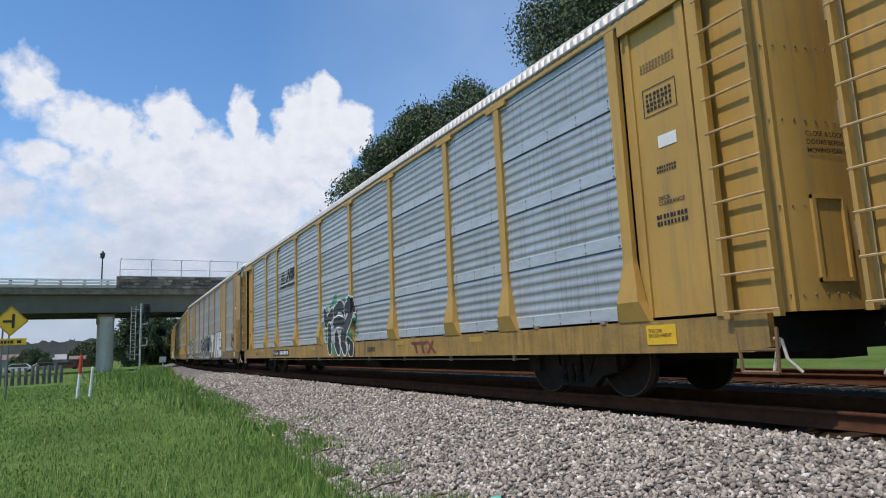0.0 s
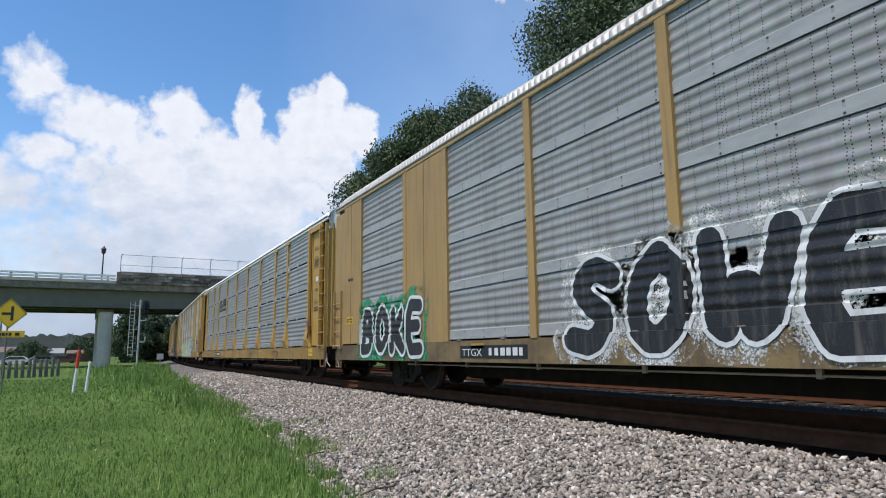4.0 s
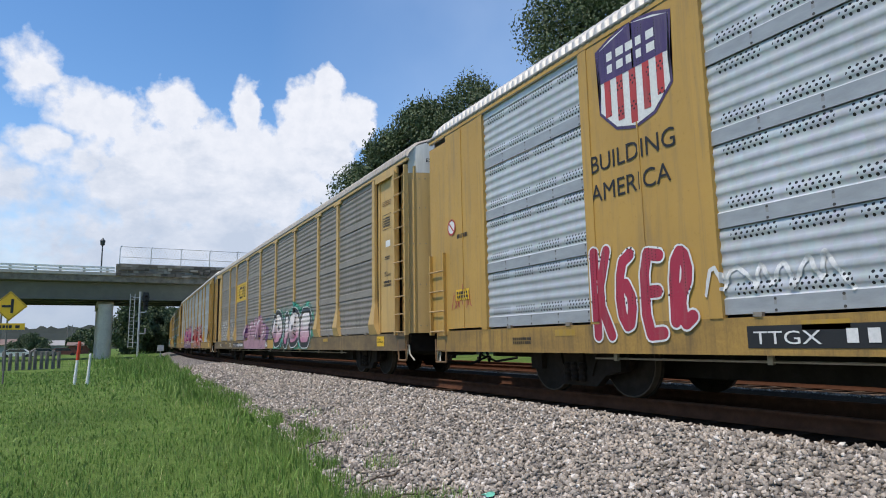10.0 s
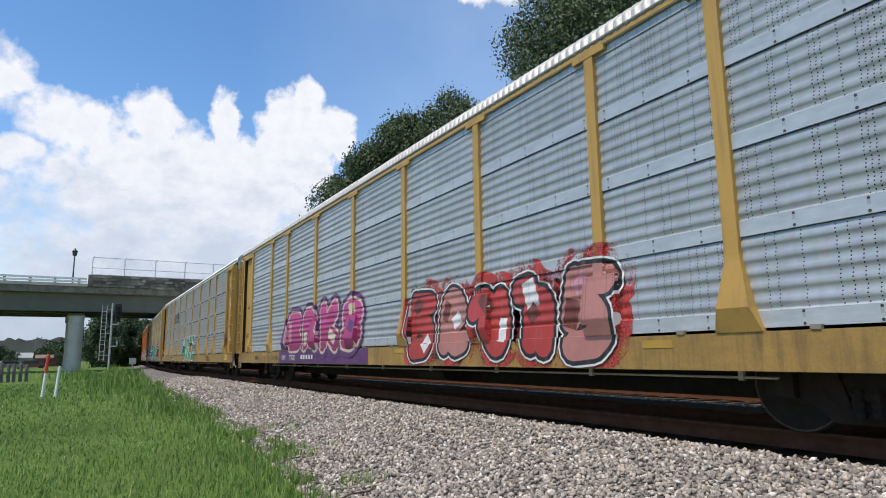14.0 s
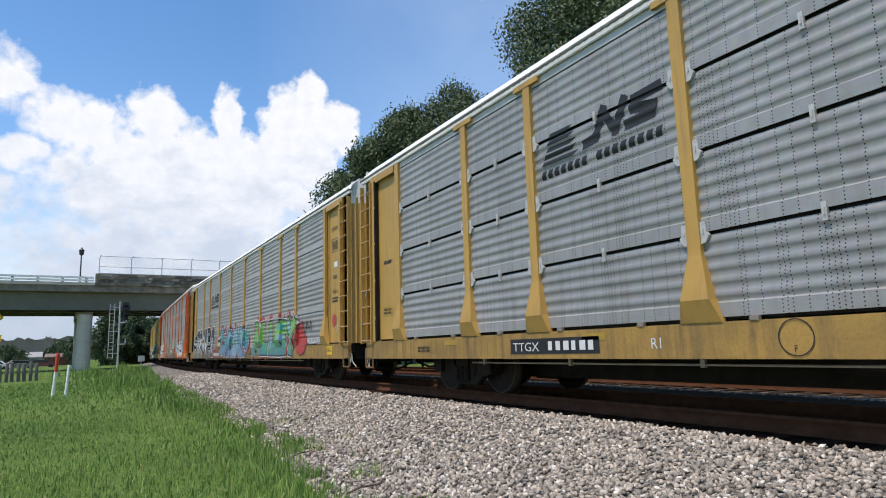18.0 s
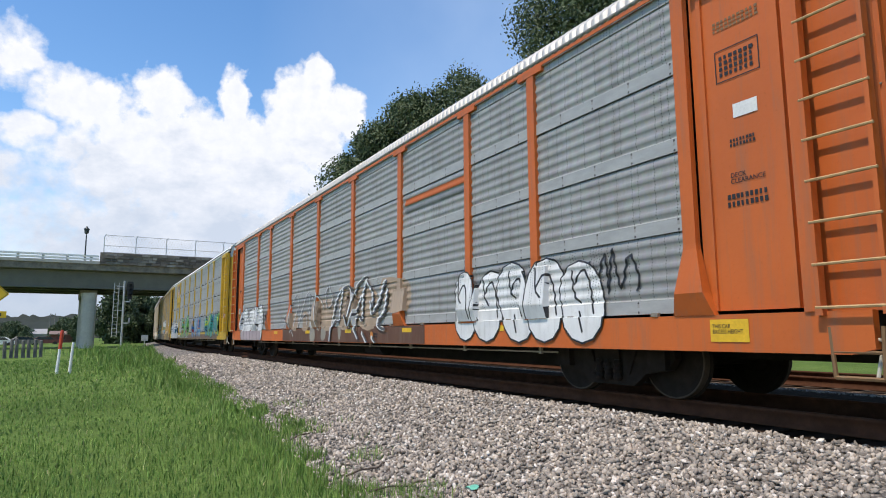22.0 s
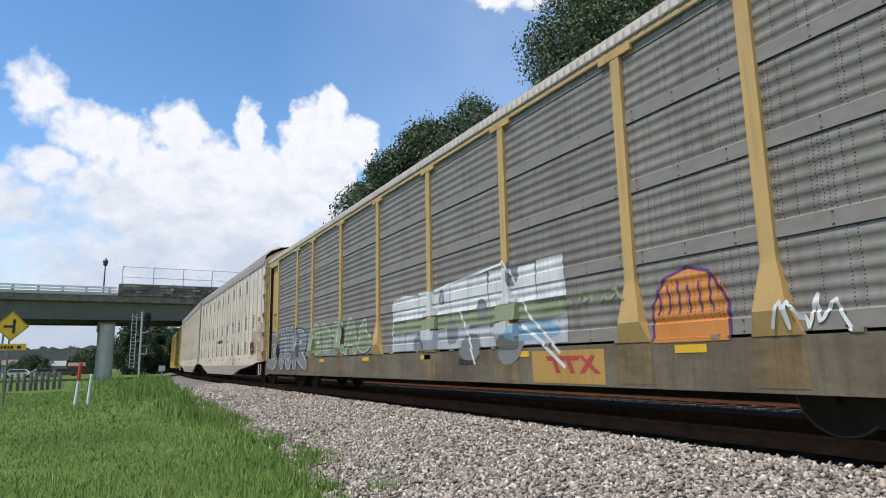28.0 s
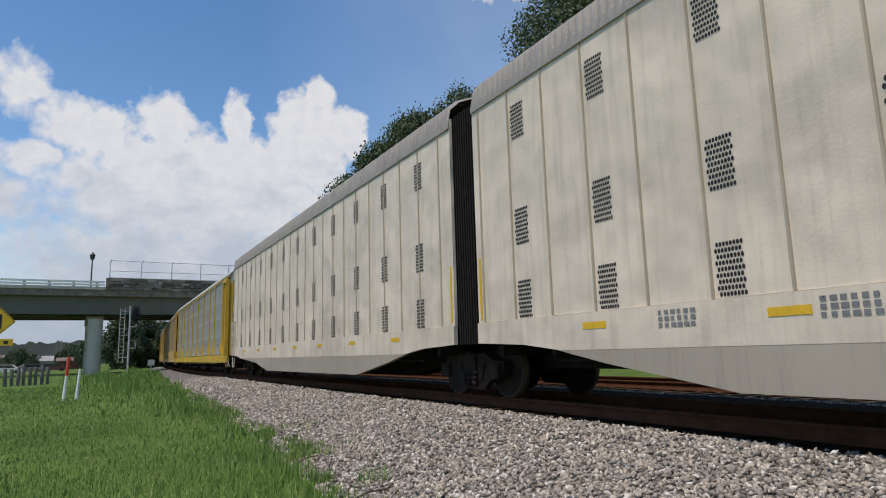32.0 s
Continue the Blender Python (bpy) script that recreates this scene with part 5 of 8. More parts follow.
def skin(car, name, shapes, layer, mat, label="", flat=None, wide=False):
    """shapes: lists of (points, faces) in the plane of the side, (y, z); they are cut along the ribs and laid on the skin."""
    bm = bmesh.new()
    for k, (pts, faces) in enumerate(shapes):
        vs = [bm.verts.new((0.00003 * (k % 32), y, z)) for y, z in pts]
        for f in faces:
            if len(set(f)) > 2:
                try:
                    bm.faces.new([vs[i] for i in f])
                except ValueError:
                    pass
    bmesh.ops.triangulate(bm, faces=bm.faces)
    if flat is None and bm.verts:
        ys, zs = [v.co.y for v in bm.verts], [v.co.z for v in bm.verts]
        for z in ZCUTS:
            if min(zs) < z < max(zs):
                bmesh.ops.bisect_plane(bm, geom=bm.verts[:] + bm.edges[:] + bm.faces[:], plane_co=(0, 0, z), plane_no=(0, 0, 1))
        for e in EDGES:
            for w in (-0.0895, -0.0865, 0.0865, 0.0895) if wide or max(zs) > 1.9 else ():
                if min(ys) < e + w < max(ys):
                    bmesh.ops.bisect_plane(bm, geom=bm.verts[:] + bm.edges[:] + bm.faces[:], plane_co=(0, e + w, 0), plane_no=(0, 1, 0))
            for w in (-0.292, -0.288, 0.288, 0.292) if not wide else ():
                if min(ys) < e + w < max(ys):
                    bmesh.ops.bisect_plane(bm, geom=bm.verts[:] + bm.edges[:] + bm.faces[:], plane_co=(0, e + w, 0), plane_no=(0, 1, 0))
        for v in bm.verts:
            v.co.x = out_x(v.co.y, v.co.z, wide, layer) - v.co.x
    else:
        for v in bm.verts:
            v.co.x = flat - 0.003 * layer - v.co.x
    for f in bm.faces:
        f.normal_update()
        if f.normal.x > 0:
            f.normal_flip()
    if car in PIERCED and mat.name in PIERCED[car]:
        mat = PIERCED[car][mat.name]
    me = rounded(mesh_of(bm, name, mat, False, False))
    return put_part(name, me, car, label=label)


GLYPHS = {}


def glyph(ch, fat):
    """A letter of the built-in font as points and faces, fattened."""
    if (ch, fat) not in GLYPHS:
        cu = bpy.data.curves.new("glyph", "FONT")
        cu.body, cu.offset, cu.resolution_u = ch, fat, 3
        ob = new("glyph", cu)
        me = bpy.data.meshes.new_from_object(ob)
        pts = np.array([v.co[:2] for v in me.vertices]) if len(me.vertices) else np.zeros((0, 2))
        GLYPHS[ch, fat] = (pts, [tuple(p.vertices) for p in me.polygons])
        bpy.data.objects.remove(ob), bpy.data.curves.remove(cu), bpy.data.meshes.remove(me)
    return GLYPHS[ch, fat]


def words(car, text, y, z, height, mat, flat, layer=1, fat=0.01, name="stencil", stretch=1.0, gap=1.22):
    """Plain lettering; y is where it begins, at the end that lies further back."""
    shapes = []
    for k, line in enumerate(text.split("\n")):
        pts, faces = glyph(line, fat)
        if len(pts):
            shapes.append(([(y - p[0] * height * 1.35 * stretch, z - k * height * gap + p[1] * height * 1.35) for p in pts], faces))
    return skin(car, name, shapes, layer, mat, flat=flat)


def letters(car, text, y0, y1, z0, z1, fill, edge, halo=None, glow=None, fat=0.06, wide=False, shadow=None, label="", lean=0.0, rise=0.0, seed=1, pen=0.065):
    """Sprayed block letters, each stretched to its own box between y0 (further back) and y1."""
    rng = random.Random(seed)
    n = len(text)
    w = (y0 - y1) / n
    layers = {"glow": [], "shadow": [], "halo": [], "edge": [], "fill": []}
    for i, ch in enumerate(text):
        base, _ = glyph(ch, fat)
        lo, hi = base.min(0), base.max(0)
        yl = y0 - i * w + 0.02 * w
        a, b = z0 + rng.uniform(-0.03, 0.05), z1 + rng.uniform(-0.12, 0.12) + rise * i / max(1, n - 1)

        def lay(more, dy=0.0, dz=0.0):
            size = 0.5 * (w / (hi[0] - lo[0]) + (b - a) / (hi[1] - lo[1]))
            pts, faces = glyph(ch, round(fat + more / size, 3))
            out = []
            for p in pts:
                u, v = (p - lo) / (hi - lo)
                out.append((yl - u * w * 0.98 - lean * (v - 0.5) * (b - a) + dy, a + v * (b - a) + dz))
            return out, faces
        if glow:
            layers["glow"].append(lay(0.17))
        if shadow:
            layers["shadow"].append(lay(0.07, 0.42, -0.12))
            layers["shadow"].append(lay(0.07, 0.24, -0.06))
        if halo:
            layers["halo"].append(lay(pen + 0.035))
        layers["edge"].append(lay(pen))
        layers["fill"].append(lay(0.0))
    for k, (key, mat) in enumerate((("glow", glow), ("shadow", shadow), ("halo", halo), ("edge", edge), ("fill", fill))):
        if mat and layers[key]:
            shapes = [([(y, min(max(z, 0.63), 4.7)) for y, z in pts], faces) for pts, faces in layers[key]]
            for j, sh in enumerate(shapes):
                skin(car, "sprayed_" + ("letter" if key == "fill" else key), [sh], k + 0.2 * (j % 3), S[mat], label if key == "fill" and not j else "", wide=wide)


def blob(cy, cz, ry, rz, rng, n=18, power=2.6, wob=0.10):
    pts = []
    ph = rng.uniform(0, 6)
    for k in range(n):
        a = k * math.tau / n
        c, s = math.cos(a), math.sin(a)
        r = (abs(c) ** power + abs(s) ** power) ** (-1 / power) * (1 + wob * math.sin(2 * a + ph) + wob * 0.6 * math.sin(3 * a + ph * 2))
        pts.append((cy - c * r * ry, cz + s * r * rz))
    return pts, [tuple(range(n))]


def stroke(points, w):
    """A ribbon along points in the plane of the side."""
    pts, faces = [], []
    for i, (y, z) in enumerate(points):
        a, b = points[max(0, i - 1)], points[min(len(points) - 1, i + 1)]
        dy, dz = b[0] - a[0], b[1] - a[1]
        l = math.hypot(dy, dz) or 1
        pts += [(y - dz / l * w / 2, z + dy / l * w / 2), (y + dz / l * w / 2, z - dy / l * w / 2)]
        if i:
            faces.append((2 * i - 2, 2 * i - 1, 2 * i + 1, 2 * i))
    return pts, faces


# centre lines of fat sprayed letters in a unit square; the digits stand for forms that are no letters
LINES = {
    "A": [[(0.05, 0), (0.42, 0.95), (0.60, 0.95), (0.95, 0)], [(0.28, 0.34), (0.74, 0.34)]],
    "B": [[(0.15, 0), (0.15, 1), (0.7, 0.95), (0.75, 0.62), (0.2, 0.52), (0.85, 0.42), (0.8, 0.03), (0.15, 0)]],
    "C": [[(0.9, 0.8), (0.6, 1), (0.2, 0.85), (0.08, 0.45), (0.3, 0.05), (0.9, 0.12)]],
    "D": [[(0.12, 0), (0.12, 1), (0.62, 0.95), (0.92, 0.55), (0.75, 0.08), (0.12, 0)]],
    "E": [[(0.9, 0.95), (0.15, 1), (0.12, 0), (0.9, 0.02)], [(0.15, 0.52), (0.75, 0.52)]],
    "I": [[(0.5, 0), (0.5, 1)]],
    "K": [[(0.15, 0), (0.12, 1)], [(0.85, 1), (0.25, 0.45), (0.95, 0)]],
    "L": [[(0.2, 1), (0.2, 0.03), (0.9, 0.03)]],
    "M": [[(0.05, 0), (0.15, 1), (0.5, 0.4), (0.85, 1), (0.95, 0)]],
    "N": [[(0.1, 0), (0.12, 1), (0.85, 0.05), (0.9, 1)]],
    "O": [[(0.5, 1), (0.12, 0.75), (0.12, 0.25), (0.5, 0), (0.88, 0.25), (0.88, 0.75), (0.5, 1)]],
    "R": [[(0.12, 0), (0.12, 1), (0.75, 0.95), (0.8, 0.6), (0.2, 0.48), (0.95, 0)]],
    "S": [[(0.88, 0.85), (0.5, 1), (0.15, 0.78), (0.4, 0.55), (0.85, 0.35), (0.6, 0.02), (0.1, 0.1)]],
    "T": [[(0, 0.92), (1, 0.98)], [(0.52, 0.92), (0.45, 0)]],
    "U": [[(0.12, 1), (0.12, 0.2), (0.5, 0), (0.88, 0.2), (0.88, 1)]],
    "W": [[(0.0, 1), (0.22, 0), (0.5, 0.7), (0.75, 0), (1, 1)]],
    "Y": [[(0.05, 1), (0.5, 0.45), (0.95, 1)], [(0.5, 0.45), (0.42, 0)]],
    "1": [[(0.15, 0.1), (0.2, 0.8), (0.6, 1), (0.85, 0.65), (0.4, 0.4), (0.5, 0.05), (0.9, 0.15)]],
    "2": [[(0.8, 0.95), (0.25, 0.85), (0.12, 0.3), (0.6, 0.05), (0.85, 0.4), (0.5, 0.6)]],
    "3": [[(0.1, 0.9), (0.45, 0.95), (0.4, 0.1)], [(0.4, 0.5), (0.8, 0.8), (0.75, 0.05)]],
    "4": [[(0.5, 0.95), (0.15, 0.6), (0.6, 0.45), (0.9, 0.2), (0.45, 0), (0.1, 0.15)]],
    "5": [[(0.1, 0.75), (0.3, 1), (0.55, 0.75), (0.5, 0.25), (0.75, 0.02), (0.95, 0.3), (0.85, 0.9)]],
    "6": [[(0.9, 0.9), (0.2, 0.95), (0.3, 0.5), (0.8, 0.5), (0.75, 0.05), (0.1, 0.0)], [(0.2, 0.95), (0.05, 0.4)]],
}


def disc(y, z, r, n=12):
    return [(y + r * math.cos(k * math.tau / n), z + r * math.sin(k * math.tau / n)) for k in range(n)], [tuple(range(n))]


def fat_line(pts, w, square=False):
    """A thick line with round joints as shapes in the plane of the side."""
    out = []
    for k, (a, b) in enumerate(zip(pts, pts[1:])):
        a, b = Vector(a), Vector(b)
        d = (b - a).normalized() * (w / 2)
        n = Vector((-d.y, d.x))
        p = a - d if square and k == 0 else a
        q = b + d if square and k == len(pts) - 2 else b
        out.append(([tuple(p + n), tuple(q + n), tuple(q - n), tuple(p - n)], [(0, 1, 2, 3)]))
    for k, p in enumerate(pts):
        if not square:
            out.append(disc(p[0], p[1], w / 2))
        elif 0 < k < len(pts) - 1:
            r = w / 2 * 0.98
            out.append(([(p[0] - r, p[1] - r), (p[0] + r, p[1] - r), (p[0] + r, p[1] + r), (p[0] - r, p[1] + r)], [(0, 1, 2, 3)]))
    return out


def bounded(shapes, low=0.63):
    return [([(y, min(max(z, low), 4.7)) for y, z in p], f) for p, f in shapes]


def curved(pts):
    """Rounds the corners of a line once."""
    out = [pts[0]]
    for a, b in zip(pts, pts[1:]):
        out += [(a[0] * 0.75 + b[0] * 0.25, a[1] * 0.75 + b[1] * 0.25), (a[0] * 0.25 + b[0] * 0.75, a[1] * 0.25 + b[1] * 0.75)]
    return out + [pts[-1]]


def throw_up(car, lines, w, fill, edge, pen=0.05, layer=2.0, halo=None, halo_w=0.05, square=False, label="", wide=False, shine=None, second=None, seed=1):
    """One fat sprayed form: its lines in metres, laid as outline, fill, patches and shine."""
    rng = random.Random(seed)
    rows = []
    if halo:
        rows.append(("halo", halo, w + 2 * (pen + halo_w), 0.0))
    rows += [("edge", edge, w + 2 * pen, 0.4), ("form", fill, w, 0.8)]
    for nm, mat, ww, up in rows:
        sh = [q for ln in lines for q in fat_line(ln, ww, square)]
        skin(car, "sprayed_" + nm, bounded(sh), layer + up, S[mat], label if nm == "form" else "", wide=wide)
    segs = [(a, b) for ln in lines for a, b in zip(ln, ln[1:])]
    for k, mat in enumerate(second or ()):
        (a, b) = segs[rng.randrange(len(segs))]
        u, v = sorted((rng.uniform(0, 0.5), rng.uniform(0.5, 1)))
        p, q = [(a[0] + (b[0] - a[0]) * f, a[1] + (b[1] - a[1]) * f) for f in (u, v)]
        skin(car, "sprayed_patch", bounded(fat_line([p, q], w * rng.uniform(0.45, 0.8), True)), layer + 1.2 + 0.1 * k, S[mat], wide=wide)
    if shine:
        for ln in lines:
            a, b = ln[0], ln[1]
            p = [(a[0] + w * 0.22, a[1] + w * 0.15), (a[0] * 0.4 + b[0] * 0.6 + w * 0.24, a[1] * 0.4 + b[1] * 0.6 + w * 0.12)]
            skin(car, "sprayed_shine", bounded(fat_line(p, 0.04)), layer + 1.6, S[shine], wide=wide)


def piece(car, text, y0, y1, z0, z1, w, fill, edge, pen=0.05, halo=None, glow=None, square=False, label="", lean=0.0, rise=0.0, shine=None, second=None, wide=False, seed=1, base=2.0, smooth=True, halo_w=0.03):
    """A row of fat sprayed letters from y0, further back, to y1."""
    rng = random.Random(seed)
    n = len(text)
    cell = (y0 - y1) / n
    w = min(w, 0.34 * cell)
    for i, ch in enumerate(text):
        fills = fill if isinstance(fill, (list, tuple)) else [fill]
        a = z0 + w / 2 + pen + rng.uniform(0, 0.06)
        b = z1 - w / 2 - pen + rng.uniform(-0.10, 0.06) + rise * i / max(1, n - 1)
        cw = max(0.1, cell - w * 0.80)
        yl = y0 - i * cell - w * 0.40
        lines = []
        for ln in LINES[ch]:
            q = [(yl - u * cw - lean * (v - 0.5) * (b - a), a + v * (b - a)) for u, v in ln]
            lines.append(curved(q) if smooth and not square else q)
        if glow:
            sh = [q for ln in lines for q in fat_line(ln, w + 2 * pen + 0.42)]
            skin(car, "sprayed_mist", bounded(sh), 0.25 * (i % 4), S[glow], wide=wide)
        throw_up(car, lines, w, fills[i % len(fills)], edge, pen, base + 1.0 * i, halo, halo_w, square, label if not i else "", wide, shine, rng.sample(second, min(len(second), 2)) if second else None, seed + i)


def pills(car, y0, y1, z0, z1, n, fill, edge, seed, label, wide=False, second=None, pen=0.028, low=None, line=None):
    """Upright rounded forms side by side under one outline, with hooks and bars drawn inside."""
    r = random.Random(seed)
    cell = (y0 - y1) / n
    for i in range(n):
        c = y0 - (i + 0.5) * cell
        w = cell * r.uniform(0.92, 1.12)
        top, lean = z1 - r.uniform(0, 0.16), r.uniform(-0.12, 0.12)
        body = [(c + lean, z0 + w * 0.4), (c, (z0 + z1) / 2), (c - lean, top - w / 2)]
        throw_up(car, [curved(body)], w, fill, edge, pen, 2.0 + 0.9 * i, label=label if not i else "", wide=wide, seed=seed + i)
        up = 2.0 + 0.9 * i + 1.3
        if second:
            skin(car, "sprayed_patch", bounded(fat_line([(c + 0.1 * w, z0 + r.uniform(0.4, 0.6)), (c - 0.1 * w, z0 + r.uniform(0.65, 0.85))], w * 0.34)), up, S[second[i % len(second)]], wide=wide)
        k = r.choice((-1, 1))
        hooks = [[(c + 0.30 * w * k, z0 + 0.30), (c + 0.22 * w * k, z0 + 0.75), (c - 0.05 * w, z0 + 0.92), (c - 0.16 * w * k, z0 + 0.7)],
                 [(c - 0.22 * w * k, top - 0.12), (c - 0.18 * w * k, top - 0.45), (c + 0.02 * w, top - 0.55)],
                 [(c - 0.05 * w, z0 + 0.06), (c + 0.04 * w, z0 + 0.32)]]
        for h in hooks[: r.choice((2, 3))]:
            skin(car, "sprayed_stroke", bounded(fat_line(curved(h), pen * 1.25)), up + 0.3, S[line or edge], wide=wide)
    if low:
        skin(car, "sprayed_band", [quad(y0 - 0.1, y1 + 0.1, 0.634, 0.99)], 2.0 + 0.9 * n + 1.4, S[low], wide=wide)
        for i in range(n + 1):
            y = y0 - 0.12 - (y0 - y1 - 0.24) * i / n
            skin(car, "sprayed_stroke", bounded(fat_line([(y, 0.65), (y + 0.05, 0.99)], pen * 1.3)), 2.0 + 0.9 * n + 2.0, S[line or edge], wide=wide)


def scrawl(car, y0, y1, z0, z1, n, w, mat, seed, flat=None, wide=False, layer=3.0):
    """A quick tag that cannot be read: one thin looping line."""
    r = random.Random(seed)
    pts = []
    for k in range(n * 3 + 1):
        u = k / (n * 3)
        pts.append((y0 + (y1 - y0) * u + r.uniform(-0.4, 0.4) * (y1 - y0) / n, z0 + (z1 - z0) * ((0.08, 0.92, 0.45)[k % 3] + r.uniform(-0.12, 0.12))))
    skin(car, "tag", bounded(fat_line(curved(pts), w)), layer, S[mat], flat=flat, wide=wide)


def grown(poly, d):
    """A polygon moved outwards by d."""
    n = len(poly)
    area = sum(poly[k][0] * poly[(k + 1) % n][1] - poly[(k + 1) % n][0] * poly[k][1] for k in range(n))
    sg = 1 if area > 0 else -1
    out = []
    for k in range(n):
        a, b, c = Vector(poly[k - 1]), Vector(poly[k]), Vector(poly[(k + 1) % n])
        e, f = (b - a).normalized(), (c - b).normalized()
        na, nb = Vector((e.y, -e.x)) * sg, Vector((f.y, -f.x)) * sg
        m = na + nb
        m = m / max(0.55, m.length_squared / 2)
        out.append(tuple(b + m * d))
    return out


# fat block letters in a unit square
SLABS = dict(
    H=[(0.0, 0), (0.36, 0), (0.39, 0.33), (0.53, 0.33), (0.56, 0), (1, 0), (0.96, 1.02), (0.56, 1.0), (0.50, 0.60), (0.44, 0.60), (0.42, 0.95), (0.08, 0.93)],
    A=[(0.0, 0), (0.30, 0), (0.37, 0.27), (0.58, 0.30), (0.64, 0), (1, 0), (0.78, 1.03), (0.16, 0.94)],
    M=[(0.0, 0), (0.40, 0), (0.38, 0.52), (0.46, 0.33), (0.60, 0.62), (0.68, 0), (1, 0), (0.92, 1.0), (0.60, 0.97), (0.47, 0.70), (0.30, 1.0), (0.04, 0.86)],
    R=[(0.0, 0), (0.34, 0), (0.40, 0.36), (0.66, 0), (1.05, 0), (0.82, 0.44), (0.97, 0.62), (0.95, 0.88), (0.72, 1.0), (0.06, 1.0)])


def slab_letters(car, spec, z0, z1, cast, wide, label):
    """Huge block letters: silver face, black and white outline, lime sides cast to one hand."""
    for ch, ya, yb in spec:
        face = [(ya + (yb - ya) * u, z0 + (z1 - z0) * v) for u, v in SLABS[ch]]
        clip = lambda p: [(y, min(max(z, 0.632), 4.7)) for y, z in p]
        put = lambda nm, p, layer, mat, lab="": skin(car, nm, [(clip(p), [tuple(range(len(p)))])], layer, S[mat], lab, wide=wide)
        moved = lambda k: [(y + cast * k, z - 0.55 * cast * k) for y, z in face]
        put("sprayed_mist", grown(moved(0.45), 0.34), 0, "rose")
        put("sprayed_halo", grown(face, 0.12), 1.4, "white")
        for nm, d, layer, mat in (("halo", 0.115, 0.8, "white"), ("edge", 0.07, 2, "black"), ("side", 0.0, 3, "lime_holed")):
            ring = grown(face, d) if d else face
            n = len(ring)
            for j in range(n):
                (a, b), (e, f) = ring[j], ring[(j + 1) % n]
                put("sprayed_" + nm, [(a, b), (e, f), (e + cast, f - 0.55 * cast), (a + cast, b - 0.55 * cast)], layer + 0.06 * j, mat)
        a = (yb - ya) * 0.05
        put("sprayed_side", [(ya + a, z0), (yb - a, z0), (yb - 2 * a, z0 + 0.9), (ya + 2 * a, z0 + 0.9)], 2.95, "lime_holed")
        put("sprayed_edge", grown(face, 0.06), 4, "black")
        put("sprayed_letter", face, 5, "silver_holed", label)
        if ch == "A":
            c = (ya + yb) / 2
            put("sprayed_counter", [(c + 0.08, z0 + 0.72), (c - 0.09, z0 + 0.72), (c - 0.01, z0 + 1.0)], 6, "black")
        if ch == "R":
            q = [(ya - 0.75, z0 + 0.88), (ya - 1.45, z0 + 0.88), (ya - 1.45, z0 + 1.2), (ya - 0.75, z0 + 1.2)]
            put("sprayed_edge", grown(q, 0.06), 6, "black")
            put("sprayed_counter", q, 7, "lime")


def slivers(car, y0, y1, z0, z1, n, mat, seed, layer, wide=False):
    """Thin pointed cuts between sprayed forms."""
    r = random.Random(seed)
    for k in range(n):
        y, z = y0 + (y1 - y0) * (k + r.uniform(0.2, 0.8)) / n, r.uniform(z0 + 0.3, z1 - 0.3)
        h, w, t = r.uniform(0.18, 0.42), r.uniform(0.03, 0.10), r.uniform(-0.22, 0.22)
        skin(car, "sprayed_sliver", [([(y + w, z - h * 0.5), (y + t, z - h), (y - w, z - h * 0.1), (y - t, z + h)], [(0, 1, 2, 3)])], layer + 0.1 * (k % 4), S[mat], wide=wide)


def flame(car, y, z0, h, w, mat, layer=1):
    skin(car, "sprayed_flame", [([(y + w, z0), (y - w, z0), (y - w * 0.9, z0 + h * 0.3), (y - w * 0.35, z0 + h * 0.55), (y - w * 0.45, z0 + h), (y + w * 0.25, z0 + h * 0.72), (y + w * 0.2, z0 + h * 0.45), (y + w * 0.8, z0 + h * 0.25)], [tuple(range(8))])], layer, S[mat], "red sprayed flame")


def bars(car, y0, y1, z0, z1, n, mat, flat, rng, rows=1, layer=1, name="stencil"):
    """Lettering that cannot be read, as plain bars."""
    sh = []
    for r in range(rows):
        h = (z1 - z0) / rows
        w = (y0 - y1) / n
        for i in range(n):
            a = y0 - i * w
            q = w * rng.uniform(0.5, 0.8)
            za = z1 - (r + 1) * h + h * 0.18
            sh.append(([(a, za), (a - q, za), (a - q, za + h * 0.66), (a, za + h * 0.66)], [(0, 1, 2, 3)]))
    tagged(skin(car, name, sh, layer, mat, flat=flat), kind="stuff")


def quad(y0, y1, z0, z1):
    return [(y0, z0), (y1, z0), (y1, z1), (y0, z1)], [(0, 1, 2, 3)]


SILL_X = -HALF - 0.037
rngd = random.Random(5)


def number_plate(car, y0, y1, z=0.80):
    skin(car, "number_board", [quad(y0, y1, z - 0.11, z + 0.11)], 0, M["black"], "black number board", flat=SILL_X)
    w = (y0 - y1) * 0.42
    words(car, "TTGX", y0 - 0.07, z - 0.07, 0.135, M["plate_white"], SILL_X, 2, 0.0, stretch=w / 0.62)
    bars(car, y0 - 0.10 - w, y1 + 0.04, z - 0.095, z + 0.095, 6, M["plate_white"], SILL_X, rngd, 1, 2)


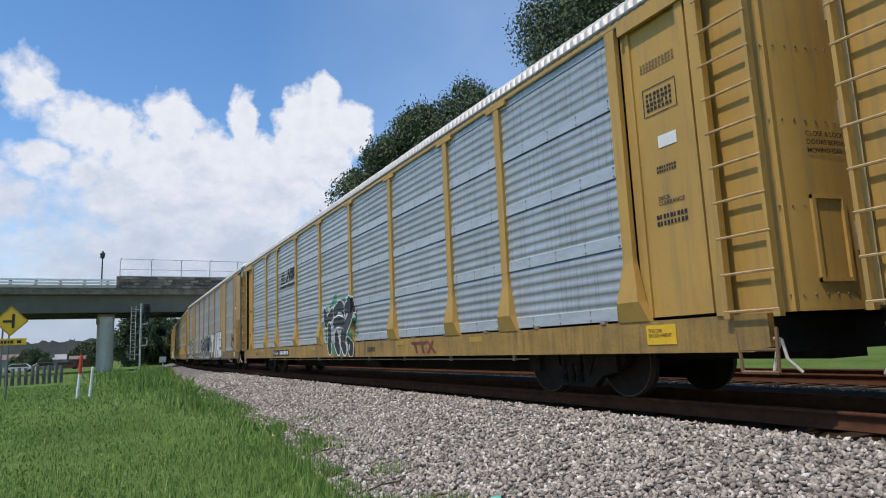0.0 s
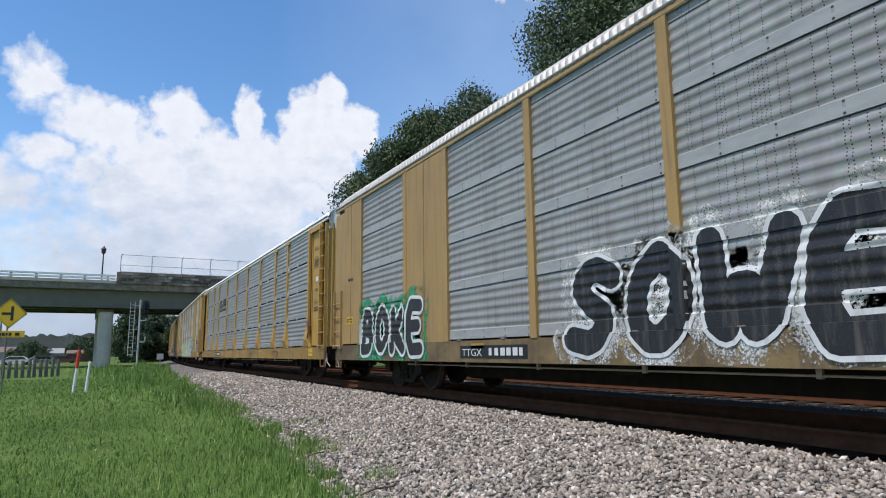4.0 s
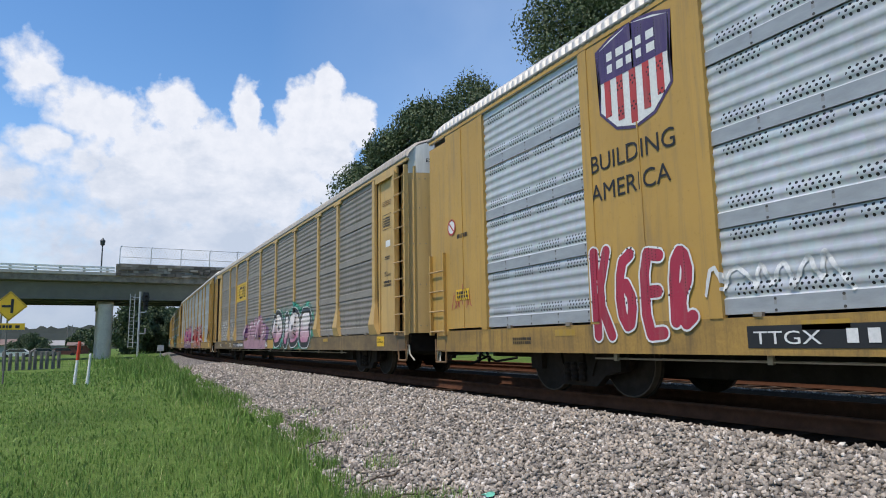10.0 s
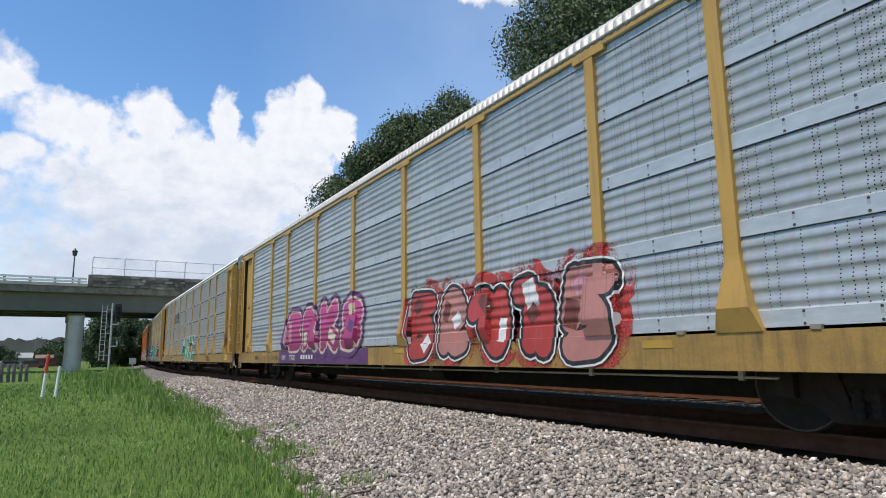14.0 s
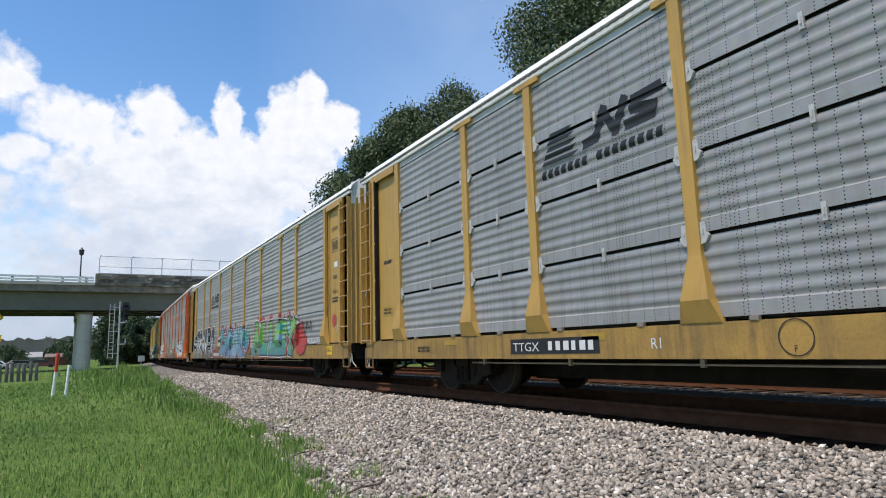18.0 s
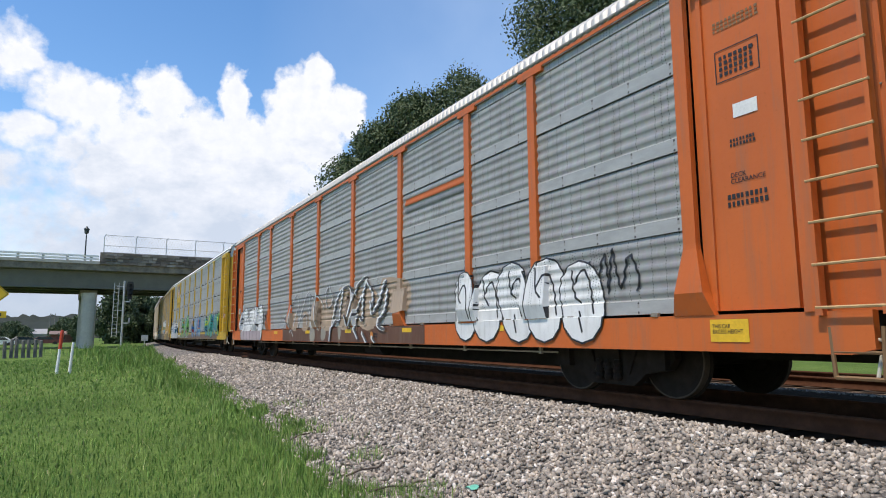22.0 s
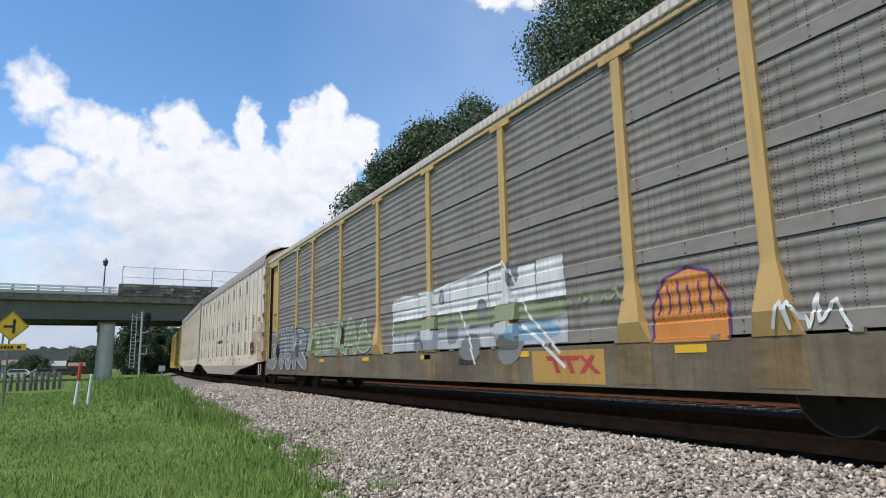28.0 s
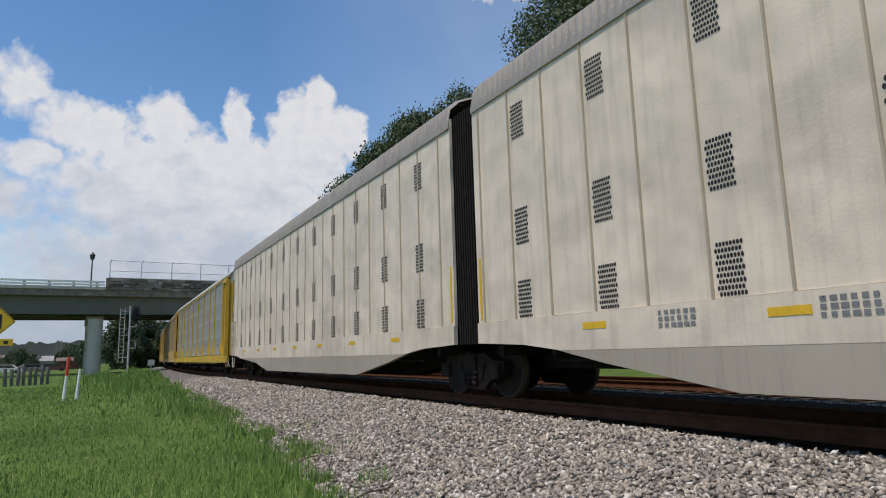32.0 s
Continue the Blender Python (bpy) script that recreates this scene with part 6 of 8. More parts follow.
def sill_mark(car, y, col="maroon", z=0.80):
    """The owner's mark on the sill: a bar with slanting legs."""
    for k, p in enumerate(([(0, 0.12), (0.78, 0.12), (0.72, 0.055), (0.03, 0.055)], [(0.15, 0.053), (0.25, 0.053), (0.33, -0.12), (0.23, -0.12)], [(0.47, 0.053), (0.57, 0.053), (0.65, -0.12), (0.55, -0.12)],
                           [(0.74, 0.12), (0.82, 0.12), (1.18, -0.12), (1.06, -0.12)], [(0.98, 0.12), (1.08, 0.12), (0.84, -0.12), (0.74, -0.12)])):
        skin(car, "owner_mark", [([(y - u, z + v) for u, v in p], [(0, 1, 2, 3)])], 1 + 0.2 * k, S[col], "dark red owner mark" if not k else "", flat=SILL_X)


def ring_mark(car, y, z, r=0.17):
    pts = [(y + r * math.cos(k * math.tau / 24), z + r * math.sin(k * math.tau / 24)) for k in range(25)]
    skin(car, "ring", [stroke(pts, 0.012)], 1, M["black"], "thin black stencilled ring", flat=SILL_X)
    words(car, "F", y + 0.03, z - 0.13, 0.06, M["black"], SILL_X, 1, 0.0)


def dark_logo(car, y0, y1, z0, z1):
    """A road's emblem on the sheets: slanting black bars, a dark block and a row of bars."""
    w, h = y0 - y1, z1 - z0
    at = lambda u, v: (y0 - u * w, z0 + v * h)
    for k in range(5):
        v = 0.30 + 0.145 * k
        skin(car, "emblem_bar", [([at(0.01 + 0.02 * k, v), at(0.30 - 0.01 * k, v), at(0.36 - 0.01 * k, v + 0.09), at(0.03 + 0.02 * k, v + 0.09)], [(0, 1, 2, 3)])], 1, M["black"], "black bars of a road emblem" if not k else "")
    for k, ln in enumerate(([(0.42, 0.42), (0.50, 0.45), (0.58, 0.95)], [(0.58, 0.92), (0.66, 0.45), (0.74, 0.95)], [(0.98, 0.92), (0.82, 0.88), (0.80, 0.72), (0.94, 0.62), (0.92, 0.48), (0.76, 0.46)])):
        skin(car, "emblem_bar", bounded(fat_line([at(*p) for p in ln], 0.13, True)), 1 + 0.3 * k, M["black"])
    for k in range(16):
        if k != 7:
            skin(car, "emblem_letter", [([at(k / 16, 0.0), at(k / 16 + 0.042, 0.0), at(k / 16 + 0.052, 0.19), at(k / 16 + 0.01, 0.19)], [(0, 1, 2, 3)])], 1, M["black"])


def shield(car, cy, cz, h, flat):
    w = h * 0.48

    def outline(k):
        return [(cy + w * k, cz + h * 0.40 * k), (cy + w * 0.6 * k, cz + h * 0.47 * k), (cy, cz + h * 0.52 * k), (cy - w * 0.6 * k, cz + h * 0.47 * k), (cy - w * k, cz + h * 0.40 * k), (cy - w * 0.92 * k, cz), (cy - w * 0.95 * k, cz - h * 0.25 * k), (cy - w * 0.5 * k, cz - h * 0.46 * k), (cy, cz - h * 0.52 * k), (cy + w * 0.5 * k, cz - h * 0.46 * k), (cy + w * 0.95 * k, cz - h * 0.25 * k), (cy + w * 0.92 * k, cz)], [tuple(range(12))]
    skin(car, "shield_edge", [outline(1.06)], 0, S["purple"], flat=flat)
    skin(car, "shield", [outline(1.0)], 1, M["plate_white"], "white shield emblem with red stripes", flat=flat)
    skin(car, "shield_top", [([(cy + w, cz + h * 0.40), (cy, cz + h * 0.52), (cy - w, cz + h * 0.40), (cy - w * 0.93, cz + 0.05 * h), (cy + w * 0.93, cz + 0.05 * h)], [(0, 1, 2, 3, 4)])], 2, S["purple"], flat=flat)
    st = [quad(cy + w * (0.72 - 0.36 * k) + w * 0.09, cy + w * (0.72 - 0.36 * k) - w * 0.09, cz - h * (0.33 + 0.16 * (1 - abs(k - 2) / 2)), cz + 0.05 * h) for k in range(5)]
    skin(car, "stripe", st, 2, S["red"], flat=flat)
    bars(car, cy + w * 0.7, cy - w * 0.7, cz + h * 0.10, cz + h * 0.36, 5, M["plate_white"], flat, rngd, 2, 3)


def dressing(key, wide=False, white_sign=True, text=True):
    """The stencils, plates and fittings that every car carries."""
    car = CAR[key]
    r = random.Random(len(key) * 7 + int(key[1:]))
    px = -HALF - 0.034 if wide else -HALF + 0.046
    for s in (-1, 1):
        c = s * 12.45
        if s < 0:
            words(car, "DECK\nCLEARANCE", c + 0.20, 2.42, 0.052, M["black"], px)
            bars(car, c + 0.25, c - 0.22, 2.10, 2.26, 9, M["black"], px, r, 2)
            frame_box = [quad(c + 0.30, c - 0.22, z, z + 0.012) for z in (3.48, 3.83)] + [quad(y, y - 0.012, 3.492, 3.83) for y in (c + 0.30, c - 0.208)]
            skin(car, "table_frame", frame_box, 1, M["black"], "thin black table frame", flat=px)
            bars(car, c + 0.25, c - 0.17, 3.53, 3.78, 7, M["black"], px, r, 4)
            bars(car, c + 0.30, c - 0.25, 4.05, 4.18, 11, M["rust"], px, r, 3)
            skin(car, "notice", [quad(c + 0.12, c - 0.16, 3.05, 3.2)], 1, M["plate_white"], "small white notice", flat=px)
            bars(car, c + 0.18, c - 0.12, 2.74, 2.84, 8, M["black"], px, r, 2)
            skin(car, "caution_plate", [quad(-11.95, -12.4, 0.72, 0.95)], 1, M["plate_yellow"], "yellow caution plate", flat=SILL_X)
            words(car, "THIS CAR\nEXCESS HEIGHT", -11.98, 0.86, 0.045, M["black"], SILL_X, 2, stretch=0.82)
        else:
            bars(car, c + 0.2, c - 0.2, 2.68, 2.80, 8, M["black"], px, r, 1)
            skin(car, "caution_plate", [quad(c + 0.28, c - 0.2, 1.55, 1.75)], 1, M["plate_yellow"] if wide else S["ochre"], "yellow caution plate", flat=px)
            bars(car, c + 0.24, c - 0.16, 1.58, 1.72, 6, M["black"], px, r, 2, 2)
    # reflective strips and fittings along the sill
    for y in (-7.9, -4.6, -1.2, 2.2, 5.9, 9.6):
        skin(car, "marker", [quad(y + 0.22, y - 0.22, 0.86, 0.95)], 0, S["ochre"] if int(key[1:]) < 8 else M["plate_yellow"], "yellow reflective strip", flat=SILL_X)
    bars(car, -2.6, -3.1, 0.74, 0.86, 9, M["black"], SILL_X, r, 2)
    bars(car, 10.9, 10.4, 0.74, 0.86, 9, M["black"], SILL_X, r, 2)
    # end of the car that faces forwards
    bm = bmesh.new()
    for x0, x1, z0, z1 in ((-1.06, -0.64, 1.28, 1.32), (-1.06, -0.64, 2.12, 2.16), (-1.06, -1.02, 1.28, 2.16), (-0.68, -0.64, 1.28, 2.16)):
        cs = [(-(END - 0.1 + 0.30 * (1 - (x / 1.46) ** 2) ** 0.7)) for x in (x0, x1)]
        vs = [bm.verts.new((x, y - d, z)) for x, y in zip((x0, x1), cs) for d in (0.0, 0.03) for z in (z0, z1)]
        for f in ((0, 1, 3, 2), (4, 6, 7, 5), (0, 4, 5, 1), (2, 3, 7, 6), (0, 2, 6, 4), (1, 5, 7, 3)):
            bm.faces.new([vs[i] for i in f])
    part("hatch", bm, M[dict_body[key]], car, "framed hatch in the end door")
    bm = bmesh.new()
    tube(bm, (-0.45, -END - 0.24, 1.1), (-0.45, -END - 0.24, 4.5), 0.035, 8)
    for z in (1.6, 2.9, 4.1):
        box(bm, -0.52, -0.38, -END - 0.30, -END - 0.16, z, z + 0.3)
    part("lock_rod", bm, M["steel"], car, "upright door lock rod")
    if text:
        me_pts = []
        for k, line in enumerate(("CLOSE & LOCK", "DOORS BEFORE", "MOVING CAR")):
            me_pts.append((line, 2.78 - 0.09 * k))
        end_words(car, me_pts, -1.02, 0.055)
        end_words(car, [("EXCESS HEIGHT CAR", 4.80)], -1.10, 0.085)
    # brake chain and small clips along the sheet foot
    for k in range(16):
        put_part("clip", flat_mesh("steel", -0.05, 0.05, 1.0, 1.045, -HALF - 0.045, 0.045), car, pose(0, -11.2 + k * 1.48, 0))
    if not wide:
        # folded corner of the end panel, rivets on the end door
        put_part("fold", flat_mesh(dict_body[key], -12.92, -12.80, 1.04, 4.68, -HALF - 0.012, 0.06), car)
        put_part("fold", flat_mesh(dict_body[key], -12.02, -11.96, 1.04, 4.68, -HALF + 0.02, 0.04), car)
        rivets(car, (1.16, 2.05, 2.95, 3.75, 4.42))
        return
    rivets(car, (1.12, 2.6, 4.3), "white")
    door_fittings(car, dict_body[key])
    bm = bmesh.new()
    for a, b in ((-11.6, -11.0), (-11.0, -10.5)):
        pts = [(-HALF - 0.02, a + (b - a) * q / 6, 0.60 - 0.16 * math.sin(math.pi * q / 6)) for q in range(7)]
        pipe(bm, pts, 0.012, 5)
    part("brake_chain", bm, M["steel"], car)


def door_y(x):
    """How far forward the bowed door at the front reaches."""
    return -(END - 0.1 + 0.30 * max(0.0, 1 - (x / 1.46) ** 2) ** 0.7)


def rivets(car, rows, mat="steel"):
    """Rows of rivet heads across the forward door, too small to pick apart."""
    bm = bmesh.new()
    for z in rows:
        for k in range(18):
            x = -1.38 + k * 0.13
            y = door_y(x)
            tube(bm, (x, y + 0.004, z), (x, y - 0.010, z), 0.013, 5)
    tagged(part("rivets", bm, M[mat], car, "rows of rivet heads"), kind="stuff")


def door_fittings(car, body):
    """Upper half, centre strip, lock rods and hinges of the tall two-leaf door."""
    turn = pose(0, 0, 0, 0, 0, 180)
    put_part("door_top", door_mesh(body, 4.0, 4.548, 0.312), car, turn, "painted upper part of the end door")
    for x0, x1, mat, z0, z1, lab in ((-1.02, -0.84, "dull_strip", 1.05, 4.0, "grey strip down the door"), (-0.62, -0.55, "dark", 1.2, 4.6, "dark gap between the door leaves"), (-0.16, -0.10, "steel", 1.1, 4.7, "steel lock rod")):
        bm = bmesh.new()
        vs = [[bm.verts.new((x, door_y(x) - d, z)) for z in (z0, z1)] for x in (x0, x1) for d in (0.0, 0.02)]
        for a, b in ((0, 1), (1, 3), (3, 2), (2, 0)):
            bm.faces.new((vs[a][0], vs[b][0], vs[b][1], vs[a][1]))
        part("door_strip", bm, M[mat], car, lab)
    for z in (1.35, 2.15, 3.05, 3.95):
        bm = bmesh.new()
        box(bm, -1.50, -1.30, -END - 0.06, -END + 0.06, z, z + 0.10)
        tube(bm, (-1.47, -END - 0.05, z - 0.06), (-1.47, -END - 0.05, z + 0.16), 0.022, 8)
        part("hinge", bm, M["steel"], car, "worn steel hinge")


def end_words(car, lines, x0, h):
    """Lettering on the forward end door, following its bow."""
    shapes = bmesh.new()
    for line, z in lines:
        pts, faces = glyph(line, 0.012)
        vs = []
        for p in pts:
            x = x0 - 0.0 + p[0] * h * 1.35
            y = -(END - 0.1 + 0.30 * (max(0.0, 1 - (x / 1.46) ** 2)) ** 0.7) - 0.012
            vs.append(shapes.verts.new((x, y, z + p[1] * h * 1.35)))
        for f in faces:
            shapes.faces.new([vs[i] for i in f])
    put_part("stencil", mesh_of(shapes, "stencil", M["black"]), car)


dict_body = {k: sets["body"] for k, _, sets in RACKS}
for key in ("C1", "C2", "C3", "C4", "C5", "C6", "C7", "C8", "C9", "C10", "C11", "C13"):
    dressing(key, wide=key in ("C2", "C4"))

# first car in view
c = CAR["C1"]
rr = random.Random(14)
for k in range(40):
    a = k * 0.77
    skin(c, "sprayed_speck", [blob(-0.32 + (1.25 + rr.uniform(-0.2, 0.28)) * math.cos(a), max(0.84, 1.50 + (0.72 + rr.uniform(-0.15, 0.14)) * math.sin(a)), rr.uniform(0.10, 0.26), rr.uniform(0.08, 0.18), rr, 10)], 0.1 * (k % 6), S["green_mist" if k % 3 else "green"], "green sprayed speck" if not k else "")
for k, (w, ln) in enumerate((
        (0.30, [(0.98, 1.92), (0.94, 1.62), (0.70, 1.66), (0.40, 1.84), (0.18, 1.88)]),
        (0.32, [(0.58, 1.46), (0.55, 1.15), (0.42, 0.86)]),
        (0.30, [(0.02, 1.88), (-0.30, 2.04), (-0.62, 2.0), (-0.78, 1.84)]),
        (0.30, [(0.06, 1.56), (-0.30, 1.64), (-0.76, 1.52)]),
        (0.32, [(-0.10, 1.22), (-0.20, 1.0), (-0.40, 0.84)]),
        (0.32, [(-0.62, 1.24), (-0.76, 1.0), (-0.92, 0.84)]),
        (0.38, [(-1.02, 1.88), (-1.28, 2.08), (-1.52, 1.98), (-1.50, 1.70), (-1.22, 1.42), (-1.14, 1.20)]))):
    throw_up(c, [curved(ln)], w, "black", "white", 0.045, 1.0 + 1.0 * k, label="black sprayed lobe with a white outline")
throw_up(c, [[(-1.36, 0.94), (-1.44, 0.84)]], 0.42, "black", "white", 0.045, 8.0)
words(c, "24", -1.22, 0.80, 0.17, S["white"], SILL_X, 18, 0.02, "tag")
dark_logo(c, 6.6, 4.45, 3.15, 3.80)
number_plate(c, 7.7, 5.2)
sill_mark(c, -5.2)
# black and white letters
c = CAR["C2"]
piece(c, "BOKE", 11.7, 8.0, 0.66, 1.98, 0.26, "black", "white", 0.07, None, "green_mist", label="black sprayed letters with white outlines", wide=True, seed=3)
piece(c, "SOWER", 3.5, -2.3, 0.62, 2.22, 0.34, "black", "white", 0.055, None, "white_mist", label="black sprayed letters with white outlines", wide=True, seed=4, lean=0.12)
piece(c, "TIME", -2.8, -7.7, 0.62, 2.2, 0.42, "white", "black", 0.05, None, None, True, label="white sprayed letters with black outlines", wide=True, seed=6, lean=-0.1)
scrawl(c, -2.3, -2.9, 1.35, 1.7, 3, 0.03, "black", 5, wide=True)
sill_mark(c, -1.7, "maroon")
words(c, "SPECIAL NO 24\nBRAKE BEAM REQUIRED", -6.5, 0.82, 0.05, M["black"], SILL_X, 14)
number_plate(c, 6.5, 4.4)
c = CAR["C3"]
dark_logo(c, 6.82, 4.52, 3.20, 3.86)
number_plate(c, 7.8, 5.8)
sill_mark(c, -6.85)
ring_mark(c, 3.2, 0.82)
words(c, "R1", 4.95, 0.74, 0.13, M["plate_white"], SILL_X, 1, 0.0)
# large yellow and silver letters
c = CAR["C4"]
slab_letters(c, (("H", 3.95, 1.65), ("A", 1.20, -0.98), ("M", -1.38, -3.52), ("R", -4.0, -6.2)), 0.60, 2.12, 0.74, True, "huge silver sprayed letters with lime sides")
letters(c, "ANT", -6.35, -8.2, 0.98, 1.75, "white", "black", None, None, 0.03, True, None, "small white sprayed letters", 0, 0.1)
piece(c, "K2E1", 9.0, 7.25, 0.74, 1.98, 0.24, "crimson", "white", 0.025, label="red sprayed tag with white outlines", wide=True, seed=8)
scrawl(c, 7.1, 5.7, 1.22, 1.62, 6, 0.045, "white", 3, wide=True)
shield(c, 8.02, 4.12, 1.30, -HALF - 0.036)
words(c, "BUILDING\nAMERICA", 8.90, 3.02, 0.25, M["black"], -HALF - 0.036, 1, 0.0, stretch=0.98, gap=1.6)
number_plate(c, 6.7, 4.6)
sill_mark(c, -2.0, "brown")
# white and rose letters on brown
c = CAR["C5"]
piece(c, "DIDE", -1.4, -6.2, 0.64, 2.05, 0.44, "pink_fade", "black", 0.17, "white", "teal_mist", label="white and pink sprayed letters on green mist", seed=2, lean=0.08)
skin(c, "sprayed_band", [quad(4.5, 0.1, 0.632, 0.995)], 1, S["mauve"], "mauve sprayed sill")
for k, (a, w, h) in enumerate(((4.15, 0.55, 1.72), (3.35, 0.66, 1.86), (2.45, 0.74, 1.98), (1.45, 0.80, 2.02), (0.62, 0.52, 1.62))):
    ln = curved([(a + 0.22, 0.95), (a + 0.05, 1.35), (a - 0.28, h - w / 2)])
    throw_up(c, [ln], w, "mauve", "plum", 0.022, 1.4 + 0.9 * k, label="mauve sprayed lobe with plum edges")
    skin(c, "sprayed_slit", bounded(fat_line([(a - 0.02, 1.12), (a - 0.16, 1.34), (a - 0.20, 1.5)], 0.10)), 6.4, S["plum"])
    skin(c, "sprayed_shine", bounded(fat_line([(a + 0.02, h - 0.34), (a - 0.16, h - 0.22)], 0.09)), 6.4, S["white"])
    skin(c, "sprayed_shine", bounded(fat_line([(a + 0.2, 1.16), (a + 0.1, 1.2)], 0.07)), 6.6, S["white"])
skin(c, "sprayed_mist", bounded(fat_line([(0.7, 1.5), (-0.1, 1.3), (0.0, 1.12)], 0.4)), 0.4, S["plum"])
skin(c, "emblem_panel", [quad(6.96, 4.34, 2.90, 3.78)], 0, M["bright"], "yellow emblem panel")
skin(c, "emblem", [stroke([(5.62, 3.1), (6.1, 3.1), (6.22, 3.2), (6.22, 3.45), (6.1, 3.56), (5.62, 3.56)], 0.10)], 2, M["black"], "black line emblem")
skin(c, "emblem", [stroke([(5.42, 3.06), (5.42, 3.52), (5.34, 3.58), (5.24, 3.54), (5.10, 3.14), (5.0, 3.08), (4.92, 3.14), (4.92, 3.62)], 0.10)], 2, M["black"])
for k, (y, top) in enumerate(((11.4, 1.93), (11.1, 1.90), (10.85, 2.08), (10.6, 2.08), (10.4, 2.04), (10.2, 2.1), (10.02, 2.12), (9.87, 2.12), (9.40, 2.1), (8.59, 2.08), (8.21, 2.12), (7.92, 2.12))):
    skin(c, "wavy_line", [stroke([(y + 0.028 * math.sin(q * 1.6 + k), 1.10 + (top - 1.10) * q / 20) for q in range(21)], 0.045)], 1, S["white"], "wavy white sprayed line")
skin(c, "wavy_line", [stroke([(9.02 + 0.06 * (-1) ** q, 1.3 + 0.07 * q) for q in range(12)], 0.04)], 4, S["white"])
words(c, "ETC", 9.1, 1.16, 0.14, S["white"], None, 4, 0.0, "tag")
words(c, "ETC", 8.42, 0.70, 0.22, S["white"], SILL_X, 3, 0.0, "tag")
words(c, "ETC", 11.5, 0.72, 0.17, S["white"], SILL_X, 3, 0.0, "tag")
scrawl(c, 0.3, -0.5, 1.7, 1.9, 3, 0.03, "deep", 7)
skin(c, "sprayed_patch", [quad(-0.3, -1.3, 0.66, 0.98)], 1, M["yellow"], "yellow patch on the sill")
scrawl(c, 0.05, -0.3, 0.70, 0.94, 3, 0.05, "white", 9)
number_plate(c, 7.4, 4.8)
# magenta and red letters
c = CAR["C6"]
skin(c, "sprayed_band", [quad(7.7, 0.4, 0.632, 0.995)], 0.5, S["plum"], "plum sprayed sill")
skin(c, "sprayed_mist", bounded(fat_line([(7.1, 0.9), (7.0, 1.5), (6.7, 1.9)], 0.45)), 0.8, S["plum"])
piece(c, "ERKS", 7.0, 0.7, 0.86, 2.32, 0.50, "mag_fade", "cream", 0.07, "plum", None, label="large magenta sprayed letters with cream and plum outlines", seed=15, second=["magenta", "plum", "cream", "pink"], halo_w=0.12)
piece(c, "61536", -1.6, -7.4, 0.64, 2.1, 0.40, ["red", "rose", "red"], "black", 0.06, "white", "red_mist", label="red and pink sprayed forms", seed=17, second=["pink", "white", "maroon"])
words(c, "DEVE", 7.3, 0.74, 0.13, S["white"], None, 6, 0.02, "tag")
words(c, "TTGX", 6.45, 0.72, 0.16, M["plate_white"], SILL_X, 10, 0.01)
bars(c, 5.3, 4.1, 0.72, 0.90, 5, M["plate_white"], SILL_X, rngd, 1, 10)
words(c, "XANADU", 8.6, 0.74, 0.14, S["black"], SILL_X, 2, 0.0, "tag")
c = CAR["C7"]
piece(c, "DUKE", 1.4, -2.85, 0.64, 2.16, 0.36, "green", "white", 0.055, None, None, label="green sprayed letters with pink and white fill", seed=18, second=["white", "pink", "white", "rose"], shine="white", lean=-0.05)
scrawl(c, -2.9, -3.4, 1.15, 1.7, 4, 0.03, "grey", 4)
dark_logo(c, 6.82, 4.52, 3.20, 3.86)
number_plate(c, 7.75, 5.8)
sill_mark(c, -6.95)
ring_mark(c, 3.2, 0.82)
words(c, "R1", 4.95, 0.74, 0.13, M["plate_white"], SILL_X, 1, 0.0)
c = CAR["C8"]
skin(c, "sprayed_band", [quad(7.0, -2.3, 0.632, 0.995)], 0.4, S["umber"], "dark sprayed sill")
for k, (a, b) in enumerate(((11.9, 10.6), (10.9, 9.6), (9.8, 8.3), (8.5, 7.0), (7.2, 5.7))):
    m_ = (a + b) / 2
    lines = [[(a, 0.80), (a - 0.10, 1.50), (a - 0.55, 1.95 + 0.1 * (k % 2))], [(m_ + 0.2, 1.55), (b + 0.1, 2.05), (b + 0.2, 0.85)], [(a - 0.1, 1.3), (m_, 1.15), (m_ - 0.1, 0.72)]]
    throw_up(c, lines, 0.34, "black", "white", 0.04, 1.6 + 0.9 * k, square=True, label="black jagged sprayed form with white edges", shine="white", seed=k)
slivers(c, 11.7, 5.9, 0.75, 2.05, 30, "white", 6, 7.4)
for y, h in ((10.9, 0.35), (9.2, 0.3), (8.0, 0.3), (6.9, 0.45), (6.2, 0.4)):
    flame(c, y, 1.95, h, 0.16, "red", 0)
for y, h, w in ((5.42, 0.55, 0.12), (5.06, 1.05, 0.22), (4.78, 0.72, 0.14)):
    flame(c, y, 0.66, h, w, "red", 1)
words(c, "TTGX", 6.6, 0.72, 0.17, M["plate_white"], SILL_X, 3, 0.01)
bars(c, 5.45, 3.95, 0.72, 0.91, 6, M["plate_white"], SILL_X, rngd, 1, 3)
piece(c, "CARBEN", 3.95, -2.35, 0.64, 2.0, 0.40, ["teal_fade", "sea_fade", "teal_fade", "sky"], "navy", 0.045, "white", "red_mist", label="blue and teal sprayed letters with red halo", seed=23, second=["sky", "blue", "magenta", "teal", "purple", "green"], shine="white", lean=-0.12)
piece(c, "ALLEY", -3.1, -9.1, 0.62, 2.05, 0.46, "alley_fade", "black", 0.06, "white", "red_mist", True, label="green block letters with black outlines", lean=-0.06, seed=24, second=["leaf", "blue", "teal", "sky"])
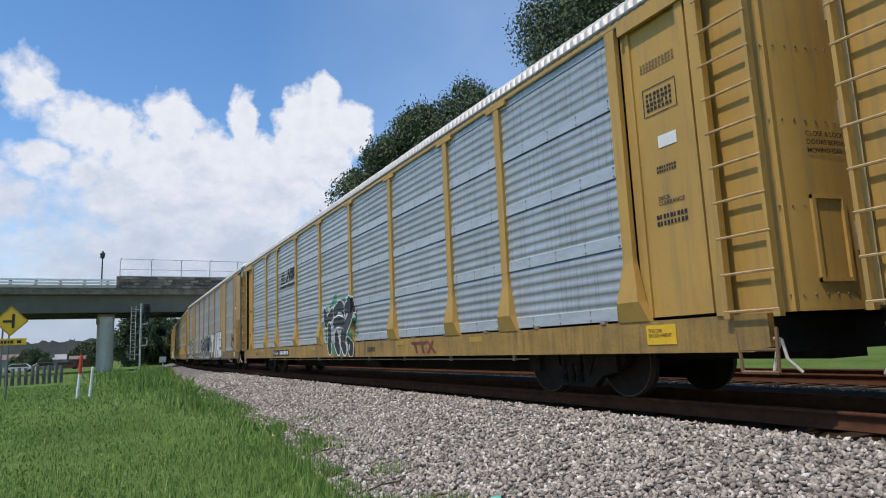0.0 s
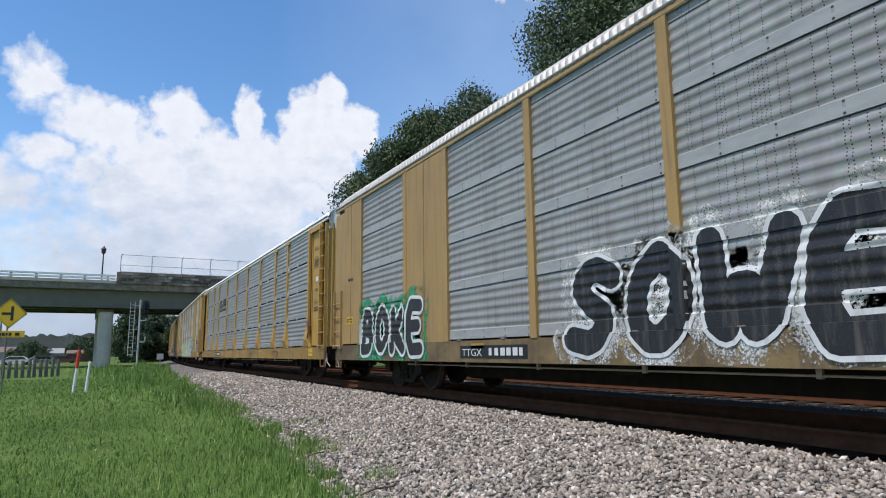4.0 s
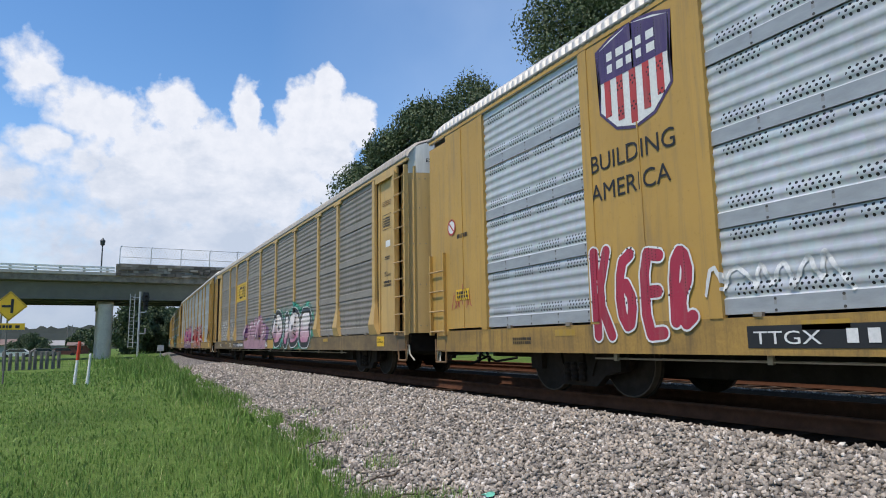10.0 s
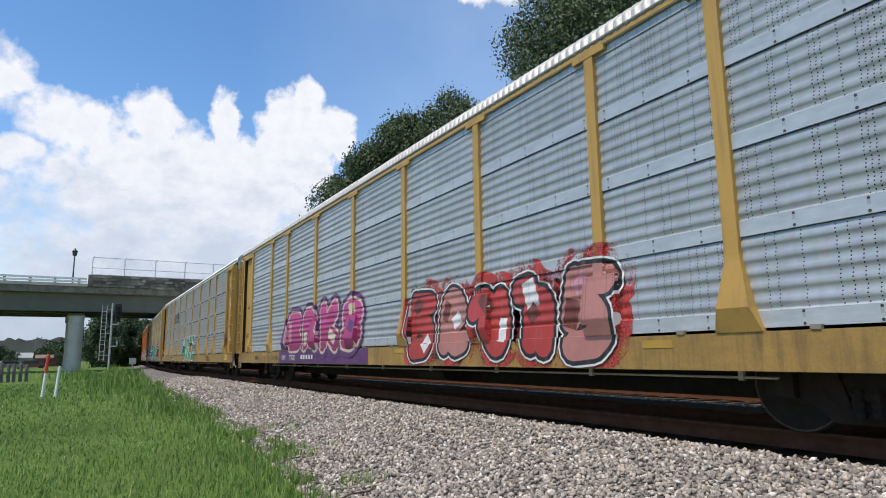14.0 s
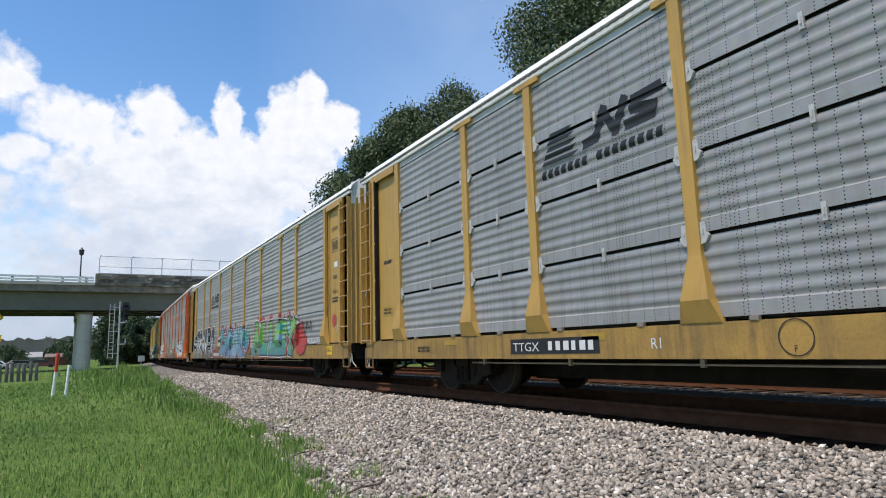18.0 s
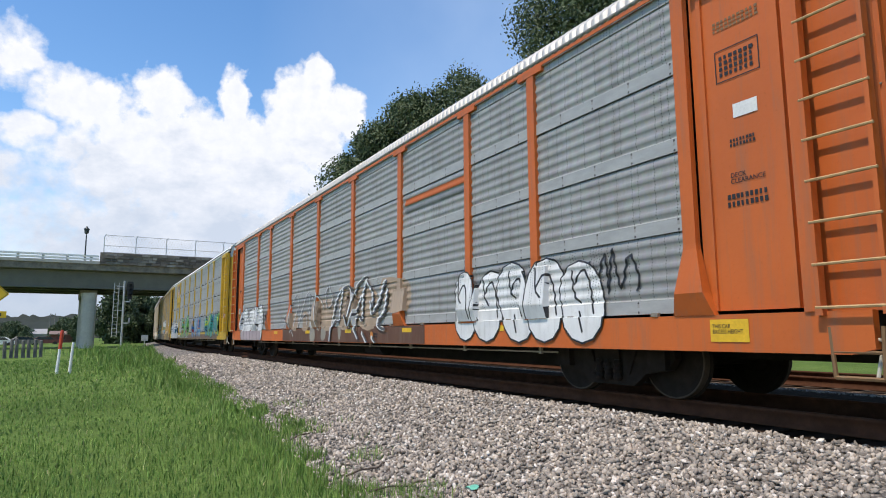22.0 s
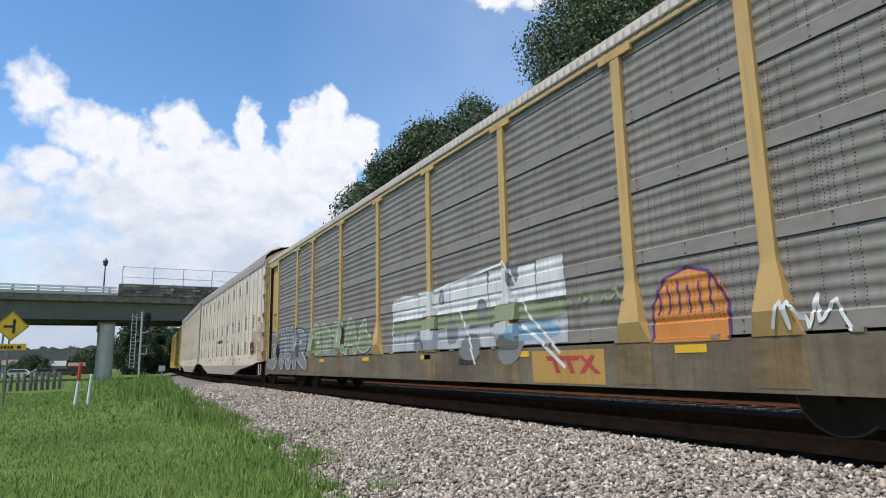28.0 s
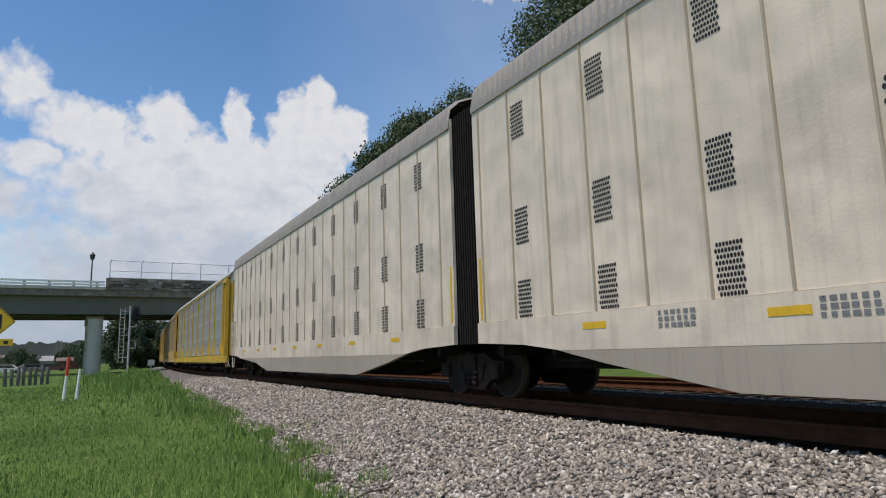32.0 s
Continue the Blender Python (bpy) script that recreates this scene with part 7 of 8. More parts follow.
piece(c, "4", -9.0, -10.2, 0.66, 1.75, 0.34, "red", "maroon", 0.05, label="red sprayed form", seed=25)
scrawl(c, -9.6, -10.6, 1.35, 1.85, 4, 0.04, "black", 8)
scrawl(c, -10.2, -11.5, 1.04, 1.2, 5, 0.03, "white", 9)
dark_logo(c, 6.72, 4.58, 3.16, 3.86)
c = CAR["C9"]
pills(c, -6.55, -10.3, 0.78, 1.92, 5, "white", "black", 31, "white sprayed forms with black outlines")
scrawl(c, -10.0, -11.0, 1.2, 1.95, 4, 0.035, "black", 12)
skin(c, "sprayed_patch", [quad(5.0, -5.4, 0.632, 0.995)], 0, S["rust_brown"], "brown sprayed sill")
for a, b, low, high in ((4.15, 3.5, 1.05, 1.45), (2.75, 2.3, 1.05, 1.4), (1.15, 0.15, 1.05, 1.75), (-0.5, -1.3, 1.08, 1.9), (-1.2, -1.75, 1.02, 1.95), (-1.75, -2.9, 1.06, 1.85), (1.65, 1.15, 1.04, 1.7), (-3.3, -4.6, 1.4, 1.95)):
    skin(c, "sprayed_form", bounded([blob((a + b) / 2, (low + high) / 2, (a - b) / 2 + 0.12, (high - low) / 2 + 0.1, random.Random(int(a * 10)), 14, 4.0, 0.12)]), 1.0, S["brown"], "brown sprayed form under silver outlines")
for y, z, r in ((1.75, 0.84, 0.27), (0.75, 0.86, 0.2), (-0.55, 0.92, 0.12)):
    skin(c, "sprayed_patch", bounded([blob(y, z, r, 0.22, random.Random(int(r * 90)), 12)]), 0.8, S["dust"], "grey sprayed cloud")
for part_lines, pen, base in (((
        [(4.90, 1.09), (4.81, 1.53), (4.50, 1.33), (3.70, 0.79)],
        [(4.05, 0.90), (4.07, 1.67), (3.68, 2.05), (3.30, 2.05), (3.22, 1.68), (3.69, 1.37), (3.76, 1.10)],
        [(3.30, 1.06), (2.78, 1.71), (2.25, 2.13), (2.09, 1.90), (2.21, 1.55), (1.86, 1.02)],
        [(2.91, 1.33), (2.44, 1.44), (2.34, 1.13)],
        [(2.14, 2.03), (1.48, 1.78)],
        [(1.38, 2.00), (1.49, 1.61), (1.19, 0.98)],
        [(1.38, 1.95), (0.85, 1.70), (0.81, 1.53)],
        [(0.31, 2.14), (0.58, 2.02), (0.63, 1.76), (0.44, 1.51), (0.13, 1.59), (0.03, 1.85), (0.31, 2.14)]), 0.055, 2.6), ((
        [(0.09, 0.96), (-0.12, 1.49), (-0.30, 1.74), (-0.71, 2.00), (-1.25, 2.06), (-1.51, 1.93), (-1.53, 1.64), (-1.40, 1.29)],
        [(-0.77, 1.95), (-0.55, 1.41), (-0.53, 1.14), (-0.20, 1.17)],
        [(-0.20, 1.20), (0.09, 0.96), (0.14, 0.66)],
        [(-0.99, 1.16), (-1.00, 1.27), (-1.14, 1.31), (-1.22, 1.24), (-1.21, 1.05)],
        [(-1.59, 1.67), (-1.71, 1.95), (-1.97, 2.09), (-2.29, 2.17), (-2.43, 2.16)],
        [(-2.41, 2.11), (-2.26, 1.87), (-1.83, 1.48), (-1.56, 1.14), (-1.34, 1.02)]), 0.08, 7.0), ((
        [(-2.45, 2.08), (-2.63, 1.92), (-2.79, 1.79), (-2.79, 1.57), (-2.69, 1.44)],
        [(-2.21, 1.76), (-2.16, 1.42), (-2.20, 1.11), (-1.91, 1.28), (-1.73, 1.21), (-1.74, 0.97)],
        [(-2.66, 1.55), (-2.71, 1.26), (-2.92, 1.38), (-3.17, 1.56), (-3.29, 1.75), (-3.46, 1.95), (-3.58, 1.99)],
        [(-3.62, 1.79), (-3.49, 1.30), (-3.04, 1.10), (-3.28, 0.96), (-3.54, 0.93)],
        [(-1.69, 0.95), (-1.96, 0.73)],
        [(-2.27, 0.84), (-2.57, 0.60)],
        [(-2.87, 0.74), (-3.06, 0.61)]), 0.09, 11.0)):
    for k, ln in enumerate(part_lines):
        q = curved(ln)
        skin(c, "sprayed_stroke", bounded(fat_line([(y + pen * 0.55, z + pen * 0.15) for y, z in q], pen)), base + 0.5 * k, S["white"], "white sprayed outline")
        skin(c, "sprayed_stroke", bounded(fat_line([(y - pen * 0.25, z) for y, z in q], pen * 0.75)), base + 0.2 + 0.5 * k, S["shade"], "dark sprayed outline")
for y, z, r in ((4.75, 1.95, 0.07), (3.25, 2.0, 0.07), (2.35, 2.0, 0.07), (0.55, 2.05, 0.09), (-3.05, 2.1, 0.13), (-3.1, 1.8, 0.09)):
    skin(c, "sprayed_dot", [disc(y, z, r)], 4, S["white_mist"])
skin(c, "sprayed_dot", bounded([disc(-2.75, 0.80, 0.09)]), 4, S["orange"])
pills(c, 11.75, 8.0, 0.66, 1.98, 6, "white", "black", 35, "pale sprayed forms with black outlines", low="mauve_pale")
scrawl(c, 8.0, 6.95, 1.2, 1.75, 5, 0.035, "black", 13)
skin(c, "emblem_stripe", [quad(-4.45, -6.9, 3.52, 3.66)], 1, M["orange"], "orange stripe of a road emblem")
skin(c, "emblem_stripe", [quad(-4.45, -6.9, 3.36, 3.46)], 1, S["grey"])
c = CAR["C10"]
piece(c, "31625", -6.7, -11.7, 0.64, 2.05, 0.40, ["sea_fade", "leaf", "teal"], "black", 0.05, None, None, label="green and blue sprayed forms", seed=41, second=["teal", "lime", "blue"])
piece(c, "4253", -0.9, -5.0, 0.66, 1.95, 0.36, ["blue", "sky"], "blue", 0.06, None, None, label="blue sprayed forms with red strokes", seed=43, second=["orange", "red"])
for y, z, r in ((5.3, 1.35, 0.4), (4.6, 1.75, 0.32), (3.2, 1.7, 0.42), (2.6, 1.3, 0.4), (1.6, 1.6, 0.4)):
    skin(c, "sprayed_patch", [blob(y, z, r, r * 0.8, random.Random(int(y * 10)), 14)], 0.5, S["red"], "red sprayed cloud")
piece(c, "6521", 5.4, 0.8, 0.64, 2.16, 0.42, ["leaf", "leaf", "teal"], "black", 0.06, "white", None, True, label="green and red sprayed forms", seed=45, second=["teal", "green", "blue", "red"], lean=-0.25)
skin(c, "sprayed_band", [quad(8.1, -11.0, 0.632, 0.90)], 0.2, S["umber"], "dark sprayed sill")
pills(c, 12.2, 7.35, 0.66, 2.0, 6, "white", "navy", 47, "white and blue sprayed forms with dark outlines", second=["deep", "blue", "deep", "teal"], pen=0.05, low="silver")
words(c, "TTGX", 7.75, 0.70, 0.17, M["plate_white"], SILL_X, 6, 0.01)
bars(c, 6.85, 5.55, 0.70, 0.90, 6, M["plate_white"], SILL_X, rngd, 1, 6)
put_part("emblem_panel", flat_mesh("bright", 7.14, 8.86, 2.95, 4.80, -HALF - 0.03, 0.02), c, label="flat yellow emblem panel")
shield(c, 8.0, 4.15, 0.92, -HALF - 0.034)
words(c, "BUILDING AMERICA", 8.78, 3.20, 0.125, M["black"], -HALF - 0.034, 1, 0.012)
c = CAR["C11"]
for z0, z1, m in ((1.72, 2.40, "white"), (1.45, 1.72, "khaki"), (1.05, 1.45, "silver")):
    rr = random.Random(int(z0 * 100))
    for k in range(9):
        a = 0.55 - k * 0.70
        top = z1 + (0.10 * k / 9 - 0.12 if m == "white" else 0.02)
        skin(c, "sprayed_band", [([(a, z0), (a - 0.69, z0), (a - 0.69 + rr.uniform(-0.05, 0.05), top - rr.uniform(0, 0.10)), (a, top - rr.uniform(0, 0.10))], [(0, 1, 2, 3)])], 1 + 0.1 * (k % 3), S[m], "pastel sprayed band" if not k else "")
for y, z, ry, rz in ((-0.9, 1.2, 0.3, 0.2), (-2.3, 1.35, 0.2, 0.25), (-3.0, 1.05, 0.4, 0.22), (-3.4, 1.7, 0.2, 0.16), (-4.3, 1.0, 0.35, 0.25), (-1.9, 2.05, 0.12, 0.14), (-4.4, 2.2, 0.16, 0.2)):
    skin(c, "sprayed_patch", [blob(y, z, ry, rz, random.Random(int(y * 50)), 12)], 2, S["grey"])
skin(c, "sprayed_patch", [blob(-4.9, 1.25, 0.6, 0.16, random.Random(3), 14)], 2.3, S["sky"])
scrawl(c, -5.2, -6.9, 1.5, 1.75, 7, 0.04, "khaki", 6)
skin(c, "sprayed_line", [stroke([(0.5, 1.0), (0.55, 1.5), (0.45, 1.95), (-1.8, 2.2), (-1.9, 1.95), (-2.0, 2.25), (-4.2, 2.42), (-4.5, 2.0), (-4.8, 1.5), (-5.6, 0.9)], 0.05)], 3, S["white"], "white sprayed outline")
skin(c, "sprayed_line", [stroke([(-2.6, 1.75), (-2.9, 1.3), (-3.2, 0.75)], 0.06)], 3, S["white"])
skin(c, "sprayed_line", [stroke([(-4.6, 1.35), (-5.1, 1.1), (-5.7, 0.7)], 0.06)], 3, S["white"])
piece(c, "135A4", 7.2, 1.8, 0.98, 2.05, 0.26, "khaki", "mint", 0.04, None, None, label="pale green sprayed outlines", seed=53)
for txt, a, b, w, top in (("D", 13.4, 11.35, 0.40, 2.0), ("O", 11.35, 10.45, 0.26, 2.12), ("U", 10.45, 9.4, 0.28, 2.1), ("R", 9.4, 7.5, 0.36, 1.95)):
    piece(c, txt, a, b, 0.55, top, w, "grey", "white", 0.035, "navy", None, label="dark sprayed letter with white outlines", seed=55, halo_w=0.07, base=2.0 + (13.4 - a) * 0.4)
skin(c, "sprayed_arch", [([(-7.35, 0.98), (-8.42, 0.98), (-8.43, 1.45), (-8.30, 1.68), (-8.10, 1.78), (-7.88, 1.80), (-7.66, 1.75), (-7.46, 1.60), (-7.36, 1.36)], [tuple(range(9))])], 1, S["orange"], "orange sprayed arch")
skin(c, "sprayed_stroke", [stroke([(-7.36, 1.0), (-7.36, 1.4), (-7.56, 1.72), (-7.9, 1.82), (-8.2, 1.74), (-8.42, 1.4), (-8.42, 1.0)], 0.04)], 2, S["plum"])
for k in range(6):
    skin(c, "sprayed_stroke", [stroke([(-7.45 - 0.15 * k, 1.62 + 0.03 * (k % 3)), (-7.5 - 0.14 * k, 1.42), (-7.44 - 0.16 * k, 1.3)], 0.03)], 2.5, S["plum"])
scrawl(c, -8.95, -9.6, 1.02, 1.40, 4, 0.035, "white", 17)
piece(c, "5", -10.3, -11.35, 0.98, 2.0, 0.30, "white", "grey", 0.04, label="white sprayed form", seed=59)
for e in EDGES[1:-1]:
    skin(c, "sill_foot", [([(e + 0.26, 0.98), (e - 0.26, 0.98), (e - 0.30, 0.50), (e + 0.30, 0.50)], [(0, 1, 2, 3)])], 0, M["tan_sill"], "tan foot of a post on the sill", flat=SILL_X)
skin(c, "sill_patch", [quad(-4.9, -6.5, 0.48, 0.94)], 0, M["yellow"], "yellow repainted sill patch", flat=SILL_X)
sill_mark(c, -5.25, "red", 0.74)
# notices, rings and brakes at the ends
c = CAR["C9"]
skin(c, "repair_notice", [quad(12.75, 12.35, 1.72, 1.98)], 1, M["plate_white"], "white repair notice", flat=-HALF + 0.046)
words(c, "HOME SHOP\nFOR REPAIR\nDO NOT LOAD", 12.73, 1.90, 0.05, M["black"], -HALF + 0.046, 2, 0.012)


def ring_sign(car, y, z, flat, r=0.14):
    n = 20
    disc = [(y + r * math.cos(k * math.tau / n), z + r * math.sin(k * math.tau / n)) for k in range(n)]
    skin(car, "ring_sign", [(disc, [tuple(range(n))])], 2, M["plate_white"], "white round sign with a red ring", flat=flat)
    skin(car, "ring", [stroke(disc + disc[:1], 0.035)], 3, S["red"], flat=flat)
    skin(car, "slash", [stroke([(y + r * 0.6, z + r * 0.6), (y - r * 0.6, z - r * 0.6)], 0.03)], 4, S["red"], flat=flat)


ring_sign(CAR["C4"], -12.9, 3.02, -HALF - 0.034)
ring_sign(CAR["C4"], 12.85, 2.95, -HALF - 0.034)
ring_sign(CAR["C10"], -13.35, 1.75, -HALF - 0.10, 0.12)
ring_sign(CAR["C7"], -13.35, 1.6, -HALF - 0.10, 0.12)
skin(CAR["C8"], "sprayed_dot", [blob(-12.35, 1.62, 0.16, 0.17, random.Random(2), 16, 2.0, 0.04)], 2, S["red"], "red sprayed dot", flat=-HALF + 0.046)
for key, y, z, n, col in (("C8", -12.75, 1.5, 5, "white"), ("C10", -12.2, 1.9, 6, "black"), ("C11", -12.6, 1.5, 4, "black"), ("C8", 12.4, 2.9, 6, "black"), ("C8", 12.45, 1.6, 6, "black"), ("C4", 12.5, 1.6, 6, "red"), ("C5", 12.2, 1.35, 3, "white"), ("C11", 12.3, 2.4, 4, "black")):
    rr = random.Random(int(y * 10) + len(key))
    fx = -HALF - 0.034 if key == "C4" else -HALF + 0.046
    for k in range(n):
        p, q = y - 0.11 * (k - n / 2), z + rr.uniform(-0.08, 0.08)
        skin(CAR[key], "scribble", [stroke([(p + 0.07, q - 0.14), (p + rr.uniform(-0.03, 0.05), q + 0.02), (p - 0.02, q + 0.18), (p - 0.07, q + rr.uniform(-0.1, 0.1)), (p - 0.12, q - 0.12)], 0.018)], 1, S[col], flat=fx)


bm = bmesh.new()
for a, b in ((-1.05, -0.86), (-0.86, -0.66), (-0.66, -0.44)):
    vs = [bm.verts.new((x, door_y(x) - d, z)) for x in (a, b) for d in (-0.02, 0.014) for z in (3.50, 3.64)]
    for f in ((0, 1, 3, 2), (4, 6, 7, 5), (0, 4, 5, 1), (2, 3, 7, 6)):
        bm.faces.new([vs[i] for i in f])
part("door_opening", bm, M["dark"], CAR["C8"], "dark narrow opening in the end door")
scrawl_end = [(-1.22, 1.9), (-1.12, 2.3), (-1.05, 1.95), (-0.95, 2.25), (-0.9, 1.85), (-0.8, 2.2), (-0.72, 1.9), (-0.62, 2.1), (-0.6, 1.7)]
bm = bmesh.new()
for (xa, za), (xb, zb) in zip(scrawl_end, scrawl_end[1:]):
    tube(bm, (xa, door_y(xa) - 0.006, za), (xb, door_y(xb) - 0.006, zb), 0.012, 4)
part("scribble", bm, S["white"], CAR["C8"], "white sprayed scribble on the door")


def hand_brake(car, y, z, wide):
    fx = -HALF - (0.05 if wide else 0.0)
    bm = bmesh.new()
    lathe(bm, [(-0.05, 0.05), (-0.06, 0.12), (-0.09, 0.13), (-0.10, 0.05)], (fx, y, z), "x", 12)
    pipe(bm, [(fx - 0.07, y - 0.02, z - 0.1), (fx - 0.09, y - 0.10, z - 0.3), (fx - 0.07, y + 0.06, z - 0.48), (fx - 0.05, y + 0.02, z - 0.62)], 0.025, 6)
    box(bm, fx - 0.08, fx, y - 0.07, y + 0.09, z - 0.22, z - 0.08)
    part("hand_brake", bm, M["rust"], car, "rusty hand brake with hanging chain")


for key in ("C2", "C3", "C4", "C6", "C7"):
    hand_brake(CAR[key], -11.95, 1.75, key in ("C2", "C4"))
# the cream car
c = CAR["W1"]
WX = -HALF - 0.004
bars(c, 2.08, 0.1, 2.02, 2.29, 11, M["black"], WX, rngd, 1, 1)
words(c, "UNIT B", 1.36, 1.60, 0.085, M["black"], WX)
sh = [stroke([(-0.58 + 0.30 * math.cos(q * math.tau / 24), 2.14 + 0.30 * math.sin(q * math.tau / 24)) for q in range(25)], 0.02)]
skin(c, "ring", sh, 1, M["black"], flat=WX)
words(c, "EXCEEDS\nPLATE\n    H", -0.36, 2.24, 0.075, M["black"], WX)
words(c, "2 INCH HF COMP SHOES\nSPECIAL BRAKE BEAMS\nSEE BADGE PLATE", -3.53, 1.13, 0.052, M["black"], -HALF - 0.034, 1, 0.0, stretch=0.95)
bars(c, -3.53, -4.15, 0.84, 0.94, 8, M["black"], -HALF - 0.034, rngd, 1)
words(c, "* LR LMT 114400", -0.57, 1.14, 0.06, M["black"], -HALF - 0.034, 1, 0.0)
bars(c, -1.25, -1.95, 2.02, 2.16, 9, S["grey"], WX, rngd, 2)
for y in (6.8, 4.9):
    bars(c, y, y - 0.55, 1.02, 1.24, 6, S["grey"], -HALF - 0.034, rngd, 3)
skin(c, "caution_plate", [quad(-9.65, -10.25, 2.65, 2.85)], 1, M["plate_yellow"], "yellow caution plate", flat=WX)
bars(c, -9.7, -10.2, 2.68, 2.82, 8, M["black"], WX, rngd, 2, 2)
skin(c, "edge_strip", [quad(-8.35, -8.45, 1.35, 2.25)], 1, M["plate_yellow"], "yellow edge strip", flat=WX)
bm = bmesh.new()
for k in range(7):
    u = k / 6
    tube(bm, (-HALF - 0.06, -8.7 - 0.28 * u, 1.62 + 0.18 * math.sin(u * 5)), (-HALF - 0.09, -8.75 - 0.28 * u, 1.35 + 0.1 * math.cos(u * 7)), 0.07, 7, 0.03)
part("cloth", bm, S["maroon"], c, "dark red cloth tied to the brake")
put_part("recess_panel", flat_mesh("skirt", -9.5, -8.5, 1.32, 2.3, -HALF - 0.006, 0.008), c, label="recessed brake panel")
# the row behind the far track
tree(24.0, 40.6, -0.3, 21.4, 5.4, 1, 62000, 0.12)
tree(21.4, 43.0, -0.3, 20.0, 4.4, 2, 46000, 0.12)
tree(19.2, 45.0, -0.3, 17.8, 4.2, 12, 36000, 0.12)
tree(17.6, 47.5, -0.3, 15.6, 3.8, 13, 26000, 0.12)
tree(28.0, 39.0, -0.3, 20.6, 5.2, 3, 34000, 0.13)
tree(27.0, 27.8, 0.0, 26.2, 6.7, 4, 90000, 0.115, None, 0.2)
tree(33.5, 26.5, 0.0, 29.0, 7.5, 5, 40000, 0.16, None, 0.2)
tree(37.0, 18.0, 0.0, 26.0, 7.0, 6, 9000, 0.36)
# beyond the overpass
for k, (x, y, h, r) in enumerate(((4.2, 118, 9.4, 3.6), (7.6, 121, 8.8, 4.2), (10.5, 126, 7.8, 4.2), (-1.2, 150, 5.6, 2.6), (6.0, 134, 9.5, 4.4), (-4.5, 165, 5.0, 3.0), (-16.5, 190, 4.4, 4), (14.5, 140, 7.0, 4.5))):
    tree(x, y, -0.6, h, r, 20 + k, 17000, 0.21, LEAF2, 0.06, "bushy green tree beyond the overpass")


def hills():
    m = Nodes("far_woods")
    co = m.coords()
    c = m.ramp(m.noise(co, 0.06, 6, 0.7), (0.3, (0.012, 0.018, 0.012)), (0.7, (0.030, 0.038, 0.025)))
    mat = m.done(c, 0.95)
    rng = np.random.default_rng(5)
    xs = np.linspace(-700, 500, 420)
    V, F = [], []
    for row, (y, base) in enumerate(((560, 14.0), (620, 18.0), (720, 22.0))):
        for i, x in enumerate(xs):
            top = base + 4.5 * noise.noise((x * 0.006, row * 9.0, 0)) + 1.8 * noise.noise((x * 0.05, row, 3)) + rng.uniform(-1.3, 1.3)
            V += [(x, y - 30, -1.0), (x, y, top), (x, y + 60, -1.0)]
            if i:
                b = (row * len(xs) + i) * 3
                F += [(b - 3, b, b + 1, b - 2), (b - 2, b + 1, b + 2, b - 1)]
    tagged(new("wooded_hills", numpy_mesh("wooded_hills", np.array(V, float), np.array(F), mat)), "far low hills covered in dark woods", "hills", kind="structure")


hills()
WALLM = plain("pale_siding", (0.36, 0.35, 0.33), 0.7, 0, 0.08)
ROOFM = plain("brown_roof", (0.22, 0.15, 0.12), 0.8, 0, 0.15)
REDM = plain("red_siding", (0.20, 0.065, 0.05), 0.7)
GLASSM = plain("dark_window", (0.03, 0.04, 0.05), 0.15, 0, 0.1)


def shed(x, y, w, d, h, wall, roof, label):
    b = thing("building", label, "building", pose(x, y, -0.7), "far buildings")
    bm = bmesh.new()
    box(bm, -w / 2, w / 2, 0, d, 0, h)
    part("wall", bm, wall, b)
    bm = bmesh.new()
    prism(bm, [(-0.4, h), (d / 2, h + d * 0.16), (d + 0.4, h), (d + 0.4, h - 0.15), (-0.4, h - 0.15)], -w / 2 - 0.4, w / 2 + 0.4, lambda u, v, q: (q, u, v))
    part("roof", bm, roof, b)
    k = -w / 2 + 1.2
    while k < w / 2 - 1.5:
        bm = bmesh.new()
        box(bm, k, k + 1.2, -0.03, 0.02, 1.0, 2.2)
        part("window", bm, GLASSM, b)
        k += 3.2


shed(-24, 200, 13, 9, 2.6, WALLM, ROOFM, "low pale building with a brown roof across the road")
shed(-36, 200, 12, 9, 2.4, WALLM, WALLM, "low white building across the road")
shed(-13.5, 190, 9, 8, 2.2, WALLM, WALLM, "low white shed beyond the field")
shed(-4.2, 150, 4.5, 4, 2.0, REDM, ROOFM, "small red building beside the overpass column")
shed(-46, 180, 16, 10, 3.0, WALLM, ROOFM, "long pale building across the road")


def utility_pole(x, y, h):
    p = thing("utility_pole", "grey wooden utility pole with a crossarm", "utility pole", pose(x, y, -0.6), "utility poles")
    bm = bmesh.new()
    tube(bm, (0, 0, 0), (0, 0, h), 0.16, 8, 0.11)
    part("pole", bm, WOOD, p)
    bm = bmesh.new()
    box(bm, -1.1, 1.1, -0.06, 0.06, h - 0.9, h - 0.75)
    part("crossarm", bm, WOOD, p)


utility_pole(-8.6, 190, 7.2)
utility_pole(-9.2, 230, 8.4)


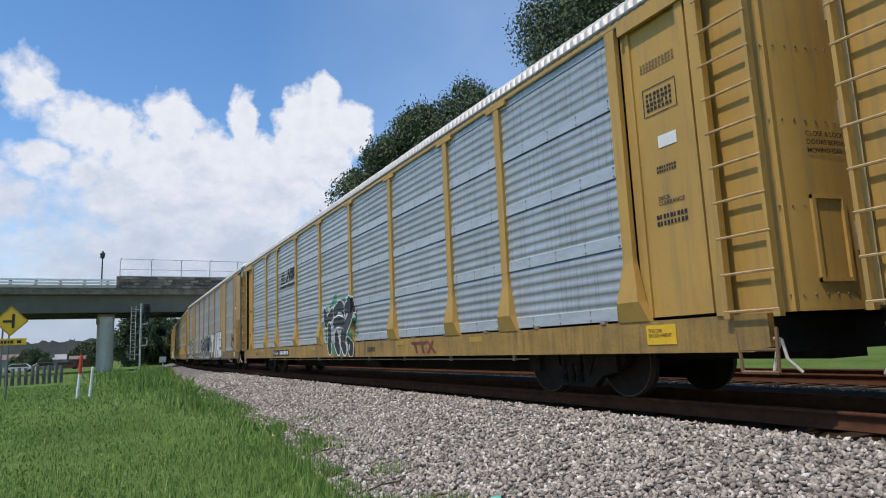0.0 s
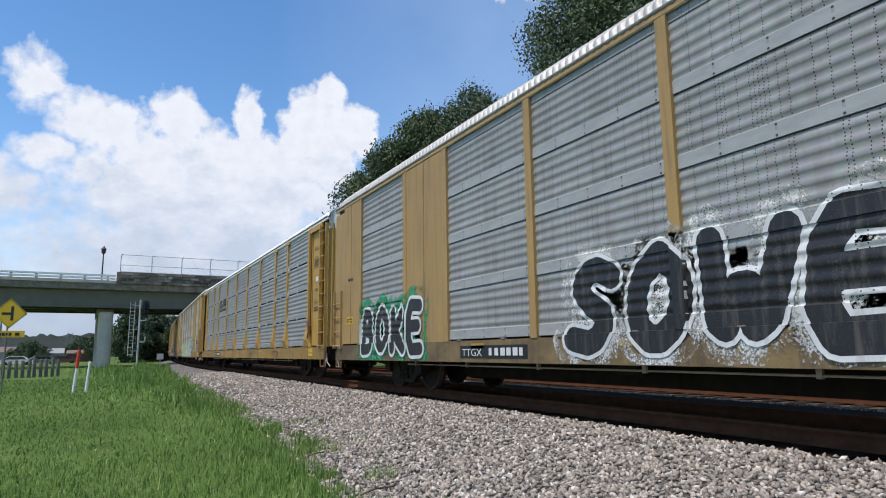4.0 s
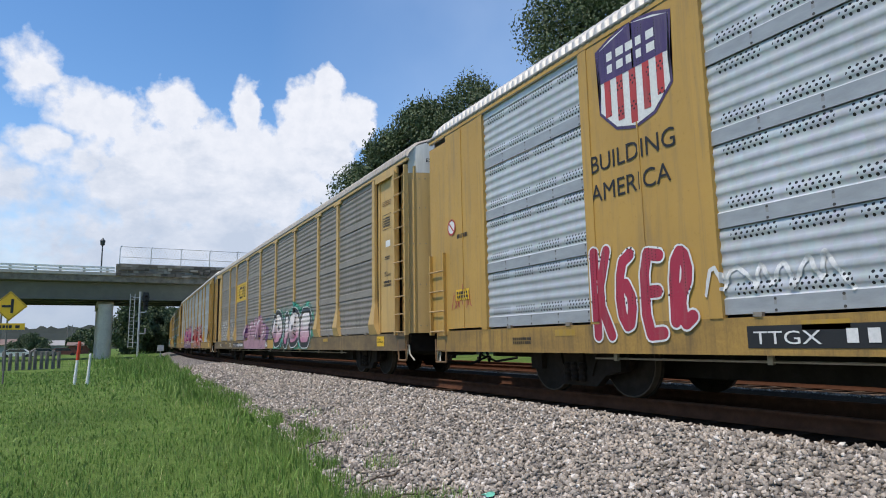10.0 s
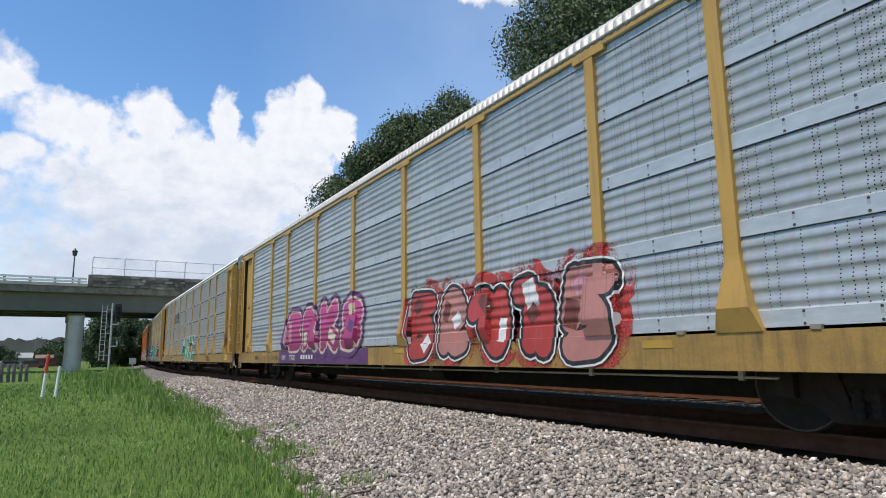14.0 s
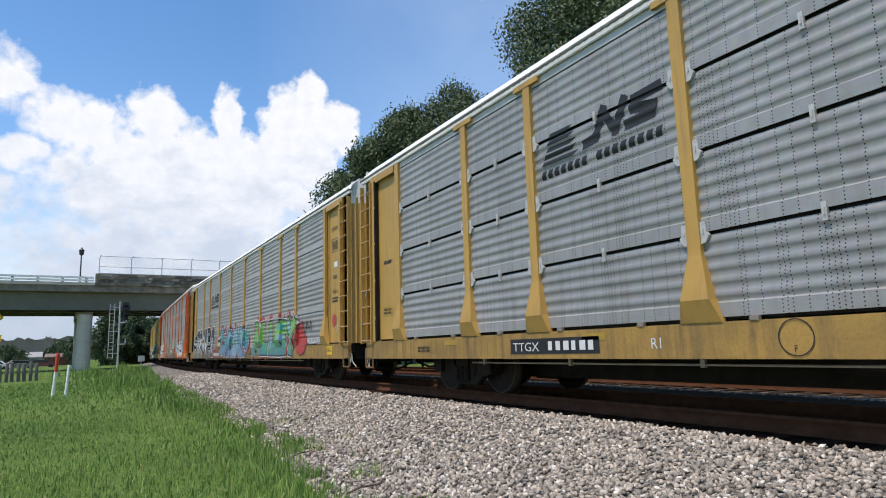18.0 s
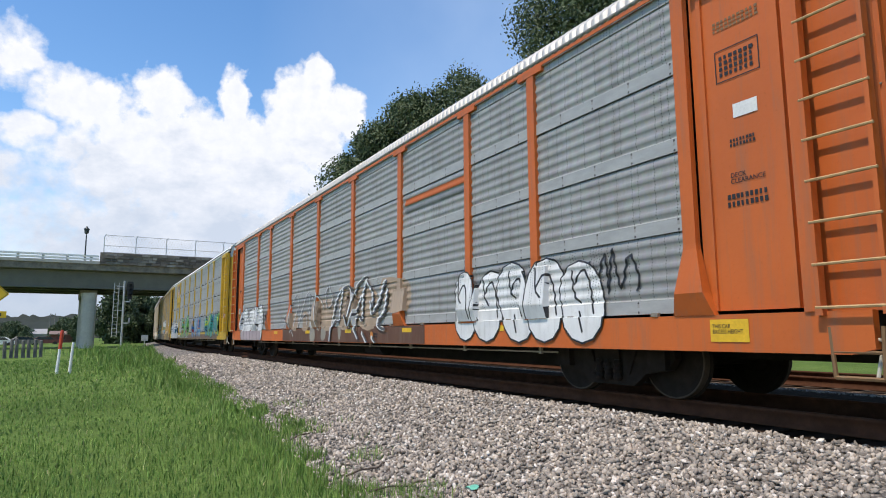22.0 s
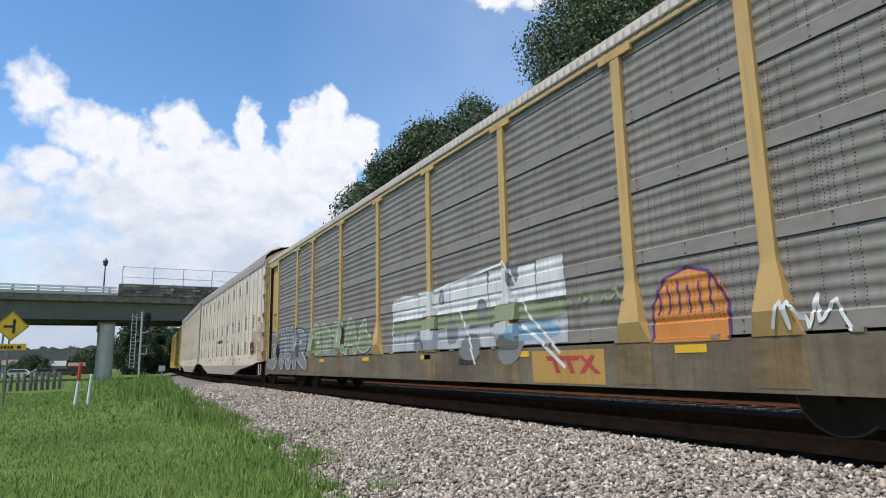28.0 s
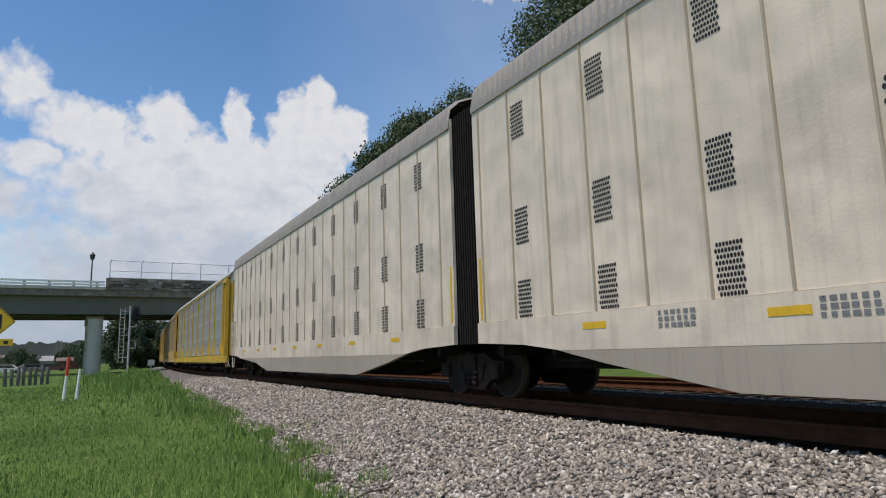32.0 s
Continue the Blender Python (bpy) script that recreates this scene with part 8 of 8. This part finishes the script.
def parked_car(x, y, colour, turn):
    c = thing("parked_car", "small distant parked car with dark windows", "car", pose(x, y, -0.62, 0, 0, turn), "parked cars")
    bm = bmesh.new()
    prism(bm, [(-2.2, 0.35), (2.2, 0.35), (2.25, 0.75), (1.4, 0.95), (0.8, 1.42), (-1.0, 1.45), (-1.7, 0.98), (-2.25, 0.85)], -0.85, 0.85, lambda u, v, w: (u, w, v))
    part("body", bm, colour, c)
    bm = bmesh.new()
    prism(bm, [(1.2, 0.97), (0.75, 1.36), (-0.95, 1.38), (-1.5, 1.0)], -0.86, 0.86, lambda u, v, w: (u, w, v))
    part("window", bm, GLASSM, c)
    for u in (-1.35, 1.35):
        for w in (-0.8, 0.8):
            bm = bmesh.new()
            tube(bm, (u, w - 0.1, 0.33), (u, w + 0.1, 0.33), 0.33, 12)
            part("wheel", bm, M["black"], c)


parked_car(-11.2, 112, M["plate_white"], 0)
parked_car(-8.4, 116, M["steel"], 10)
parked_car(-6.0, 122, REDM, 4)


# ---- grass blades and litter ----
def blades():
    rng = np.random.default_rng(9)
    spots = []
    for y0, y1, per, hgt, wid in ((2.8, 6.5, 1600, 0.08, 0.0035), (6.5, 11, 800, 0.075, 0.005), (11, 20, 300, 0.065, 0.008), (20, 40, 90, 0.08, 0.015)):
        x0 = -0.62 * y1 - 0.5 if y1 < 20 else -13
        x0 = max(x0, -13)
        n = int((y1 - y0) * (3.0 - x0) * per * 0.62)
        y = rng.uniform(y0, y1, n)
        x = rng.uniform(x0, 3.0, n)
        e = np.interp(y, (3, 6.6, 10, 16, 24, 40), (2.2, 2.35, 2.75, 2.9, 2.9, 3.2)) + rng.normal(0, 0.12, n) - 0.05 + 0.30 * np.array([noise.noise((0.0, float(q) * 1.1, 2.0)) for q in y])
        ok = (x < e) & (x > -0.62 * y - 0.8)
        x, y, e = x[ok], y[ok], e[ok]
        edge = np.clip(1 - (e - x) / 1.0, 0, 1)
        h = hgt * rng.uniform(0.5, 1.5, len(x)) * (1 + (2.2 if y1 < 12 else 1.2) * edge * rng.uniform(0.2, 1, len(x)))
        spots.append(np.stack([x, y, h, wid * rng.uniform(0.7, 1.4, len(x))], 1))
    # tall weeds along the verge further off, and low scrub under the overpass
    n = 16000
    y = rng.uniform(11, 58, n)
    e = np.interp(y, (3, 6.6, 10, 16, 24, 40, 60), (2.2, 2.35, 2.75, 2.9, 2.9, 3.2, 4.6))
    x = e + 0.25 - np.abs(rng.normal(0, 1.1, n)) * np.interp(y, (15, 30, 58), (0.5, 1.0, 2.2))
    tuft = np.array([noise.noise((float(p) * 0.9, float(q) * 0.35, 7.0)) for p, q in zip(x, y)])
    h = np.interp(y, (11, 20, 30, 58), (0.12, 0.26, 0.32, 0.45)) * rng.uniform(0.4, 1.3, n) * np.clip(0.9 + 1.6 * tuft, 0.15, 2.2)
    spots.append(np.stack([x, y, h, np.interp(y, (15, 58), (0.008, 0.022))], 1))
    # thin tufts that creep out over the stones
    n = 9000
    y = rng.uniform(3.2, 13, n)
    x = np.interp(y, (3, 6.6, 10, 16), (2.2, 2.35, 2.75, 2.9)) + np.abs(rng.normal(0, 0.38, n)) - 0.1
    tuft = np.array([noise.noise((float(p) * 1.6, float(q) * 1.3, 4.0)) for p, q in zip(x, y)])
    ok = tuft > 0.12
    x, y = x[ok], y[ok]
    spots.append(np.stack([x, y, rng.uniform(0.06, 0.2, len(x)), np.interp(y, (3, 13), (0.0035, 0.007))], 1))
    S = np.concatenate(spots)
    n = len(S)
    z = np.array([max(ground_z(x, y), float(top_z(x, y))) for x, y in S[:, :2]])
    a = rng.uniform(0, math.tau, n)
    lean = rng.normal(0, 0.45, n)
    b = rng.uniform(0, math.tau, n)
    h, w = S[:, 2], S[:, 3]
    base = np.stack([S[:, 0], S[:, 1], z - 0.01], 1)
    side = np.stack([np.cos(a) * w, np.sin(a) * w, np.zeros(n)], 1)
    mid = base + np.stack([np.cos(b) * lean * h * 0.3, np.sin(b) * lean * h * 0.3, h * 0.6], 1)
    tip = base + np.stack([np.cos(b) * lean * h, np.sin(b) * lean * h, h * (1 - 0.25 * lean ** 2).clip(0.4, 1)], 1)
    V = np.stack([base - side, base + side, mid + side * 0.7, tip, mid - side * 0.7], 1)
    i = (np.arange(n) * 5)[:, None]
    F = np.concatenate([i + np.array([0, 1, 2]), i + np.array([0, 2, 4]), i + np.array([4, 2, 3])])
    m = Nodes("grass_blades")
    co = m.coords()
    rnd = m.node("NewGeometry").outputs["Random Per Island"]
    patch = m.noise(co, 0.5, 4, 0.6)
    c = m.ramp(rnd, (0.0, (0.10, 0.182, 0.041)), (0.6, (0.175, 0.297, 0.065)), (0.92, (0.26, 0.362, 0.105)), (1.0, (0.42, 0.38, 0.18)))
    c = m.mix(m.span(patch, 0.35, 0.68, 0, 0.45), c, (0.095, 0.165, 0.04))
    c = m.mix(m.span(m.noise(co, 1.1, 5, 0.65), 0.52, 0.74, 0, 0.35), c, (0.32, 0.33, 0.16))
    tagged(new("grass", numpy_mesh("grass", V.reshape(-1, 3), F, matt(m.done(c, 0.7)))), "green grass blades, longer along the ballast edge", "grass", kind="stuff")


blades()


def litter():
    bm = bmesh.new()
    vs = [bm.verts.new((math.cos(k * math.tau / 9) * 0.075 * (1 + 0.3 * math.sin(k * 2.3)), math.sin(k * math.tau / 9) * 0.055, 0.012 + 0.012 * math.sin(k * 1.7))) for k in range(9)]
    top = bm.verts.new((0.01, 0, 0.035))
    for k in range(9):
        bm.faces.new((vs[k], vs[(k + 1) % 9], top))
    bm.faces.new(vs[::-1])
    x, y = 3.15, 5.15
    ob = new("litter", mesh_of(bm, "litter", plain("mint_plastic", (0.16, 0.52, 0.38), 0.4, 0, 0.1)))
    ob.matrix_basis = pose(x, y, float(top_z(x, y)) + 0.035)
    tagged(ob, "crumpled mint green plastic scrap on the ballast", "litter")
    for x, y, l, turn in ((2.78, 6.65, 0.42, 30), (2.72, 5.75, 0.34, 5), (2.9, 9.4, 0.5, 48)):
        bm = bmesh.new()
        pipe(bm, [(-l, 0, 0), (-l * 0.4, 0.02, 0.015), (l * 0.2, -0.03, 0.0), (l * 0.55, 0.02, 0.02), (l, 0.0, 0.005)], 0.011, 6)
        s = new("stick", mesh_of(bm, "stick", BARK))
        s.matrix_basis = pose(x, y, float(top_z(x, y)) + 0.05, 0, 0, turn)
        tagged(s, "thin dark dry stick on the ballast", "stick", "sticks")


litter()


# ---- clouds ----
def clouds():
    """A far shell that carries the cumulus bank."""
    R, rows, cols = 2300.0, 40, 90
    az = np.radians(np.linspace(-40, 75, cols))
    el = np.radians(np.linspace(-1, 62, rows))
    A, E = np.meshgrid(az, el)
    V = np.stack([np.sin(A) * np.cos(E), np.cos(A) * np.cos(E), np.sin(E)], -1).reshape(-1, 3) * R
    i = np.arange(rows * cols).reshape(rows, cols)
    F = np.stack([i[:-1, :-1], i[:-1, 1:], i[1:, 1:], i[1:, :-1]], -1).reshape(-1, 4)
    m = Nodes("cloud_bank")
    sep = m.node("SeparateXYZ")
    co = m.coords()
    m.put(sep.inputs[0], co)
    x, y, z = sep.outputs
    a = m.math("MULTIPLY", m.math("ARCTAN2", x, y), 57.2958)
    e = m.math("MULTIPLY", m.math("ARCSINE", m.math("DIVIDE", z, R)), 57.2958)
    comb = m.node("CombineXYZ")
    m.put(comb.inputs[0], a), m.put(comb.inputs[1], e)
    flat = comb.outputs[0]
    warp = m.noise(flat, 0.45, 3, 0.5, "Color")
    wv = m.node("VectorMath")
    wv.operation = "MULTIPLY_ADD"
    m.put(wv.inputs[0], warp), m.put(wv.inputs[1], (2.2, 2.2, 0)), m.put(wv.inputs[2], flat)
    s2 = m.node("SeparateXYZ")
    m.put(s2.inputs[0], wv.outputs[0])
    wa, we = s2.outputs[0], s2.outputs[1]
    body = None
    for ca, ce, ra, re, k in ((7, 13.6, 13.5, 6.0, 1.25), (16.6, 18.6, 4.2, 5.0, 1.25), (17.4, 21.6, 1.9, 2.9, 1.05), (20.2, 19.8, 1.8, 2.6, 0.95), (10.2, 19.6, 1.5, 3.0, 1.0), (4.4, 19.6, 2.6, 2.4, 0.9), (-1.5, 18.3, 4.5, 2.6, 0.85), (-6.2, 20.8, 2.4, 2.6, 0.7), (-5.2, 15.4, 2.4, 1.9, 0.95), (-8.2, 12.0, 4.2, 3.0, 1.0), (9, 7.5, 26, 5.6, 1.15), (35, 32.3, 6.5, 2.2, 0.8), (-22, 12, 9, 6, 1.0), (34, 9, 10, 5, 0.8)):
        dx = m.math("DIVIDE", m.math("SUBTRACT", wa, ca + 1.1), ra)
        dy = m.math("DIVIDE", m.math("SUBTRACT", we, ce + 1.1), re)
        d = m.math("SUBTRACT", 1.0, m.math("ADD", m.math("MULTIPLY", dx, dx), m.math("MULTIPLY", dy, dy)))
        d = m.math("MULTIPLY", d, k)
        body = d if body is None else m.math("MAXIMUM", body, d)
    puff = m.noise(flat, 0.55, 9, 0.58)
    dens = m.math("ADD", m.math("MULTIPLY", body, 0.85), m.math("MULTIPLY", m.math("SUBTRACT", puff, 0.47), 1.45))
    low = m.span(e, 7, 18, 0.0, 1.0)
    soft = m.span(low, 0, 1, 0.75, 0.42)
    alpha = m.span(dens, 0.0, m.math("MULTIPLY", soft, m.span(a, -8, 10, 1.25, 1.0)))
    alpha = m.math("MULTIPLY", alpha, m.span(e, 0.5, 5.0, 0.95, 1.0))
    shade = m.noise(m.scaled(flat, (0.8, 1.3, 1)), 0.30, 7, 0.6)
    core = m.span(m.math("ADD", m.math("MULTIPLY", shade, 1.0), m.math("MULTIPLY", m.span(e, 8, 20), 0.42)), 0.42, 0.78)
    billow = m.noise(flat, 0.8, 6, 0.6)
    core = m.math("MULTIPLY", core, m.span(billow, 0.25, 0.6, 0.72, 1.0))
    col = m.mix(core, (0.45, 0.54, 0.67), (0.76, 0.81, 0.88))
    col = m.mix(m.span(e, 21, 8, 0.0, 0.32), col, (0.56, 0.66, 0.80))
    haze = m.span(e, 0.0, 7.5, 0.85, 0.0)
    col = m.mix(haze, col, (0.36, 0.46, 0.59))
    alpha = m.math("MAXIMUM", alpha, m.span(e, 4.0, 8.5, 1.0, 0.0))
    veil = m.math("MULTIPLY", m.span(a, 12, 30, 0.0, 0.30), m.span(m.noise(flat, 0.09, 4, 0.5), 0.3, 0.7, 0.5, 1.0))
    col = m.mix(m.span(alpha, 0.0, 0.4), (0.55, 0.70, 0.92), col)
    alpha = m.math("MAXIMUM", alpha, veil)
    em = m.node("Emission")
    m.put(em.inputs[0], col)
    em.inputs[1].default_value = 1.0
    tr = m.node("BsdfTransparent")
    mx = m.node("MixShader")
    m.put(mx.inputs[0], alpha), m.put(mx.inputs[1], tr.outputs[0]), m.put(mx.inputs[2], em.outputs[0])
    m.put(m.out.inputs["Surface"], mx.outputs[0])
    tagged(new("cloud_backdrop", numpy_mesh("cloud_backdrop", V, F, m.mat, True)), "bank of white cumulus clouds in a blue sky", "clouds", kind="structure")


clouds()


# ---- what moves ----
def motions():
    for key, car in CAR.items():
        ref, rows = REF[key], []
        for k in range(65):
            t = k * 0.5
            s = run(ref, t)
            (x0, y0, _), (x1, y1, _) = along(s - 9.95), along(s + 9.95)
            rows.append((t, pose((x0 + x1) / 2, (y0 + y1) / 2, 0, 0, 0, -math.degrees(math.atan2(x1 - x0, y1 - y0)))))
        walk(car, rows)
    spin = []
    for k in range(481):
        t = k / 15
        spin.append((t, math.degrees((run(0, t) - run(0, 0)) / WHEEL_R)))
    for ws, e in WHEELS:
        walk(ws, [(t, pose(0, e, WHEEL_R, -a, 0, 0)) for t, a in spin])


motions()
